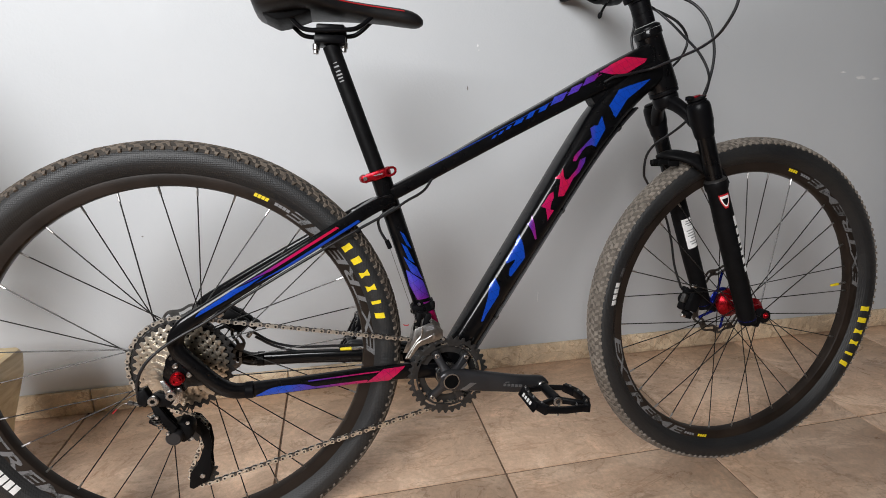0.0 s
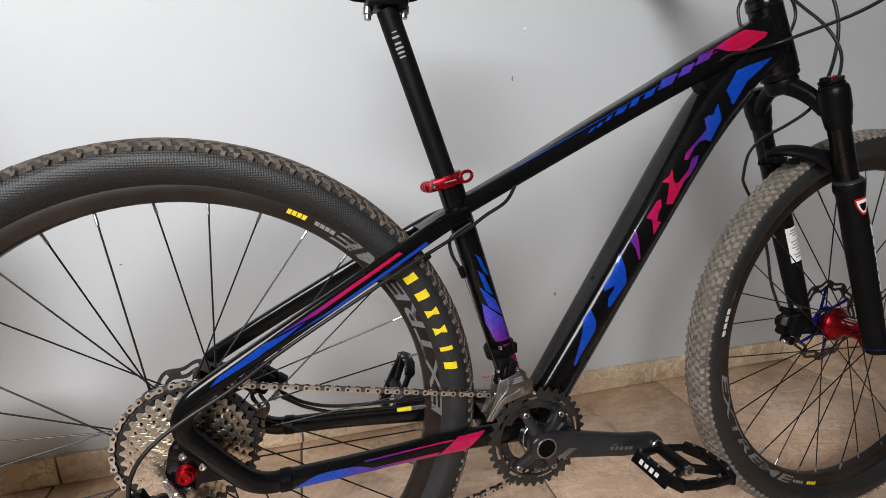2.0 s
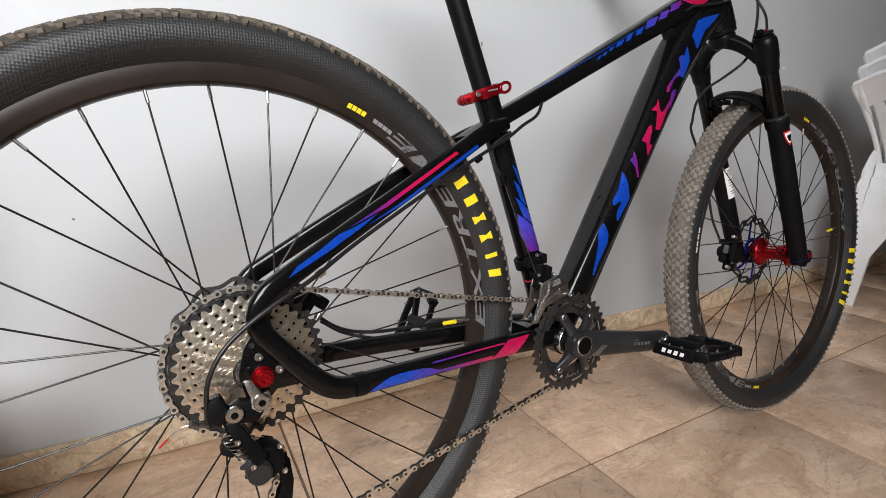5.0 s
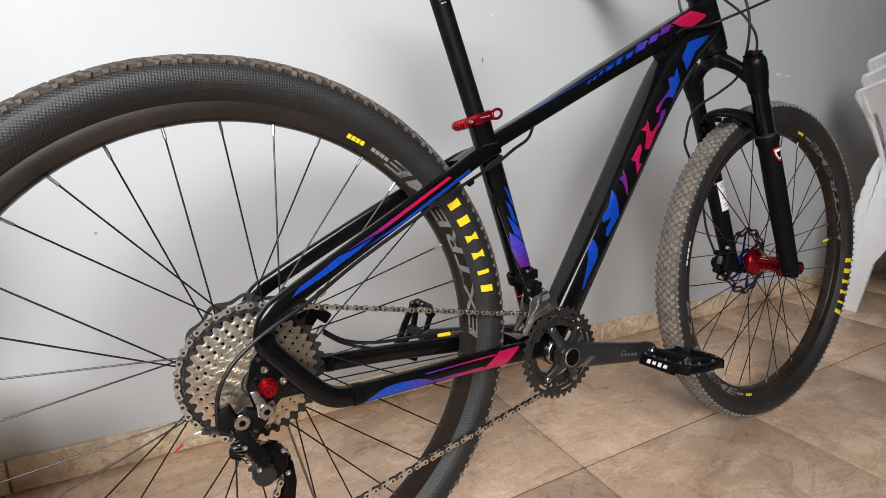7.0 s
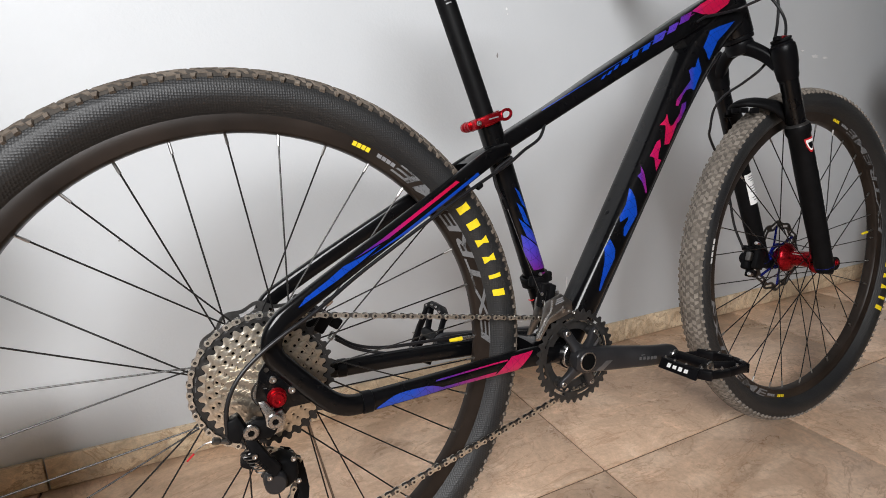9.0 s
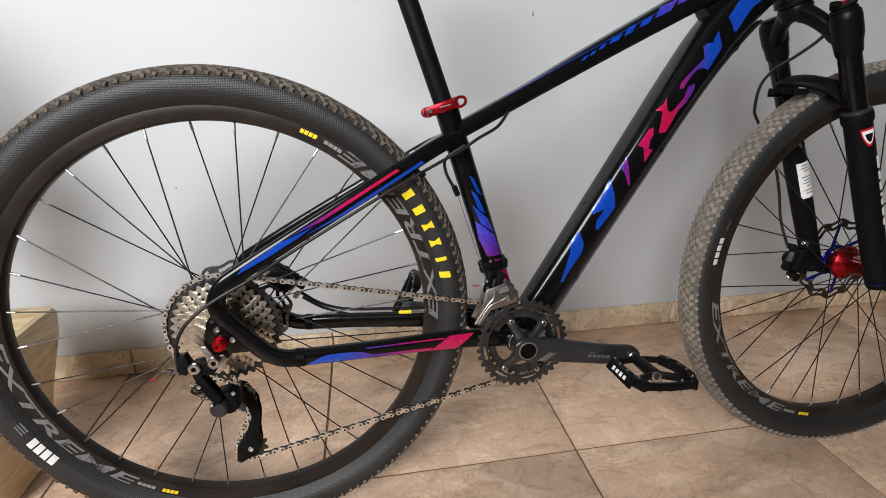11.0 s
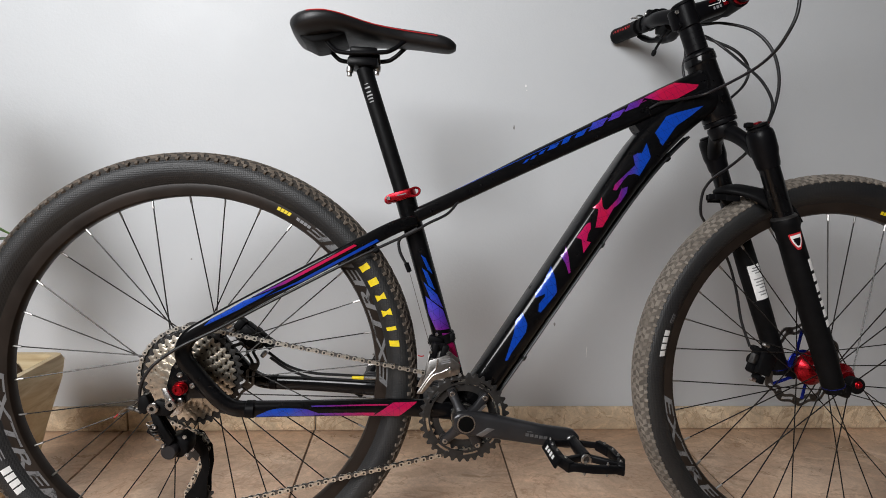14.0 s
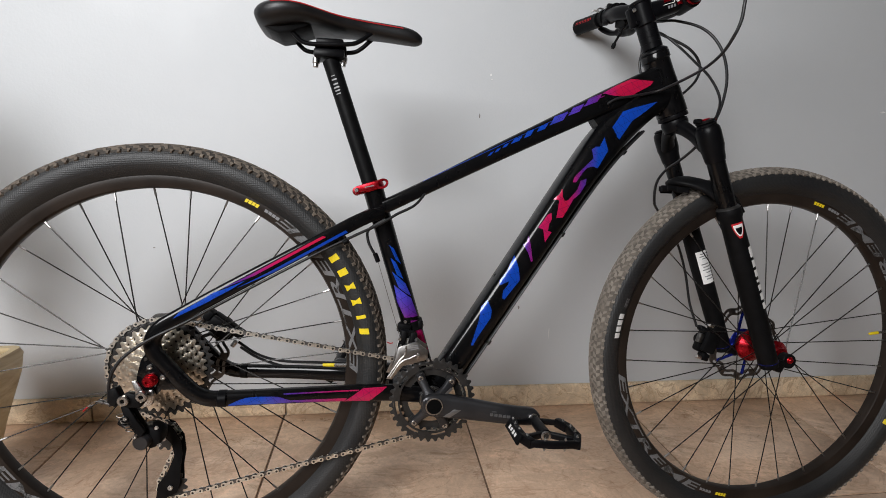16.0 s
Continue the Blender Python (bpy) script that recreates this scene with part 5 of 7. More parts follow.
def rear_derailleur():
    hanger = [(-0.452, 0.352), (-0.436, 0.356), (-0.4335, 0.345), (-0.438, 0.331), (-0.452, 0.328), (-0.462, 0.336), (-0.460, 0.346)]
    body = joined(
        plate([(-0.478, 0.350), (-0.466, 0.357), (-0.447, 0.352), (-0.443, 0.340), (-0.450, 0.331), (-0.470, 0.333), (-0.482, 0.340)], -0.080, -0.092, 0.003),
        plate([(-0.492, 0.362), (-0.481, 0.366), (-0.474, 0.349), (-0.483, 0.334), (-0.494, 0.342)], -0.078, -0.094, 0.003),
        plate([(-0.482, 0.336), (-0.472, 0.337), (-0.462, 0.316), (-0.449, 0.294), (-0.456, 0.284), (-0.464, 0.291), (-0.476, 0.312)], -0.064, -0.074, 0.003),
        plate([(-0.478, 0.334), (-0.468, 0.336), (-0.456, 0.312), (-0.444, 0.294), (-0.451, 0.284), (-0.460, 0.292), (-0.472, 0.312)], -0.082, -0.089, 0.002),
        box((-0.476, -0.076, 0.308), (0.014, 0.020, 0.016), pose(0, 0, 0, 0, 35, 0), 0.003),
        plate([(-0.460, 0.293), (-0.440, 0.297), (-0.426, 0.287), (-0.427, 0.268), (-0.441, 0.259), (-0.458, 0.268)], -0.048, -0.078, 0.005))
    d = part("rear_derailleur", body, M["matte"], bicycle, "black rear derailleur with long cage")
    part("hanger", plate(hanger, -0.0728, -0.0805, 0.0015), M["silver"], d, "bare alloy hanger link")
    part("hanger_link", plate([(-0.4600, 0.374), (-0.4530, 0.374), (-0.4430, 0.357), (-0.4395, 0.346), (-0.4475, 0.339), (-0.4555, 0.346), (-0.4550, 0.356)], -0.0885, -0.0922, 0.0012), M["silver"], d, "bright alloy link arm")
    for x, y, z, r in ((-0.4455, -0.0920, 0.3505, 0.0080), (-0.4705, -0.0938, 0.3455, 0.0080)):
        part("pivot_bolt", moved(lathe([(r, 0), (r, 0.003), (r - 0.0012, 0.0044), (r * 0.42, 0.0044), (r * 0.42, 0.0015), (0, 0.0015)], 24), axis_pose((x, y, z), (0, -1, 0))), M["silver"], d, "bright hollow pivot bolt")
        # black plug stands for the shade inside the hollow bolt head
        part("bolt_socket", rod((x, y - 0.0012, z), (x, y - 0.0030, z), r * 0.42, n=14), M["hole_shade"], d)
    part("pivot_cap", joined(rod((-0.4520, -0.070, 0.2750), (-0.4520, -0.088, 0.2750), 0.0130, 0.0118, n=28, edge=0.002)), M["crank"], d, "grey round clutch cap")
    for p in ((-0.431, -0.081, 0.296), (-0.428, -0.080, 0.268), (-0.470, -0.091, 0.316), (-0.458, -0.0905, 0.287)):
        part("bolt", screw(p, (0, -1, 0), 0.003), M["silver"], d)
    spring = [(-0.479 + 0.0055 * math.cos(t) + 0.0004 * t, -0.088 + 0.0045 * math.sin(t), 0.322 - 0.0007 * t) for t in np.linspace(0, 38, 90)]
    part("spring", hose(spring, 0.0008, 160, 5), M["rotor"], d)
    cage = [(-0.440, 0.282), (-0.429, 0.277), (-0.415, 0.254), (-0.4125, 0.228), (-0.4165, 0.203), (-0.4165, 0.178), (-0.422, 0.162), (-0.449, 0.148), (-0.455, 0.152), (-0.4515, 0.178), (-0.438, 0.194), (-0.425, 0.226), (-0.429, 0.246), (-0.442, 0.262)]
    for y in (-0.034, -0.017):
        part("cage_plate", plate(cage, y - 0.001, y + 0.001, 0.0005), M["matte"], d, "black cage plate")
    for c in (GUIDE, PULLEY):
        part("jockey_wheel", moved(gear(11, 0.004, 0.0035), wheel_pose(c)), M["ring"], d, "black toothed jockey wheel")
        part("jockey_bolt", screw(c + Vector((0, -0.0085, 0)), (0, -1, 0), 0.0042), M["silver"], d)
    part("barrel_adjuster", joined(rod((-0.4915, -0.086, 0.337), (-0.501, -0.087, 0.341), 0.0026, n=14), rod((-0.501, -0.087, 0.341), (-0.508, -0.088, 0.344), 0.0036, n=16)), M["rotor"], d, "bright barrel adjuster")
    part("cable_end", joined(hose([(-0.506, -0.088, 0.343), (-0.514, -0.086, 0.342), (-0.522, -0.084, 0.337), (-0.528, -0.082, 0.331)], 0.0006, 16, 6)), M["silver"], d)
    part("cable_tip", rod((-0.526, -0.0825, 0.333), (-0.534, -0.080, 0.325), 0.0010, n=8), M["red"], d, "red cable end cap")


rear_derailleur()


def front_derailleur():
    up = Vector((-0.285, 0, 0.958))
    c = Vector((-0.0375, 0, 0.437))
    d = part("front_derailleur", joined(
        tubular(c - up * 0.012, c + up * 0.004, 0.0225, 0.0176), box(c + Vector((-0.012, -0.022, -0.004)), (0.024, 0.012, 0.016), pose(0, 0, 0, 0, 14, 0), 0.003), box(c + Vector((0.017, -0.014, 0.0)), (0.010, 0.010, 0.016), edge=0.003)), M["matte"], bicycle, "front derailleur with black clamp and silver cage")
    part("link_arm", joined(box((-0.0525, -0.038, 0.416), (0.011, 0.012, 0.036), pose(0, 0, 0, 0, 14, 0), 0.003), box((-0.036, -0.036, 0.414), (0.012, 0.014, 0.032), pose(0, 0, 0, 0, 14, 0), 0.003), box((-0.045, -0.036, 0.428), (0.024, 0.010, 0.010), pose(0, 0, 0, 0, 8, 0), 0.002), rod((-0.058, -0.040, 0.404), (-0.030, -0.040, 0.400), 0.0045, n=14)), M["matte"], d, "black linkage")
    cage = [(-0.080, 0.3545), (-0.0705, 0.3535), (-0.0527, 0.3755), (-0.0100, 0.3865), (-0.0108, 0.4030), (-0.0180, 0.4080), (-0.0305, 0.4180), (-0.0600, 0.4090), (-0.0630, 0.4020), (-0.0660, 0.3850)]
    part("cage", plate(cage, -0.0565, -0.0535, 0.0008), M["cage"], d, "brushed silver outer cage")
    part("cage_rib", hose([(-0.0735, -0.0572, 0.3575), (-0.0560, -0.0574, 0.3830), (-0.0400, -0.0574, 0.3900), (-0.0300, -0.0574, 0.3950)], 0.0013, 24, 8), M["silver"], d)
    part("cage_rib", hose([(-0.0775, -0.0572, 0.3580), (-0.0600, -0.0574, 0.3840), (-0.0500, -0.0574, 0.3960), (-0.0470, -0.0574, 0.4110)], 0.0015, 24, 8), M["silver"], d)
    # small silver block stands for a rectangular highlight on the cage
    part("cage_rib", box((-0.0265, -0.0570, 0.3930), (0.0040, 0.0012, 0.0100), pose(0, 0, 0, 0, 6, 0), 0.0004), M["silver"], d)
    for k in range(3):
        part("mark", box((-0.0335, -0.0568, 0.4050 + 0.0030 * k), (0.016 - 0.002 * k, 0.0008, 0.0014), pose(0, 0, 0, 0, -12, 0), 0), M["greyprint"], d, "faint grey bar")
    part("cage", plate([(x, z + 0.004) for x, z in cage], -0.036, -0.034, 0.0006), M["cage"], d)
    for p in ((-0.058, -0.0465, 0.420), (-0.056, -0.0465, 0.408), (-0.030, -0.046, 0.418), (-0.010, -0.058, 0.386), (-0.048, -0.031, 0.446)):
        part("bolt", screw(p, (0, -1, 0), 0.0028), M["silver"], d)
    part("cable_tip", hose([(-0.069, -0.042, 0.4125), (-0.074, -0.043, 0.412), (-0.079, -0.043, 0.414)], 0.0009, 10, 6), M["red"], d, "red cable end cap")


front_derailleur()

CRANK = radians(-7.3)
U, W = Vector((math.cos(CRANK), 0, math.sin(CRANK))), Vector((-math.sin(CRANK), 0, math.cos(CRANK)))


def crank_arm(s):
    """One crank arm: s is -1 on the drive side and 1 on the wall side; the arms point opposite ways."""
    e = -s
    hub_y, end_y = s * 0.066, s * 0.080
    bm, rings = bmesh.new(), []
    st = [(-0.020, 0.010, 0.009), (-0.014, 0.0165, 0.010), (0.0, 0.0195, 0.0105), (0.02, 0.0195, 0.0105), (0.05, 0.0185, 0.0095), (0.09, 0.0170, 0.0085), (0.14, 0.0155, 0.008), (0.162, 0.0155, 0.008), (0.174, 0.0135, 0.0078), (0.1825, 0.006, 0.0065)]
    for d, hh, hw in spline([(a, b, c) for a, b, c in st], 34):
        y = hub_y + (end_y - hub_y) * max(0, min(1, (d - 0.02) / 0.10))
        ring = []
        for k in range(20):
            a = 2 * math.pi * k / 20
            ca, sa = math.cos(a), math.sin(a)
            ring.append(bm.verts.new(BB + U * (d * e) + W * (hh * math.copysign(abs(sa) ** 0.55, sa)) + Vector((0, y + hw * math.copysign(abs(ca) ** 0.55, ca), 0))))
        rings.append(ring)
    for p, q in zip(rings, rings[1:]):
        for k in range(20):
            bm.faces.new((p[k], p[(k + 1) % 20], q[(k + 1) % 20], q[k]))
    bm.faces.new(rings[0])
    bm.faces.new(rings[-1])
    arm = part("crank_arm", bm, M["crank"], bicycle, "dark grey forged crank arm", 50)
    y0 = s * 0.0745
    part("crank_cap", moved(lathe([(0.0126, 0), (0.0146, 0), (0.0149, 0.002), (0.0142, 0.0030), (0.0130, 0.0030), (0.0126, 0.002)], 36, True), axis_pose(BB + Vector((0, y0, 0)), (0, s, 0))), M["silver"] if s < 0 else M["crankgrey"], arm, "bright bore ring")
    # solid black disc painted as the shade inside the hollow axle
    part("bore", rod(BB + Vector((0, s * 0.0752, 0)), BB + Vector((0, s * 0.0769, 0)), 0.0128, n=24), M["hole_shade"], arm, "black disc painted as the shade in the hollow axle")
    return arm


right_arm = crank_arm(-1)
crank_arm(1)


def slotted_web(inner, slot, outer, thick, count=96):
    """The flat web of a chainring about z, with long slots through it between four solid stretches."""
    bm = bmesh.new()
    radii = (inner, slot, outer)
    cells = {}
    for k in range(count):
        for r in range(2):
            cells[k, r] = r == 0 or k % 12 in (0, 1, 2, 3, 4, 5)
    for (k, r), full in cells.items():
        if not full:
            continue
        a0, a1 = 2 * math.pi * k / count, 2 * math.pi * (k + 1) / count
        at = lambda q, a, z: bm.verts.new((q * math.cos(a), q * math.sin(a), z))
        lo, hi = radii[r], radii[r + 1]
        for z in (-thick / 2, thick / 2):
            bm.faces.new((at(lo, a0, z), at(hi, a0, z), at(hi, a1, z), at(lo, a1, z)))
        for q, step, other in ((lo, k, r - 1), (hi, k, r + 1)):
            if not cells.get((step, other), False) and not (r == 1 and other == 2):
                bm.faces.new((at(q, a0, -thick / 2), at(q, a1, -thick / 2), at(q, a1, thick / 2), at(q, a0, thick / 2)))
        for a, side in ((a0, (k - 1) % count), (a1, (k + 1) % count)):
            if not cells[side, r]:
                bm.faces.new((at(lo, a, -thick / 2), at(hi, a, -thick / 2), at(hi, a, thick / 2), at(lo, a, thick / 2)))
    bmesh.ops.remove_doubles(bm, verts=bm.verts, dist=0.00005)
    return bm


def chainset():
    part("chainring", moved(joined(gear(36, 0.0640, 0.0032, 0), slotted_web(0.0565, 0.0595, 0.0640, 0.0030)), wheel_pose(BB + Vector((0, -0.0480, 0)))), M["ring"], right_arm, "large toothed black chainring")
    part("chainring", moved(gear(28, 0.042, 0.0032, 0), wheel_pose(BB + Vector((0, -0.0395, 0)))), M["ring"], right_arm, "small toothed black chainring")
    for deg in (117, 48, 228, 297):
        a = radians(deg)
        d = Vector((math.cos(a), 0, math.sin(a)))
        sp = Tube([(*(BB + d * 0.012 + Vector((0, -0.062, 0))), 0.012, 0.009), (*(BB + d * 0.028 + Vector((0, -0.059, 0))), 0.0075, 0.006), (*(BB + d * 0.046 + Vector((0, -0.0545, 0))), 0.0075, 0.0045), (*(BB + d * 0.0535 + Vector((0, -0.0535, 0))), 0.005, 0.004)], 14, 2.8)
        part("spider_arm", sp.solid(16), M["crank"], right_arm)
        p = BB + d * 0.0475
        part("ring_tab", moved(lathe([(0.003, -0.0525), (0.0085, -0.0525), (0.0085, -0.044), (0.003, -0.044)], 18, True), Matrix.Translation(p) @ pose(0, 0, 0, -90)), M["ring"], right_arm)
        part("chainring_bolt", screw(p + Vector((0, -0.0575, 0)), (0, -1, 0), 0.0046), M["silver"], right_arm)
    # pale facet and plain bars for the maker's mark
    fac = [(0.018, -0.016), (0.034, -0.001), (0.046, -0.001), (0.029, -0.0165)]
    fb = plate([((BB + U * a + W * b).x, (BB + U * a + W * b).z) for a, b in fac], -0.0735, -0.0776, 0.0002)
    for v in fb.verts:
        v.co.y -= 0.12 * (v.co.x - 0.030)
    part("facet", fb, M["crankgrey"], right_arm, "pale machined facet")
    q = Vector((math.cos(radians(48)), 0, math.sin(radians(48))))
    fc = BB + q * 0.030 + Vector((0.004, -0.0655, -0.003))
    part("facet", box(fc, (0.020, 0.0012, 0.0042), pose(0, 0, 0, 0, -46, 0), 0), M["crankgrey"], right_arm, "bare grey facet of the spider")

    def skin(t):
        return -(0.066 + 0.014 * max(0, min(1, (t - 0.02) / 0.10)) + float(np.interp(t, [0.05, 0.09, 0.14], [0.0095, 0.0085, 0.0080]))) - 0.0001
    for k in range(5):
        t = 0.098 + 0.0072 * k
        c = BB + U * t + Vector((0, skin(t), 0))
        part("mark", box(c - W * 0.001, (0.0058, 0.0010, 0.0046), pose(0, 0, 0, 0, 7, 8), 0), M["markgrey"], right_arm, "grey bar")
    c = BB + U * 0.103 + W * 0.0045 + Vector((0, skin(0.103), 0))
    part("mark", box(c, (0.012, 0.0010, 0.0012), pose(0, 0, 0, 0, 7, 8), 0), M["markgrey"], right_arm)


chainset()


def pedal(s, tilt):
    """A thin alloy platform pedal with pins; its axle runs along y and its outer rail bows out past the bearing cap."""
    P = BB + U * (-s * 0.170)
    m = Matrix.Translation((P.x, 0, P.z)) @ pose(0, 0, 0, 0, tilt, 0)
    Y = lambda v: s * v

    def beam(p, q, hz, w):
        """A straight bar between two plan points, hz high and w wide."""
        p, q = Vector((p[0], Y(p[1]), 0)), Vector((q[0], Y(q[1]), 0))
        return box((p + q) / 2, ((q - p).length + w * 0.6, w, hz), pose(0, 0, 0, 0, 0, math.degrees(math.atan2(q.y - p.y, q.x - p.x))), 0.0018)

    rear, front = [(-0.040, 0.104), (-0.043, 0.128), (-0.041, 0.156), (-0.033, 0.175)], [(0.038, 0.104), (0.048, 0.124), (0.049, 0.158), (0.040, 0.178)]
    ped = part("pedal", moved(rod((0, Y(0.097), 0), (0, Y(0.150), 0), 0.0085, 0.0095, n=22), m), M["satin"], bicycle, "black alloy platform pedal with steel pins")
    for nm, line, hz, w in (("rear_bar", rear, 0.015, 0.011), ("front_bar", front, 0.015, 0.011), ("inner_rail", [(-0.040, 0.104), (-0.012, 0.0985), (0.012, 0.0985), (0.038, 0.104)], 0.0095, 0.006), ("outer_rail", [(-0.033, 0.175), (0.0, 0.180), (0.040, 0.178)], 0.011, 0.008), ("brace", [(-0.037, 0.160), (-0.006, 0.146)], 0.010, 0.008), ("brace", [(0.042, 0.164), (0.006, 0.146)], 0.010, 0.008)):
        part(nm, moved(joined(*[beam(p, q, hz, w) for p, q in zip(line, line[1:])]), m), M["satin"], ped)
    part("axle", moved(rod((0, Y(0.085), 0), (0, Y(0.099), 0), 0.0070, n=6), m), M["satin"], ped)
    part("axle_washer", moved(rod((0, Y(0.0880), 0), (0, Y(0.0920), 0), 0.0090, n=20), m), M["silver"], ped)
    part("axle_cap", moved(moved(lathe([(0.0045, 0), (0.0080, 0), (0.0080, 0.0016), (0.0070, 0.0022), (0.0045, 0.0022)], 22, True), axis_pose((0, Y(0.1502), 0), (0, s, 0))), m), M["silver"], ped, "bright bearing cap ring")
    part("bearing_plug", moved(rod((0, Y(0.150), 0), (0, Y(0.1512), 0), 0.0044, n=14), m), M["ring"], ped)
    pins = [(x + 0.005, y) for x, y in ((-0.046, 0.106), (-0.048, 0.124), (-0.047, 0.143), (-0.041, 0.164))] + [(0.043, 0.113), (0.048, 0.132), (0.048, 0.150), (0.043, 0.170)] + [(-0.012, 0.178), (0.020, 0.179)]
    for x, y in pins:
        for q in (1, -1):
            part("pin", moved(joined(rod((x, Y(y), q * 0.004), (x, Y(y), q * 0.0105), 0.0014, n=8), rod((x, Y(y), q * 0.0068), (x, Y(y), q * 0.0082), 0.0022, n=6)), m), M["silver"], ped)
    if s < 0:
        slope = pose(0, 0, 0, 0, 30, 0)
        part("rear_face", moved(box((-0.0475, Y(0.134), -0.001), (0.0045, 0.064, 0.0160), slope, 0.0012), m), M["satin"], ped, "sloping black face with white marks")
        for k in range(4):
            part("mark", moved(box((-0.0475, Y(0.119 + 0.0098 * k), -0.001), (0.0052, 0.0060, 0.0066 - 0.001 * (k % 2)), slope, 0), m), M["white"], ped, "white bar")


pedal(-1, 3)
pedal(1, -62)


# ---- fork and front brake ----
LEG = Vector((0.350, 0, -0.937)).normalized()


def fork():
    up = STEER.normalized()
    crown_c = steer_at(0.812)
    top = {-1: Vector((0.4750, -0.067, 0.7820)), 1: Vector((0.4770, 0.064, 0.7930))}
    reach = {-1: 0.135, 1: 0.154}
    crown = part("fork_crown", joined(
        moved(lathe([(0.015, -0.016), (0.0215, -0.013), (0.0240, 0.001), (0.0225, 0.007), (0.020, 0.0075)], 32), axis_pose(crown_c, up)),
        Tube([(0.453, -0.008, 0.808, 0.0125, 0.014), (0.460, -0.026, 0.797, 0.0110, 0.012), (0.468, -0.044, 0.781, 0.0100, 0.011), (0.477, -0.058, 0.763, 0.0125, 0.010)], 20, 2.8).solid(20),
        Tube([(0.453, 0.008, 0.808, 0.0125, 0.014), (0.460, 0.026, 0.801, 0.0110, 0.012), (0.468, 0.042, 0.789, 0.0105, 0.011), (0.478, 0.055, 0.773, 0.0130, 0.010)], 20, 2.8).solid(20)), M["satin"], bicycle, "satin black suspension fork crown")
    for s in (-1, 1):
        t = top[s]
        part("crown_socket", moved(lathe([(0.0160, -0.048), (0.0172, -0.043), (0.0182, -0.030), (0.0202, -0.020), (0.0205, 0.004), (0.0196, 0.0115), (0.0175, 0.0150), (0.012, 0.016)], 30), axis_pose(t, -LEG)), M["satin"], crown)
        part("top_cap", moved(lathe([(0.0165, 0.0155), (0.0165, 0.019), (0.013, 0.021), (0.006, 0.021)], 24), axis_pose(t, -LEG)), M["satin"], crown)
        part("stanchion", rod(t + LEG * 0.03, t + LEG * (reach[s] + 0.025), 0.0150, n=30), M["gloss"], crown, "black slider tube")
        a, b = t + LEG * reach[s], t + LEG * (reach[s] + 0.320)
        prof = [(0.0155, 0.0), (0.0195, 0.001), (0.0206, 0.005), (0.0206, 0.015), (0.0182, 0.021), (0.0182, 0.045), (0.0190, 0.10), (0.0182, 0.20), (0.0170, 0.28), (0.0168, 0.305), (0.0155, 0.312), (0.008, 0.314)]
        part("fork_leg", moved(lathe(prof, 36), axis_pose(a, LEG)), M["matte"], crown, "matte black lower fork leg")
        part("wiper_seal", moved(lathe([(0.0152, -0.004), (0.0178, -0.003), (0.0200, 0.0005), (0.0152, 0.0005)], 30, True), axis_pose(a, LEG)), M["ring"], crown)
        part("leg_foot", joined(rod(Vector((FRONT.x, s * 0.050, FRONT.z)), Vector((FRONT.x, s * 0.066, FRONT.z)), 0.014, n=22), box(b + Vector((0.012, -s * 0.004, 0.010)), (0.030, 0.018, 0.024), pose(0, 0, 0, 0, 20, 0), 0.005)), M["matte"], crown)
        part("foot_ring", moved(tubular((0, 0, 0.3010), (0, 0, 0.3030), 0.0171, 0.0150), axis_pose(a, LEG)), M["blueano"], crown, "blue ring at the leg's foot")
    # remote lock on the drive-side cap
    t = top[-1]
    part("lock_spool", moved(lathe([(0.014, 0.0205), (0.0160, 0.022), (0.0160, 0.0255), (0.010, 0.027)], 24), axis_pose(t, -LEG)), M["matte"], crown, "black lockout spool")
    part("lock_dial", joined(moved(lathe([(0.008, 0.0265), (0.008, 0.029), (0.004, 0.030)], 18), axis_pose(t, -LEG)), box(t - LEG * 0.026 + Vector((0.010, -0.006, 0.002)), (0.010, 0.006, 0.003), edge=0.001)), M["redano"], crown, "red lockout dial")
    part("lock_arm", box(t - LEG * 0.022 + Vector((-0.018, -0.004, 0.001)), (0.012, 0.010, 0.008), edge=0.002), M["matte"], crown)
    # arch behind the crown of the tyre
    pts = [(0.540, -0.052, 0.640), (0.522, -0.050, 0.668), (0.492, -0.040, 0.690), (0.462, -0.020, 0.701), (0.453, 0.0, 0.703), (0.462, 0.020, 0.701), (0.492, 0.040, 0.690), (0.522, 0.050, 0.668), (0.540, 0.052, 0.640)]
    fore = Vector((0.94, 0, 0.34))
    arch, rings = bmesh.new(), []
    line = [Vector(q) + fore * 0.010 for q in spline(pts, 44)]
    for i, p in enumerate(line):
        t = (line[min(i + 1, 43)] - line[max(i - 1, 0)]).normalized()
        lift = t.cross(fore).normalized()
        wide = 0.0165 + 0.004 * abs(i / 21.5 - 1)
        ring = []
        for k in range(16):
            u, v = math.cos(math.pi * k / 8), math.sin(math.pi * k / 8)
            ring.append(arch.verts.new(p + fore * (wide * math.copysign(abs(u) ** 0.6, u)) + lift * (0.0060 * math.copysign(abs(v) ** 0.8, v))))
        rings.append(ring)
    for p, q in zip(rings, rings[1:]):
        for k in range(16):
            arch.faces.new((p[k], p[(k + 1) % 16], q[(k + 1) % 16], q[k]))
    arch.faces.new(rings[0])
    arch.faces.new(rings[-1])
    part("arch", arch, M["matte"], crown, "matte black fork arch")
    for k in range(5):
        y = -0.026 + 0.013 * k
        c = Vector((0.446 + 0.02 * (y / 0.03) ** 2, y, 0.692 - 6 * y * y))
        part("arch_rib", box(c, (0.024, 0.0035, 0.010), edge=0.001), M["matte"], crown)
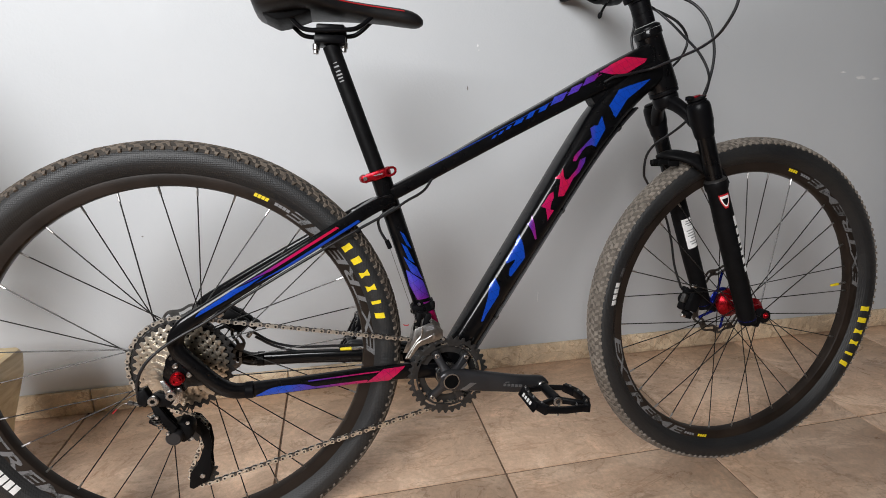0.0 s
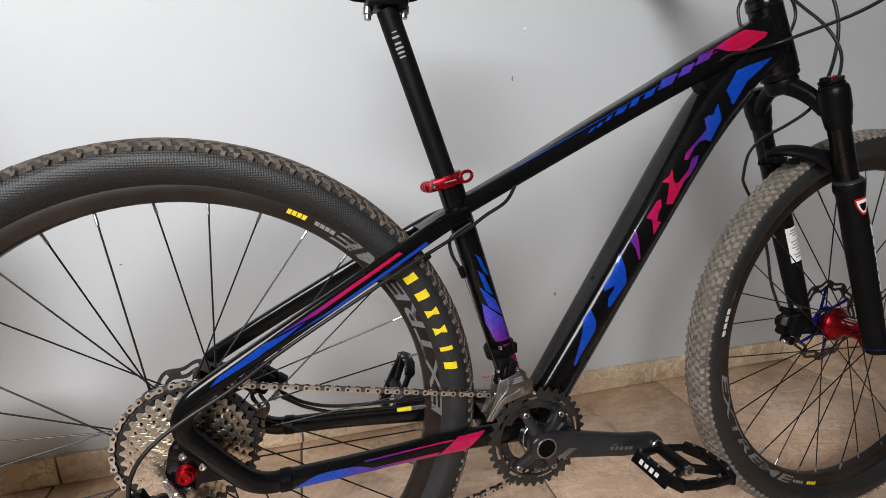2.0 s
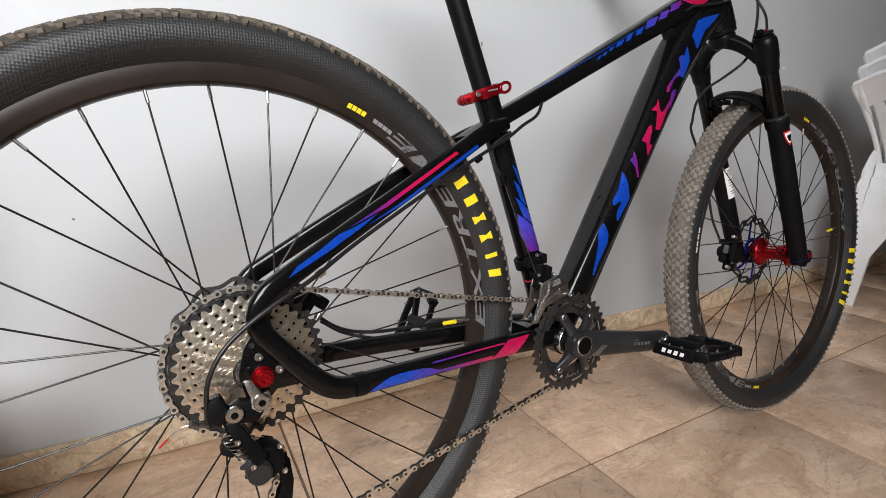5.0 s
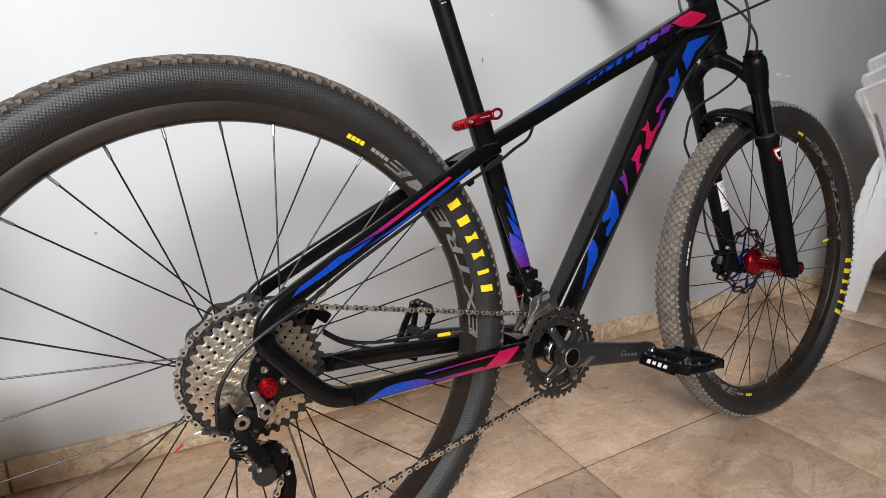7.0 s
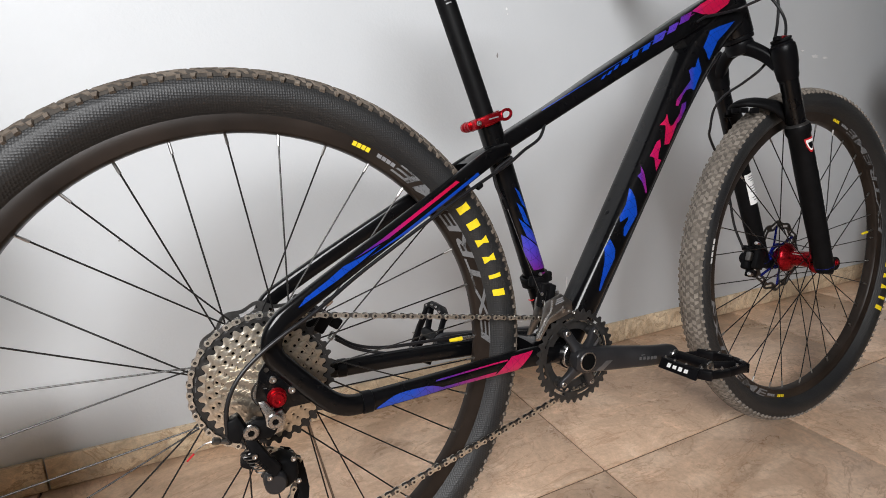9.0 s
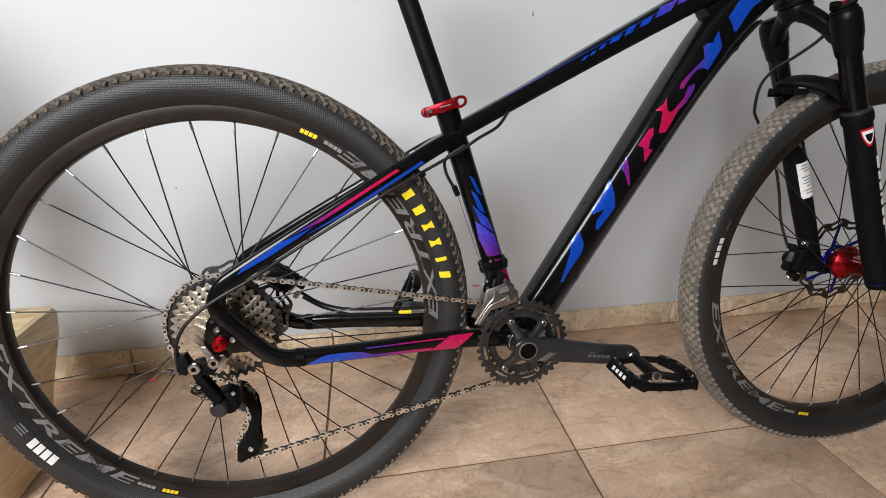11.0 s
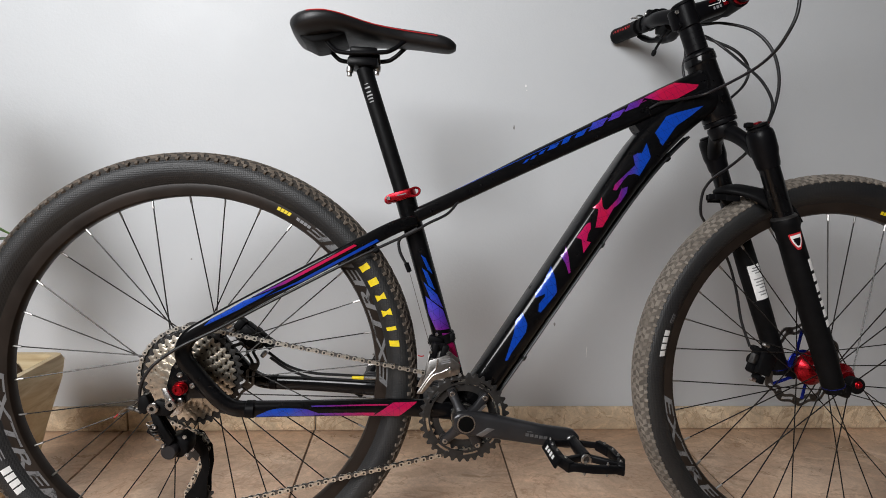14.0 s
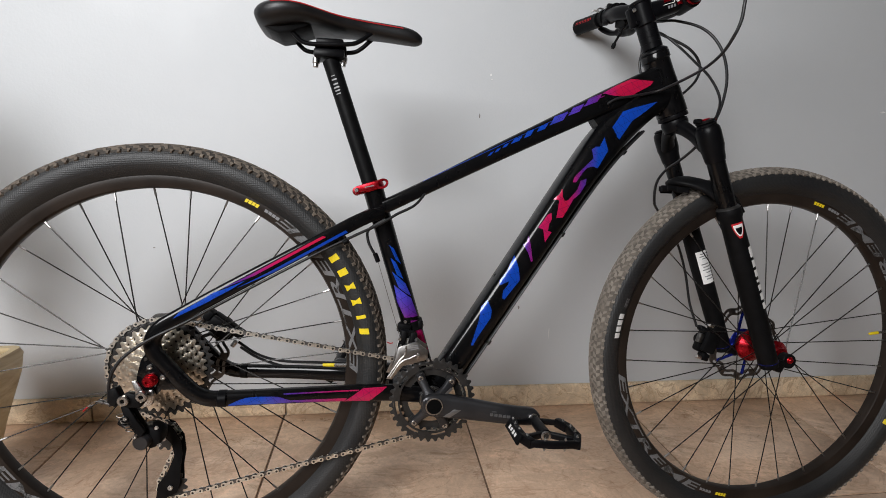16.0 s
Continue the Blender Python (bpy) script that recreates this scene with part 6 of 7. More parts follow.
    # shield badge and white mark on the drive-side leg, sticker on the other
    n = LEG.cross(Vector((0, 1, 0))).normalized()

    def on_leg(s, d, ang, r):
        c = top[s] + LEG * (reach[s] + d)
        return c + Vector((0, -1, 0)) * (r * math.cos(ang)) - n * (r * math.sin(ang))

    def leg_patch(s, d0, d1, a0, a1, off, rad=lambda d: 0.0206, taper=0.0, rows=6, cols=7):
        bm = bmesh.new()
        g = []
        for i in range(rows):
            v = i / (rows - 1)
            sh = 1 - taper * v * v
            g.append([bm.verts.new(on_leg(s, d0 + (d1 - d0) * v, radians((a0 + a1) / 2 + (a1 - a0) * sh * (k / (cols - 1) - 0.5)), rad(d0 + (d1 - d0) * v) + off)) for k in range(cols)])
        for p, q in zip(g, g[1:]):
            for k in range(cols - 1):
                bm.faces.new((p[k], p[k + 1], q[k + 1], q[k]))
        return bm

    lr = lambda d: float(np.interp(d, [0, 0.016, 0.021, 0.045, 0.10, 0.20, 0.28, 0.305], [0.0206, 0.0206, 0.0183, 0.0183, 0.0191, 0.0183, 0.0171, 0.0169]))
    part("badge", leg_patch(-1, 0.026, 0.054, -20, 42, 0.0006, lr, 0.75, 8, 9), M["red"], crown, "red shield badge")
    part("badge", leg_patch(-1, 0.029, 0.050, -14, 36, 0.0011, lr, 0.75, 8, 9), M["white"], crown, "white shield field")
    part("badge", leg_patch(-1, 0.034, 0.047, -5, 27, 0.0016, lr, 0.75, 8, 9), M["satin"], crown, "black shield emblem")
    d = 0.074
    for wdt in (0.020, 0.013, 0.013, 0.005, 0.010, 0.013, 0.012):
        part("mark", leg_patch(-1, d, d + wdt, -42, -12, 0.0006, lr, 0.0, 4, 5), M["white"], crown, "white bar")
        d += wdt + 0.0055
    part("sticker", leg_patch(1, 0.085, 0.155, -30, 40, 0.0006, lr, 0.0, 8, 8), M["white"], crown, "white label with small print")
    for d0, w0 in ((0.090, 26), (0.095, 30), (0.100, 22), (0.112, 30), (0.118, 26), (0.124, 30), (0.130, 20), (0.138, 28), (0.144, 24)):
        part("mark", leg_patch(1, d0, d0 + 0.0022, -24, -24 + w0 * 1.6, 0.0011, lr, 0.0, 2, 6), M["greyprint"], crown)


fork()


def caliper(c, tilt, label):
    m = Matrix.Translation(c) @ pose(0, 0, 0, 0, tilt, 0)
    body = part("brake_caliper", moved(joined(box((0, 0.010, 0), (0.030, 0.018, 0.052), edge=0.005), box((0, -0.010, 0), (0.028, 0.012, 0.044), edge=0.004), rod((0, 0.006, 0), (0, 0.026, 0), 0.013, n=22), box((0.006, 0.000, 0.030), (0.020, 0.022, 0.014), edge=0.003), box((0.008, 0.004, -0.032), (0.016, 0.020, 0.016), edge=0.003)), m), M["matte"], bicycle, label)
    for z in (0.034, -0.036):
        part("bolt", moved(rod((-0.004, -0.006, z), (-0.016, -0.006, z), 0.0042, n=12), m), M["silver"], body)
    part("banjo", moved(rod((-0.010, 0.010, 0.022), (-0.010, 0.024, 0.022), 0.006, n=14), m), M["satin"], body)
    part("pad_fin", moved(box((-0.018, 0.0, 0.002), (0.010, 0.012, 0.020), edge=0.002), m), M["rotor"], body)


caliper(Vector((0.592, 0.052, 0.378)), 20, "black front disc brake caliper")
caliper(Vector((-0.374, 0.052, 0.420)), -52, "black rear disc brake caliper")

# ---- cockpit ----


def cockpit():
    up = STEER.normalized()
    fwd = Vector((0.928, 0, 0.3735))
    base = steer_at(0.9445)
    for k in range(4):
        p = base + up * (0.0105 * k)
        part("headset_spacer", tubular(p, p + up * 0.01045, 0.0178, 0.0145, edge=0.0003), M["satin"], bicycle)
    s0, s1 = base + up * 0.0425, base + up * 0.083
    sc = (s0 + s1) / 2
    bar_c = sc + fwd * 0.088
    arm = Tube([(*(sc + fwd * 0.010), 0.0175, 0.0165), (*(sc + fwd * 0.035), 0.0155, 0.0150), (*(sc + fwd * 0.066), 0.0155, 0.0165)], 14, 2.8)
    stem = part("stem", joined(rod(s0, s1, 0.0192, n=32, edge=0.002), arm.solid(24), rod(bar_c + Vector((0, 0.022, 0)), bar_c - Vector((0, 0.022, 0)), 0.0200, n=32, edge=0.002)), M["satin"], bicycle, "satin black stem with red and white print")
    part("steerer_cap", moved(lathe([(0.019, 0), (0.0192, 0.003), (0.016, 0.005), (0.005, 0.005), (0.004, 0.003), (0, 0.003)], 30), axis_pose(s1 + up * 0.0002, up)), M["matte"], stem)
    part("stem_wedge", box(sc - fwd * 0.019, (0.012, 0.020, 0.034), axis_pose((0, 0, 0), up), 0.003), M["satin"], stem)
    for k in (-1, 1):
        part("bolt", screw(sc - fwd * 0.020 + up * (0.011 * k) + Vector((0, -0.010, 0)), (0, -1, 0), 0.0036), M["silver"] if k > 0 else M["satin"], stem)
    # printed number and plain marks on the side of the stem
    num = bpy.data.curves.new("stem_number", "FONT")
    num.body, num.size, num.extrude, num.align_x, num.align_y = "90", 0.0165, 0.0002, "CENTER", "CENTER"
    tmp = bpy.data.objects.new("tmp_number", num)
    scene.collection.objects.link(tmp)
    me = bpy.data.meshes.new_from_object(tmp.evaluated_get(bpy.context.evaluated_depsgraph_get()))
    bpy.data.objects.remove(tmp)
    me.materials.append(M["white"])
    lab = new("printed_number", me)
    lab.parent = stem
    lab.matrix_basis = Matrix.Translation(sc + fwd * 0.058 + up * 0.004 + Vector((0, -0.0166, 0))) @ pose(0, 0, 0, 90, 0, 0) @ pose(0, 0, 0, 0, 0, 20)
    for d, u, w, h, mt in ((0.042, 0.007, 0.012, 0.004, "redano"), (0.068, -0.004, 0.016, 0.005, "redano"), (0.042, -0.005, 0.003, 0.005, "greyprint"), (0.048, -0.005, 0.004, 0.005, "greyprint"), (0.054, -0.005, 0.003, 0.005, "greyprint"), (0.043, 0.0008, 0.020, 0.0010, "white")):
        part("mark", box(sc + fwd * d + up * u + Vector((0, -0.0160, 0)), (w, 0.0008, h), pose(0, 0, 0, 0, -20, 0), 0), M[mt], stem)
    part("faceplate_ring", tubular(bar_c + Vector((0, -0.0225, 0)), bar_c + Vector((0, -0.0265, 0)), 0.0172, 0.0145), M["redano"], stem, "red ring beside the stem")
    # riser bar: clamp, bend, sweep
    pts = [(bar_c.x, 0.0, bar_c.z), (bar_c.x, 0.045, bar_c.z), (bar_c.x - 0.006, 0.085, bar_c.z + 0.010), (bar_c.x - 0.020, 0.135, bar_c.z + 0.030), (bar_c.x - 0.036, 0.185, bar_c.z + 0.046), (0.429, 0.26, 1.1010), (0.405, 0.352, 1.1105)]
    full = [(x, -y, z) for x, y, z in pts[:0:-1]] + pts
    bar = part("handlebar", hose(full, 0.0145, 90, 20), M["satin"], bicycle, "satin black riser handlebar with red print")
    part("mark", box((0.4225, 0.205, 1.0925), (0.0012, 0.020, 0.0045), pose(0, 0, 0, 0, 0, 12), 0), M["red"], bar, "red print")
    for s in (-1, 1):
        a, b = Vector((0.4250, s * 0.276, 1.1026)), Vector((0.4040, s * 0.358, 1.1110))
        prof = [(0.0145, 0), (0.0175, 0.001), (0.0172, 0.006)] + [(0.0166 + 0.0006 * (k % 2), 0.010 + 0.0075 * k) for k in range(8)] + [(0.0172, 0.074), (0.0178, 0.079), (0.0172, 0.0830), (0.012, 0.0845)]
        grip = part("grip", moved(lathe(prof, 28), axis_pose(a, b - a)), M["matte"], bicycle, "black grip with red stitching")
        d = (b - a).normalized()
        for k in range(10):
            p = a + d * (0.012 + 0.006 * k) + Vector((-0.0168, -s * 0.001, 0.0025))
            part("stitch", box(p, (0.0016, 0.0014, 0.006), pose(0, 0, 0, 18 + (8 if k % 2 else -8), 0, 0), 0), M["red"], grip)
        # lever clamp, brake lever and shifter
        c = Vector((0.4335, s * 0.240, 1.0995))
        lv = part("brake_lever", joined(
            tubular(c - Vector((0, 0.0065, 0)), c + Vector((0, 0.0065, 0)), 0.0185, 0.0145),
            Tube([(0.461, s * 0.165, 1.062, 0.012, 0.010), (0.465, s * 0.200, 1.060, 0.0145, 0.012), (0.466, s * 0.232, 1.062, 0.012, 0.011), (0.462, s * 0.258, 1.070, 0.009, 0.009)], 16).solid(18),
            box((c.x + 0.020, c.y - s * 0.010, c.z - 0.020), (0.022, 0.018, 0.020), edge=0.004)), M["satin"], bicycle, "black hydraulic brake lever")
        part("lever_blade", Tube([(0.462, s * 0.240, 1.0640, 0.0075, 0.006), (0.4585, s * 0.262, 1.0690, 0.0070, 0.0055), (0.4535, s * 0.280, 1.0750, 0.0065, 0.0055), (0.4450, s * 0.295, 1.0860, 0.0075, 0.005), (0.4365, s * 0.304, 1.0940, 0.0045, 0.004)], 22).solid(14), M["satin"], lv)
        for dz, dx in ((0.014, -0.010), (-0.016, -0.008)):
            part("bolt", rod((c.x + dx, c.y - s * 0.001, c.z + dz), (c.x + dx - 0.006, c.y - s * 0.003, c.z + dz + 0.001), 0.0034, n=12), M["silver"], lv)
        part("bar_clamp", joined(tubular((0.4345, s * 0.213, 1.0965), (0.4325, s * 0.226, 1.0975), 0.0195, 0.0145), box((0.4200, s * 0.219, 1.109), (0.014, 0.011, 0.012), edge=0.003), box((0.4210, s * 0.236, 1.083), (0.012, 0.020, 0.014), edge=0.003)), M["matte"], lv, "black hinged clamp")
        part("bar_clamp", tubular((0.4290, s * 0.256, 1.1005), (0.4270, s * 0.265, 1.1020), 0.0178, 0.0145), M["matte"], lv)
        g = Vector((0.445, s * 0.190, 1.074))
        sh = part("shifter", joined(rod((g.x, g.y - s * 0.020, g.z - 0.004), (g.x + 0.002, g.y + s * 0.020, g.z - 0.004), 0.0150, n=24, edge=0.004), box((g.x + 0.012, g.y, g.z + 0.004), (0.028, 0.036, 0.020), edge=0.005), tubular((g.x - 0.006, g.y + s * 0.006, g.z + 0.018), (g.x - 0.006, g.y + s * 0.015, g.z + 0.018), 0.0182, 0.0140)), M["matte"], bicycle, "black trigger shifter")
        part("trigger", hose([(g.x + 0.010, g.y + s * 0.030, g.z - 0.014), (g.x + 0.009, g.y + s * 0.048, g.z - 0.022), (g.x + 0.004, g.y + s * 0.057, g.z - 0.036)], 0.0030, 18, 8), M["matte"], sh)
        part("trigger_pad", moved(lathe([(0.002, -0.007), (0.0048, -0.005), (0.0052, 0.003), (0.003, 0.007)], 14), axis_pose((g.x + 0.003, g.y + s * 0.058, g.z - 0.040), (-0.2, 0.2 * s, -1))), M["matte"], sh)
        part("trigger", hose([(g.x - 0.002, g.y - s * 0.006, g.z - 0.014), (g.x - 0.012, g.y - s * 0.006, g.z - 0.026), (g.x - 0.016, g.y - s * 0.004, g.z - 0.032)], 0.0034, 16, 8), M["matte"], sh)
        if s > 0:
            part("lock_lever", joined(box((0.4205, 0.262, 1.1030), (0.009, 0.010, 0.011), pose(0, 0, 0, 0, 12, 0), 0.002), hose([(0.417, 0.262, 1.110), (0.412, 0.265, 1.1185), (0.418, 0.268, 1.1245), (0.428, 0.268, 1.1235)], 0.0020, 18, 8), hose([(0.413, 0.265, 1.117), (0.404, 0.268, 1.1185), (0.399, 0.270, 1.1150)], 0.0020, 14, 8)), M["silver"], bicycle, "small bright lockout lever")


cockpit()


def cables():
    runs = [
        ("brake_hose", 0.0026, [(0.450, 0.15, 1.075), (0.452, 0.085, 1.030), (0.474, 0.050, 1.019), (0.513, 0.020, 0.996), (0.537, 0.000, 0.956), (0.542, -0.015, 0.902), (0.531, -0.022, 0.848), (0.508, -0.026, 0.800), (0.481, -0.028, 0.768), (0.470, 0.000, 0.746), (0.461, 0.032, 0.728), (0.456, 0.052, 0.704), (0.461, 0.064, 0.668), (0.480, 0.078, 0.648), (0.531, 0.086, 0.585), (0.556, 0.086, 0.519), (0.568, 0.082, 0.455), (0.580, 0.070, 0.405)]),
        ("lockout_cable", 0.0023, [(0.430, 0.20, 1.090), (0.440, 0.10, 1.020), (0.448, 0.050, 0.992), (0.472, 0.030, 0.963), (0.486, 0.000, 0.927), (0.498, -0.030, 0.890), (0.504, -0.050, 0.850), (0.492, -0.060, 0.816), (0.476, -0.063, 0.807)]),
        ("gear_cable", 0.0024, [(0.445, -0.165, 1.066), (0.438, -0.192, 1.028), (0.424, -0.199, 0.978), (0.4200, -0.198, 0.951), (0.4194, -0.194, 0.9244), (0.4165, -0.184, 0.904), (0.4150, -0.165, 0.887), (0.4172, -0.130, 0.8776), (0.4148, -0.090, 0.8719), (0.408, -0.058, 0.867), (0.392, -0.034, 0.860), (0.353, -0.030, 0.851), (0.322, -0.0265, 0.845), (0.306, -0.022, 0.836)]),
        ("rear_brake_hose", 0.0026, [(0.445, 0.16, 1.080), (0.448, 0.080, 1.010), (0.502, 0.050, 0.971), (0.531, 0.050, 0.941), (0.526, 0.050, 0.910), (0.492, 0.042, 0.878), (0.45, 0.036, 0.852), (0.400, 0.022, 0.815), (0.372, 0.010, 0.793)]),
        ("gear_cable", 0.0024, [(0.420, 0.13, 1.060), (0.402, 0.05, 0.985), (0.398, 0.034, 0.951), (0.397, 0.038, 0.930), (0.400, 0.034, 0.905), (0.405, 0.026, 0.885)]),
        ("gear_cable", 0.0024, [(-0.004, -0.004, 0.680), (-0.013, -0.012, 0.673), (-0.034, -0.024, 0.648), (-0.066, -0.030, 0.631), (-0.094, -0.034, 0.614), (-0.130, -0.039, 0.597), (-0.20, -0.047, 0.562), (-0.322, -0.060, 0.496), (-0.385, -0.078, 0.461), (-0.428, -0.086, 0.440), (-0.458, -0.088, 0.421), (-0.478, -0.090, 0.402), (-0.490, -0.090, 0.378), (-0.493, -0.088, 0.350), (-0.492, -0.086, 0.335)]),
        ("gear_cable", 0.0024, [(-0.085, -0.026, 0.622), (-0.112, -0.024, 0.604), (-0.113, -0.024, 0.585), (-0.104, -0.024, 0.566), (-0.098, -0.024, 0.559)]),
    ]
    for name, r, pts in runs:
        part(name, hose(pts, r, 110, 10), M["cable"], bicycle, "thin black cable housing")
    part("cable_stop", rod((-0.1015, -0.024, 0.564), (-0.0955, -0.024, 0.549), 0.0042, n=14), M["satin"], bicycle)
    part("inner_wire", hose([(-0.096, -0.024, 0.550), (-0.075, -0.032, 0.480), (-0.056, -0.040, 0.418)], 0.0005, 10, 6), M["rotor"], bicycle, "bare steel gear wire")
    # pair of hoses clipped under the down tube
    low = []
    for i in range(4, len(DT.c) - 6, 4):
        low.append(DT.c[i] - DT.n[i] * (DT.s[i][3] + 0.0072))
    for y in (-0.010, -0.004, 0.004):
        part("brake_hose" if y > 0 else "gear_cable", hose([p + Vector((0, y, 0)) for p in low], 0.0024, 70, 8), M["cable"], bicycle, "black hose along the down tube")
    for i in (11, 33, 51):
        c = DT.c[i] - DT.n[i] * (DT.s[i][3] + 0.004)
        part("hose_clip", joined(box(c, (0.009, 0.022, 0.010), axis_pose((0, 0, 0), DT.t[i]), 0.002), rod(c + Vector((0, -0.010, 0)), c + Vector((0, -0.0135, 0)), 0.003, n=10)), M["matte"], bicycle)
    for x, z in ((-0.372, 0.464), (-0.150, 0.584)):
        part("hose_clip", tubular((x - 0.004, -0.066 if x < -0.3 else -0.042, z - 0.002), (x + 0.004, -0.065 if x < -0.3 else -0.041, z + 0.0025), 0.0042, 0.0025), M["silver"] if x < -0.3 else M["matte"], bicycle)
    # brake hose inside the wall-side stay
    part("brake_hose", hose([(-0.03, 0.034, 0.335), (-0.10, 0.050, 0.345), (-0.2, 0.058, 0.348), (-0.27, 0.066, 0.350), (-0.315, 0.069, 0.362), (-0.350, 0.066, 0.388)], 0.0026, 50, 8), M["cable"], bicycle)
    part("brake_hose", hose([(-0.05, 0.030, 0.330), (-0.15, 0.046, 0.334), (-0.25, 0.060, 0.338), (-0.31, 0.063, 0.356), (-0.345, 0.060, 0.380)], 0.0024, 50, 8), M["cable"], bicycle)


cables()

# ---- planter with a strappy plant ----


def planter():
    p = thing("planter", "tapered cream-brown square planter with wood-like grain and dry soil", "planter", Matrix.Translation((PX, PY, 0)) @ pose(0, 0, 0, 0, 0, PTURN))
    H, TB, TT_, wall = 0.305, 0.074, 0.128, 0.016

    def ringv(bm, half, z, rad):
        out = []
        for cx, cy, a0 in ((1, 1, 0), (-1, 1, 90), (-1, -1, 180), (1, -1, 270)):
            for k in range(5):
                a = radians(a0 + 22.5 * k)
                out.append(bm.verts.new((cx * (half - rad) + rad * math.cos(a), cy * (half - rad) + rad * math.sin(a), z)))
        return out

    bm = bmesh.new()
    seq = [(TB - 0.012, 0.0, 0.02), (TB, 0.012, 0.025), (TB + 0.028, 0.16, 0.022), (TT_ - 0.004, H - 0.05, 0.018), (TT_, H - 0.012, 0.016), (TT_ - 0.004, H, 0.016), (TT_ - wall, H, 0.012), (TT_ - wall - 0.004, H - 0.02, 0.012), (TT_ - wall - 0.008, H - 0.07, 0.012)]
    rings = [ringv(bm, *q) for q in seq]
    for a, b in zip(rings, rings[1:]):
        for k in range(20):
            bm.faces.new((a[k], a[(k + 1) % 20], b[(k + 1) % 20], b[k]))
    bm.faces.new(rings[0])
    bm.faces.new(rings[-1])
    part("body", bm, M["planter"], p)
    soil = bmesh.new()
    n = 26
    half = TT_ - wall - 0.007
    g = [[soil.verts.new((half * (2 * i / n - 1), half * (2 * j / n - 1), H - 0.035 + 0.026 * noise.noise(Vector((i * 0.31, j * 0.31, 2.0))) + 0.008 * noise.noise(Vector((i * 1.1, j * 1.1, 5.0))))) for j in range(n + 1)] for i in range(n + 1)]
    for i in range(n):
        for j in range(n):
            soil.faces.new((g[i][j], g[i + 1][j], g[i + 1][j + 1], g[i][j + 1]))
    part("soil", soil, M["soil"], p, "dry dark soil")


PX, PY, PTURN = -0.950, 1.070, 0.0
planter()


def plant():
    t = thing("potted_plant", "green strap-leaved plant growing in the planter", "plant", Matrix.Translation((PX, PY, 0.255)))
    rnd = random.Random(3)
    stems = hose([(-0.05, 0, 0), (-0.055, 0.01, 0.18), (-0.06, 0.0, 0.36)], 0.008, 16, 8)
    part("stem", stems, M["soil"], t)
    spec = [((-0.05, 0.0, 0.20), (0.03, 0.02, 0.35), (0.122, 0.022, 0.322)), ((-0.05, 0.0, 0.12), (-0.05, 0.13, 0.19), (-0.030, 0.225, 0.134)), ((-0.055, 0.0, 0.2), (0.04, 0.08, 0.30), (0.115, 0.125, 0.262))]
    # further leaves, mostly out of view, added to throw shade on the wall
    for k in range(16):
        hi = rnd.uniform(0.42, 0.66)
        a = radians(95 + 12 * k)
        r = rnd.uniform(0.10, 0.22)
        spec.append(((-0.058, 0, 0.30), (-0.09 + 0.5 * r * math.cos(a), 0.4 * r * math.sin(a), hi + 0.05), (-0.12 + r * math.cos(a), 0.8 * r * math.sin(a), hi)))
    # lower ring of added leaves for the same wall shade
    for k in range(9):
        a = radians(95 + 25 * k)
        r = rnd.uniform(0.12, 0.22)
        spec.append(((-0.058, 0, 0.25), (-0.058 + 0.5 * r * math.cos(a), 0.5 * r * math.sin(a) * 0.7, 0.42 + rnd.uniform(-0.05, 0.06)), (-0.058 + r * math.cos(a), r * math.sin(a) * 0.7, 0.33 + rnd.uniform(-0.1, 0.06))))
    for pts in spec:
        c = spline(pts, 12)
        bm = bmesh.new()
        rows = []
        for i, q in enumerate(c):
            u = i / 11
            w = 0.021 * math.sin(math.pi * min(1, 0.12 + u * 0.9)) + 0.0008
            tdir = Vector(c[min(i + 1, 11)] - c[max(i - 1, 0)]).normalized()
            side = tdir.cross(Vector((0, 0, 1))).normalized()
            rows.append([bm.verts.new(Vector(q) + side * w), bm.verts.new(Vector(q) + Vector((0, 0, -0.004))), bm.verts.new(Vector(q) - side * w)])
        for a, b in zip(rows, rows[1:]):
            bm.faces.new((a[0], a[1], b[1], b[0]))
            bm.faces.new((a[1], a[2], b[2], b[1]))
        part("leaf", bm, M["leaf"], t)


plant()

# ---- stacked plastic chairs ----


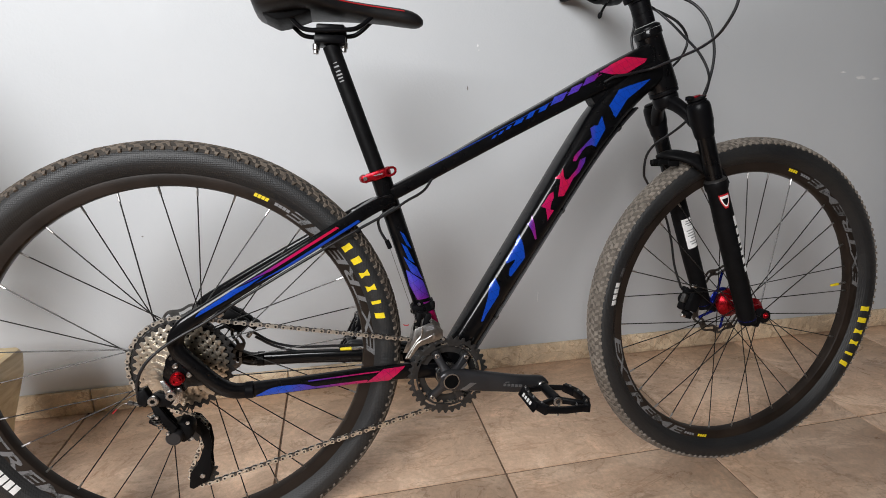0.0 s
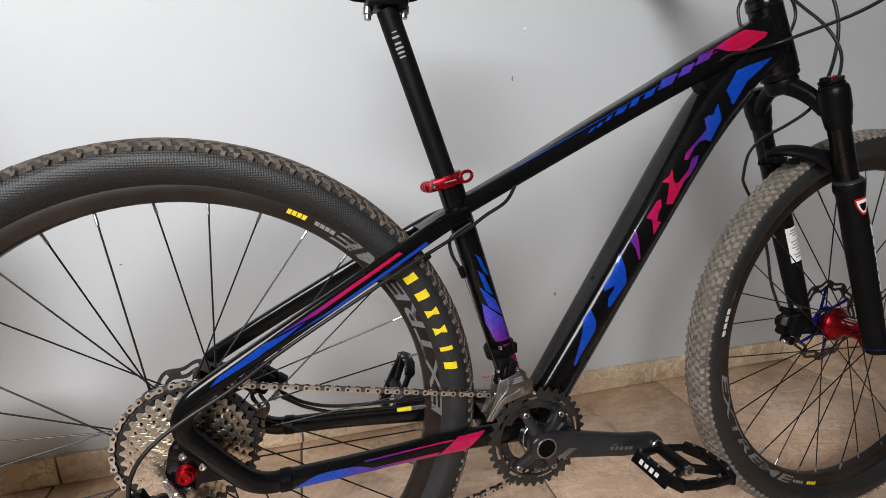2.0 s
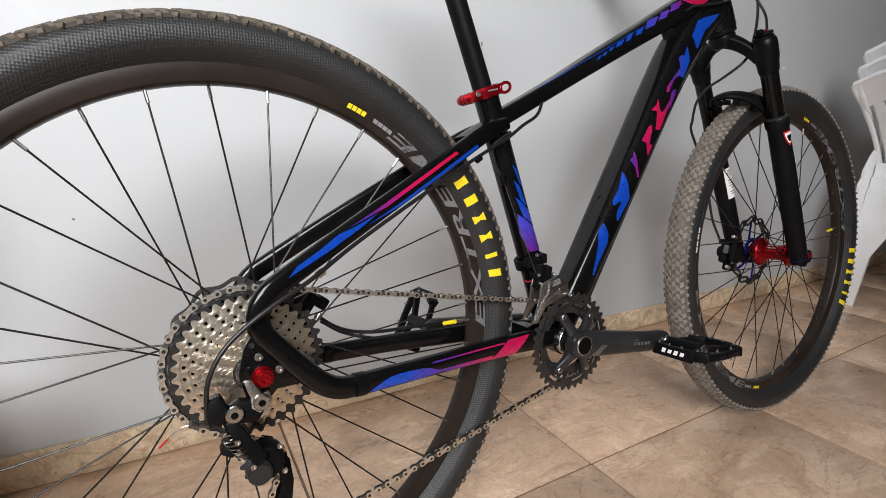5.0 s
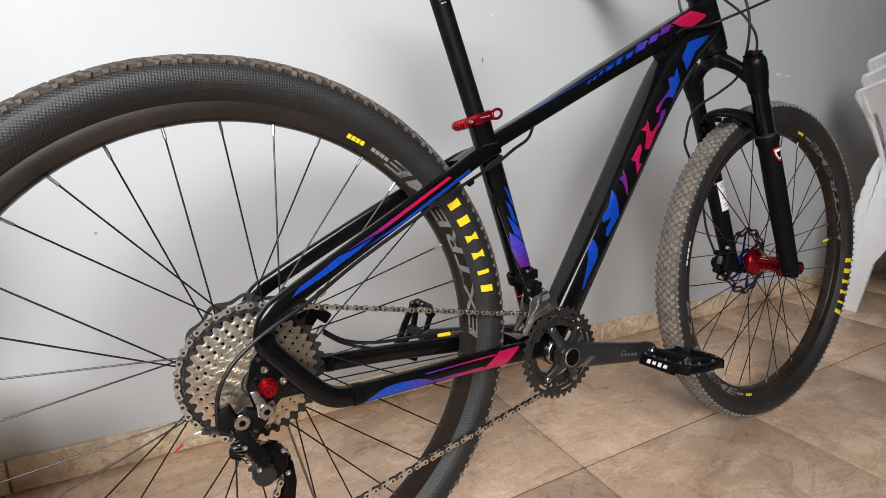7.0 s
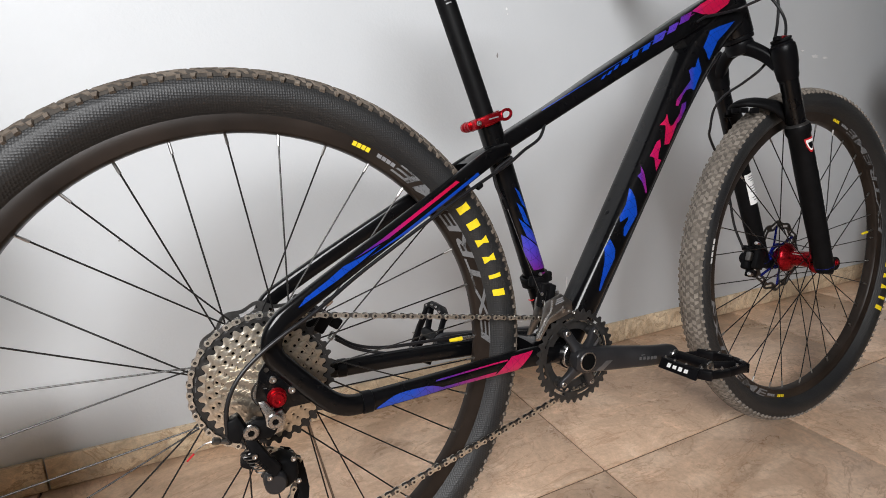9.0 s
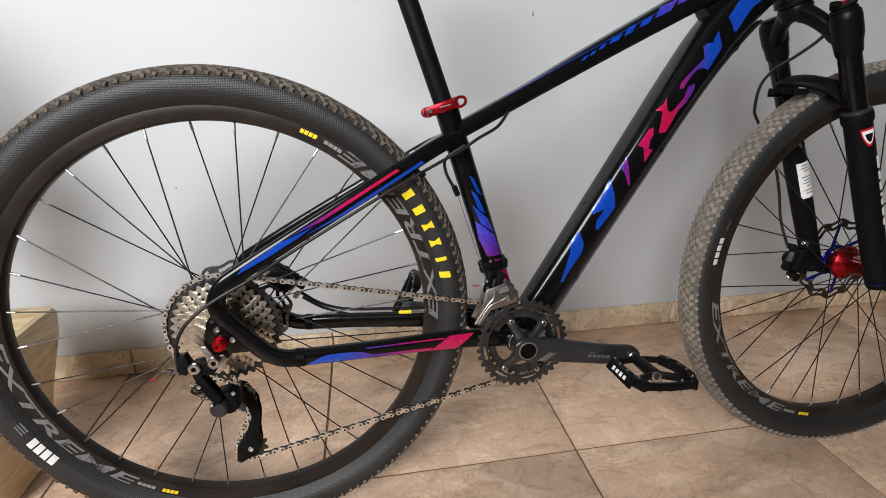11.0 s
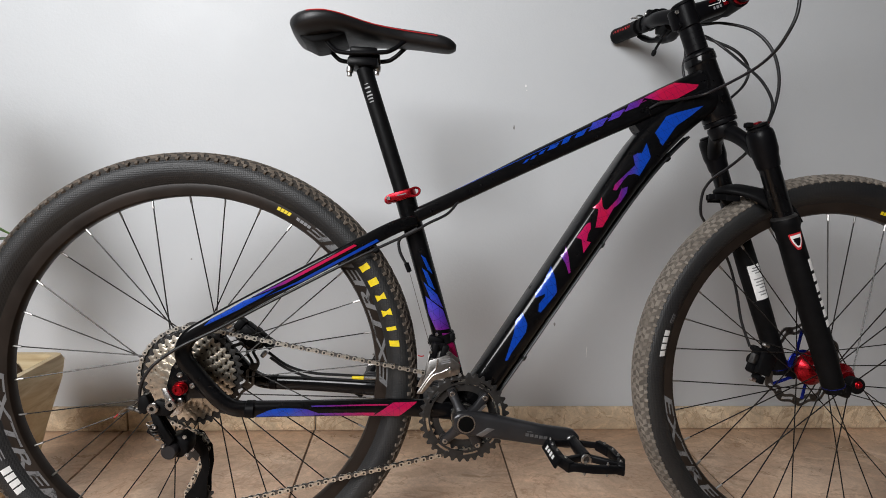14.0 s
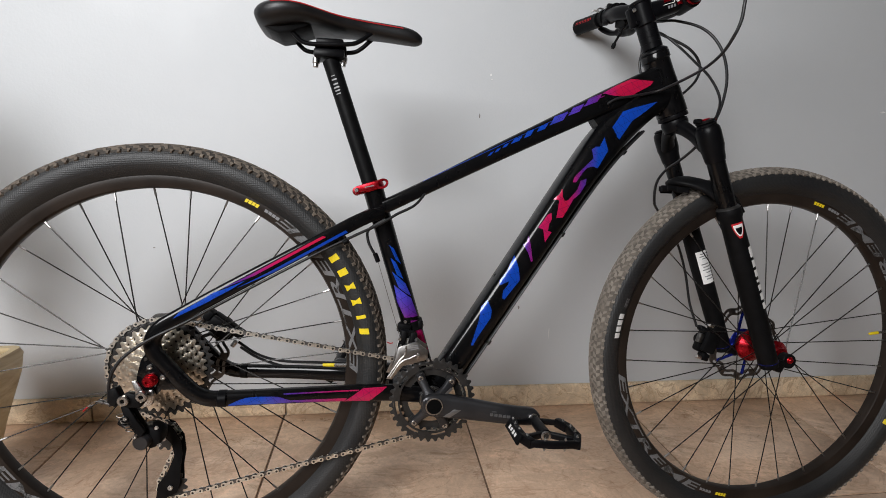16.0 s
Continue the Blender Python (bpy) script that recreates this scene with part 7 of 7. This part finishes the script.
def chair_shell():
    """One moulded armchair of the stack, facing +x, standing on z = 0."""
    t = thing("stacking_chair", "white moulded plastic armchair in a stack of three", "chair", group="stacked plastic chairs")

    def back(u, v):
        """A point of the reclined, hollowed backrest."""
        y = (u - 0.5) * 2 * (0.205 + 0.03 * v)
        return Vector((-0.225 - 0.245 * v ** 1.9 + 0.055 * (2 * u - 1) ** 2 * (1 - 0.4 * v), y, 0.43 + 0.425 * v - 0.045 * (2 * u - 1) ** 4 * v))

    bm = bmesh.new()
    nu, nv = 17, 12
    for i in range(nu - 1):
        for j in range(nv - 1):
            if i % 2 == 1 and 2 <= j <= 8:
                continue
            bm.faces.new([bm.verts.new(back(p / (nu - 1), q / (nv - 1))) for p, q in ((i, j), (i + 1, j), (i + 1, j + 1), (i, j + 1))])
    bmesh.ops.remove_doubles(bm, verts=bm.verts, dist=0.0005)
    bmesh.ops.solidify(bm, geom=bm.faces[:], thickness=0.007)
    part("backrest", bm, M["plastic"], t)
    rim = [back(0, v) for v in np.linspace(0, 1, 7)] + [back(u, 1) for u in np.linspace(0.06, 0.94, 11)] + [back(1, v) for v in np.linspace(1, 0, 7)]
    part("rim", hose(rim, 0.0085, 90, 12), M["plastic"], t, "rolled edge of the backrest")
    seat_bm = bmesh.new()
    g = [[seat_bm.verts.new((-0.21 + 0.44 * i / 12, (j / 12 - 0.5) * (0.42 + 0.04 * i / 12), 0.435 - 0.02 * math.sin(math.pi * j / 12) * math.sin(math.pi * i / 12) - 0.03 * max(0, i / 12 - 0.85) / 0.15)) for j in range(13)] for i in range(13)]
    for i in range(12):
        for j in range(12):
            seat_bm.faces.new((g[i][j], g[i + 1][j], g[i + 1][j + 1], g[i][j + 1]))
    bmesh.ops.solidify(seat_bm, geom=seat_bm.faces[:], thickness=0.007)
    part("seat", seat_bm, M["plastic"], t)
    side = [(-0.225, 0.53), (-0.275, 0.475), (-0.310, 0.42), (-0.300, 0.26), (-0.275, 0.0), (-0.205, 0.0), (-0.185, 0.22), (-0.13, 0.335), (-0.03, 0.385), (0.07, 0.375), (0.16, 0.31), (0.205, 0.20), (0.225, 0.0), (0.275, 0.0), (0.262, 0.25), (0.245, 0.44), (-0.10, 0.46)]
    tail = [(-0.235, 0.0), (-0.185, 0.0), (-0.165, 0.20), (-0.11, 0.32), (0.0, 0.37), (0.11, 0.32), (0.165, 0.20), (0.185, 0.0), (0.235, 0.0), (0.225, 0.25), (0.215, 0.45), (-0.215, 0.45), (-0.225, 0.25)]
    for s in (-1, 1):
        part("side_panel", plate(side, s * 0.222, s * 0.234, 0.003), M["plastic"], t, "leg panel with an arch between two legs")
        arm = Tube([(-0.444, s * 0.222, 0.822, 0.007, 0.009), (-0.360, s * 0.226, 0.745, 0.008, 0.012), (-0.25, s * 0.236, 0.685, 0.008, 0.016), (-0.12, s * 0.250, 0.655, 0.009, 0.022), (0.0, s * 0.262, 0.640, 0.010, 0.026), (0.16, s * 0.262, 0.638, 0.010, 0.026), (0.225, s * 0.252, 0.615, 0.011, 0.024), (0.245, s * 0.240, 0.54, 0.012, 0.020), (0.248, s * 0.230, 0.43, 0.014, 0.016)], 40, 3.0)
        part("armrest", arm.solid(16), M["plastic"], t, "curved armrest")
    rear = moved(plate(tail, -0.006, 0.006, 0.003), Matrix.Translation((-0.252, 0, 0)) @ pose(0, 0, 0, 0, 0, 90))
    part("rear_panel", rear, M["plastic"], t, "leg panel with an arch under the backrest")
    return t


CHAIR = (2.005, 0.955, 0.0)
first_chair = chair_shell()
first_chair.matrix_basis = pose(*CHAIR, 0, 0, -4)
for k in (1, 2):
    copy_thing(first_chair, pose(CHAIR[0] + 0.013 * k, CHAIR[1], 0.050 * k, 0, 0, -4 + 0.6 * k))

# ---- wall chips and smudges ----


def chip(name, x, z, w, h, mat, label, seed):
    rnd = random.Random(seed)
    bm = bmesh.new()
    top = [bm.verts.new((x + w * math.cos(a) * rnd.uniform(0.55, 1.0), WALL_Y - 0.0012, z + h * math.sin(a) * rnd.uniform(0.5, 1.0))) for a in np.linspace(0, 2 * math.pi, 13)[:-1]]
    f = bm.faces.new(top)
    out = bmesh.ops.extrude_face_region(bm, geom=[f])
    bmesh.ops.translate(bm, vec=(0, 0.0022, 0), verts=[v for v in out["geom"] if isinstance(v, bmesh.types.BMVert)])
    part(name, bm, mat, wall_north, label, 0)


chip("paint_chip", 1.437, 0.886, 0.022, 0.007, M["flake"], "pale chip in the paint", 1)
chip("paint_chip", 1.497, 0.884, 0.018, 0.005, M["flake"], "pale chip in the paint", 2)
chip("paint_chip", 1.362, 0.900, 0.012, 0.003, M["flake"], "pale chip in the paint", 3)
chip("paint_chip", 0.187, 0.933, 0.003, 0.004, M["flake"], "pale chip in the paint", 4)
chip("paint_chip", 0.190, 0.922, 0.002, 0.002, M["flake"], "pale chip in the paint", 5)
chip("wall_smudge", 0.163, 0.830, 0.002, 0.007, M["smudge"], "small grey smudge", 6)
chip("wall_smudge", -0.650, 0.471, 0.003, 0.002, M["smudge"], "small grey smudge", 7)
chip("wall_smudge", 0.307, 0.309, 0.004, 0.007, M["smudge"], "small grey smudge", 8)
chip("paint_chip", 0.404, 0.231, 0.0012, 0.020, M["flake"], "pale scratch in the paint", 9)

# ---- floor tiles and skirting pieces ----
tile_me = tile_mesh(TILE - 0.005, TILE - 0.005, 0.012, 0.0016, "floor_tile", M["tile"])
SKIRT = 0.4915
skirt_me = tile_mesh(SKIRT - 0.004, 0.010, 0.067, 0.002, "skirting_piece", M["skirting"])
nx0, nx1 = -6, 8
for i in range(-6, 8):
    repeat("skirting_piece", skirt_me, wall_north, Matrix.Translation((0.150 + SKIRT * (i + 0.5), WALL_Y - 0.005, 0.0345)))
for i in range(nx0, nx1 + 1):
    cx = 0.157 + TILE * (i + 0.5)
    if cx - TILE / 2 < X0 - 0.01 or cx + TILE / 2 > X1:
        continue
    for j in range(-10, 1):
        cy = 0.975 + TILE * (j + 0.5)
        if cy - TILE / 2 < Y0:
            continue
        if j == 0:
            sy = WALL_Y - 0.975 - 0.005
            repeat("floor_tile", tile_me, floor, Matrix.Translation((cx, 0.975 + 0.0025 + sy / 2, -0.006)) @ Matrix.Diagonal((1, sy / (TILE - 0.005), 1, 1)))
        else:
            repeat("floor_tile", tile_me, floor, Matrix.Translation((cx, cy, -0.006)) @ pose(0, 0, 0, 0, 0, 180 * ((i + j) % 2)))
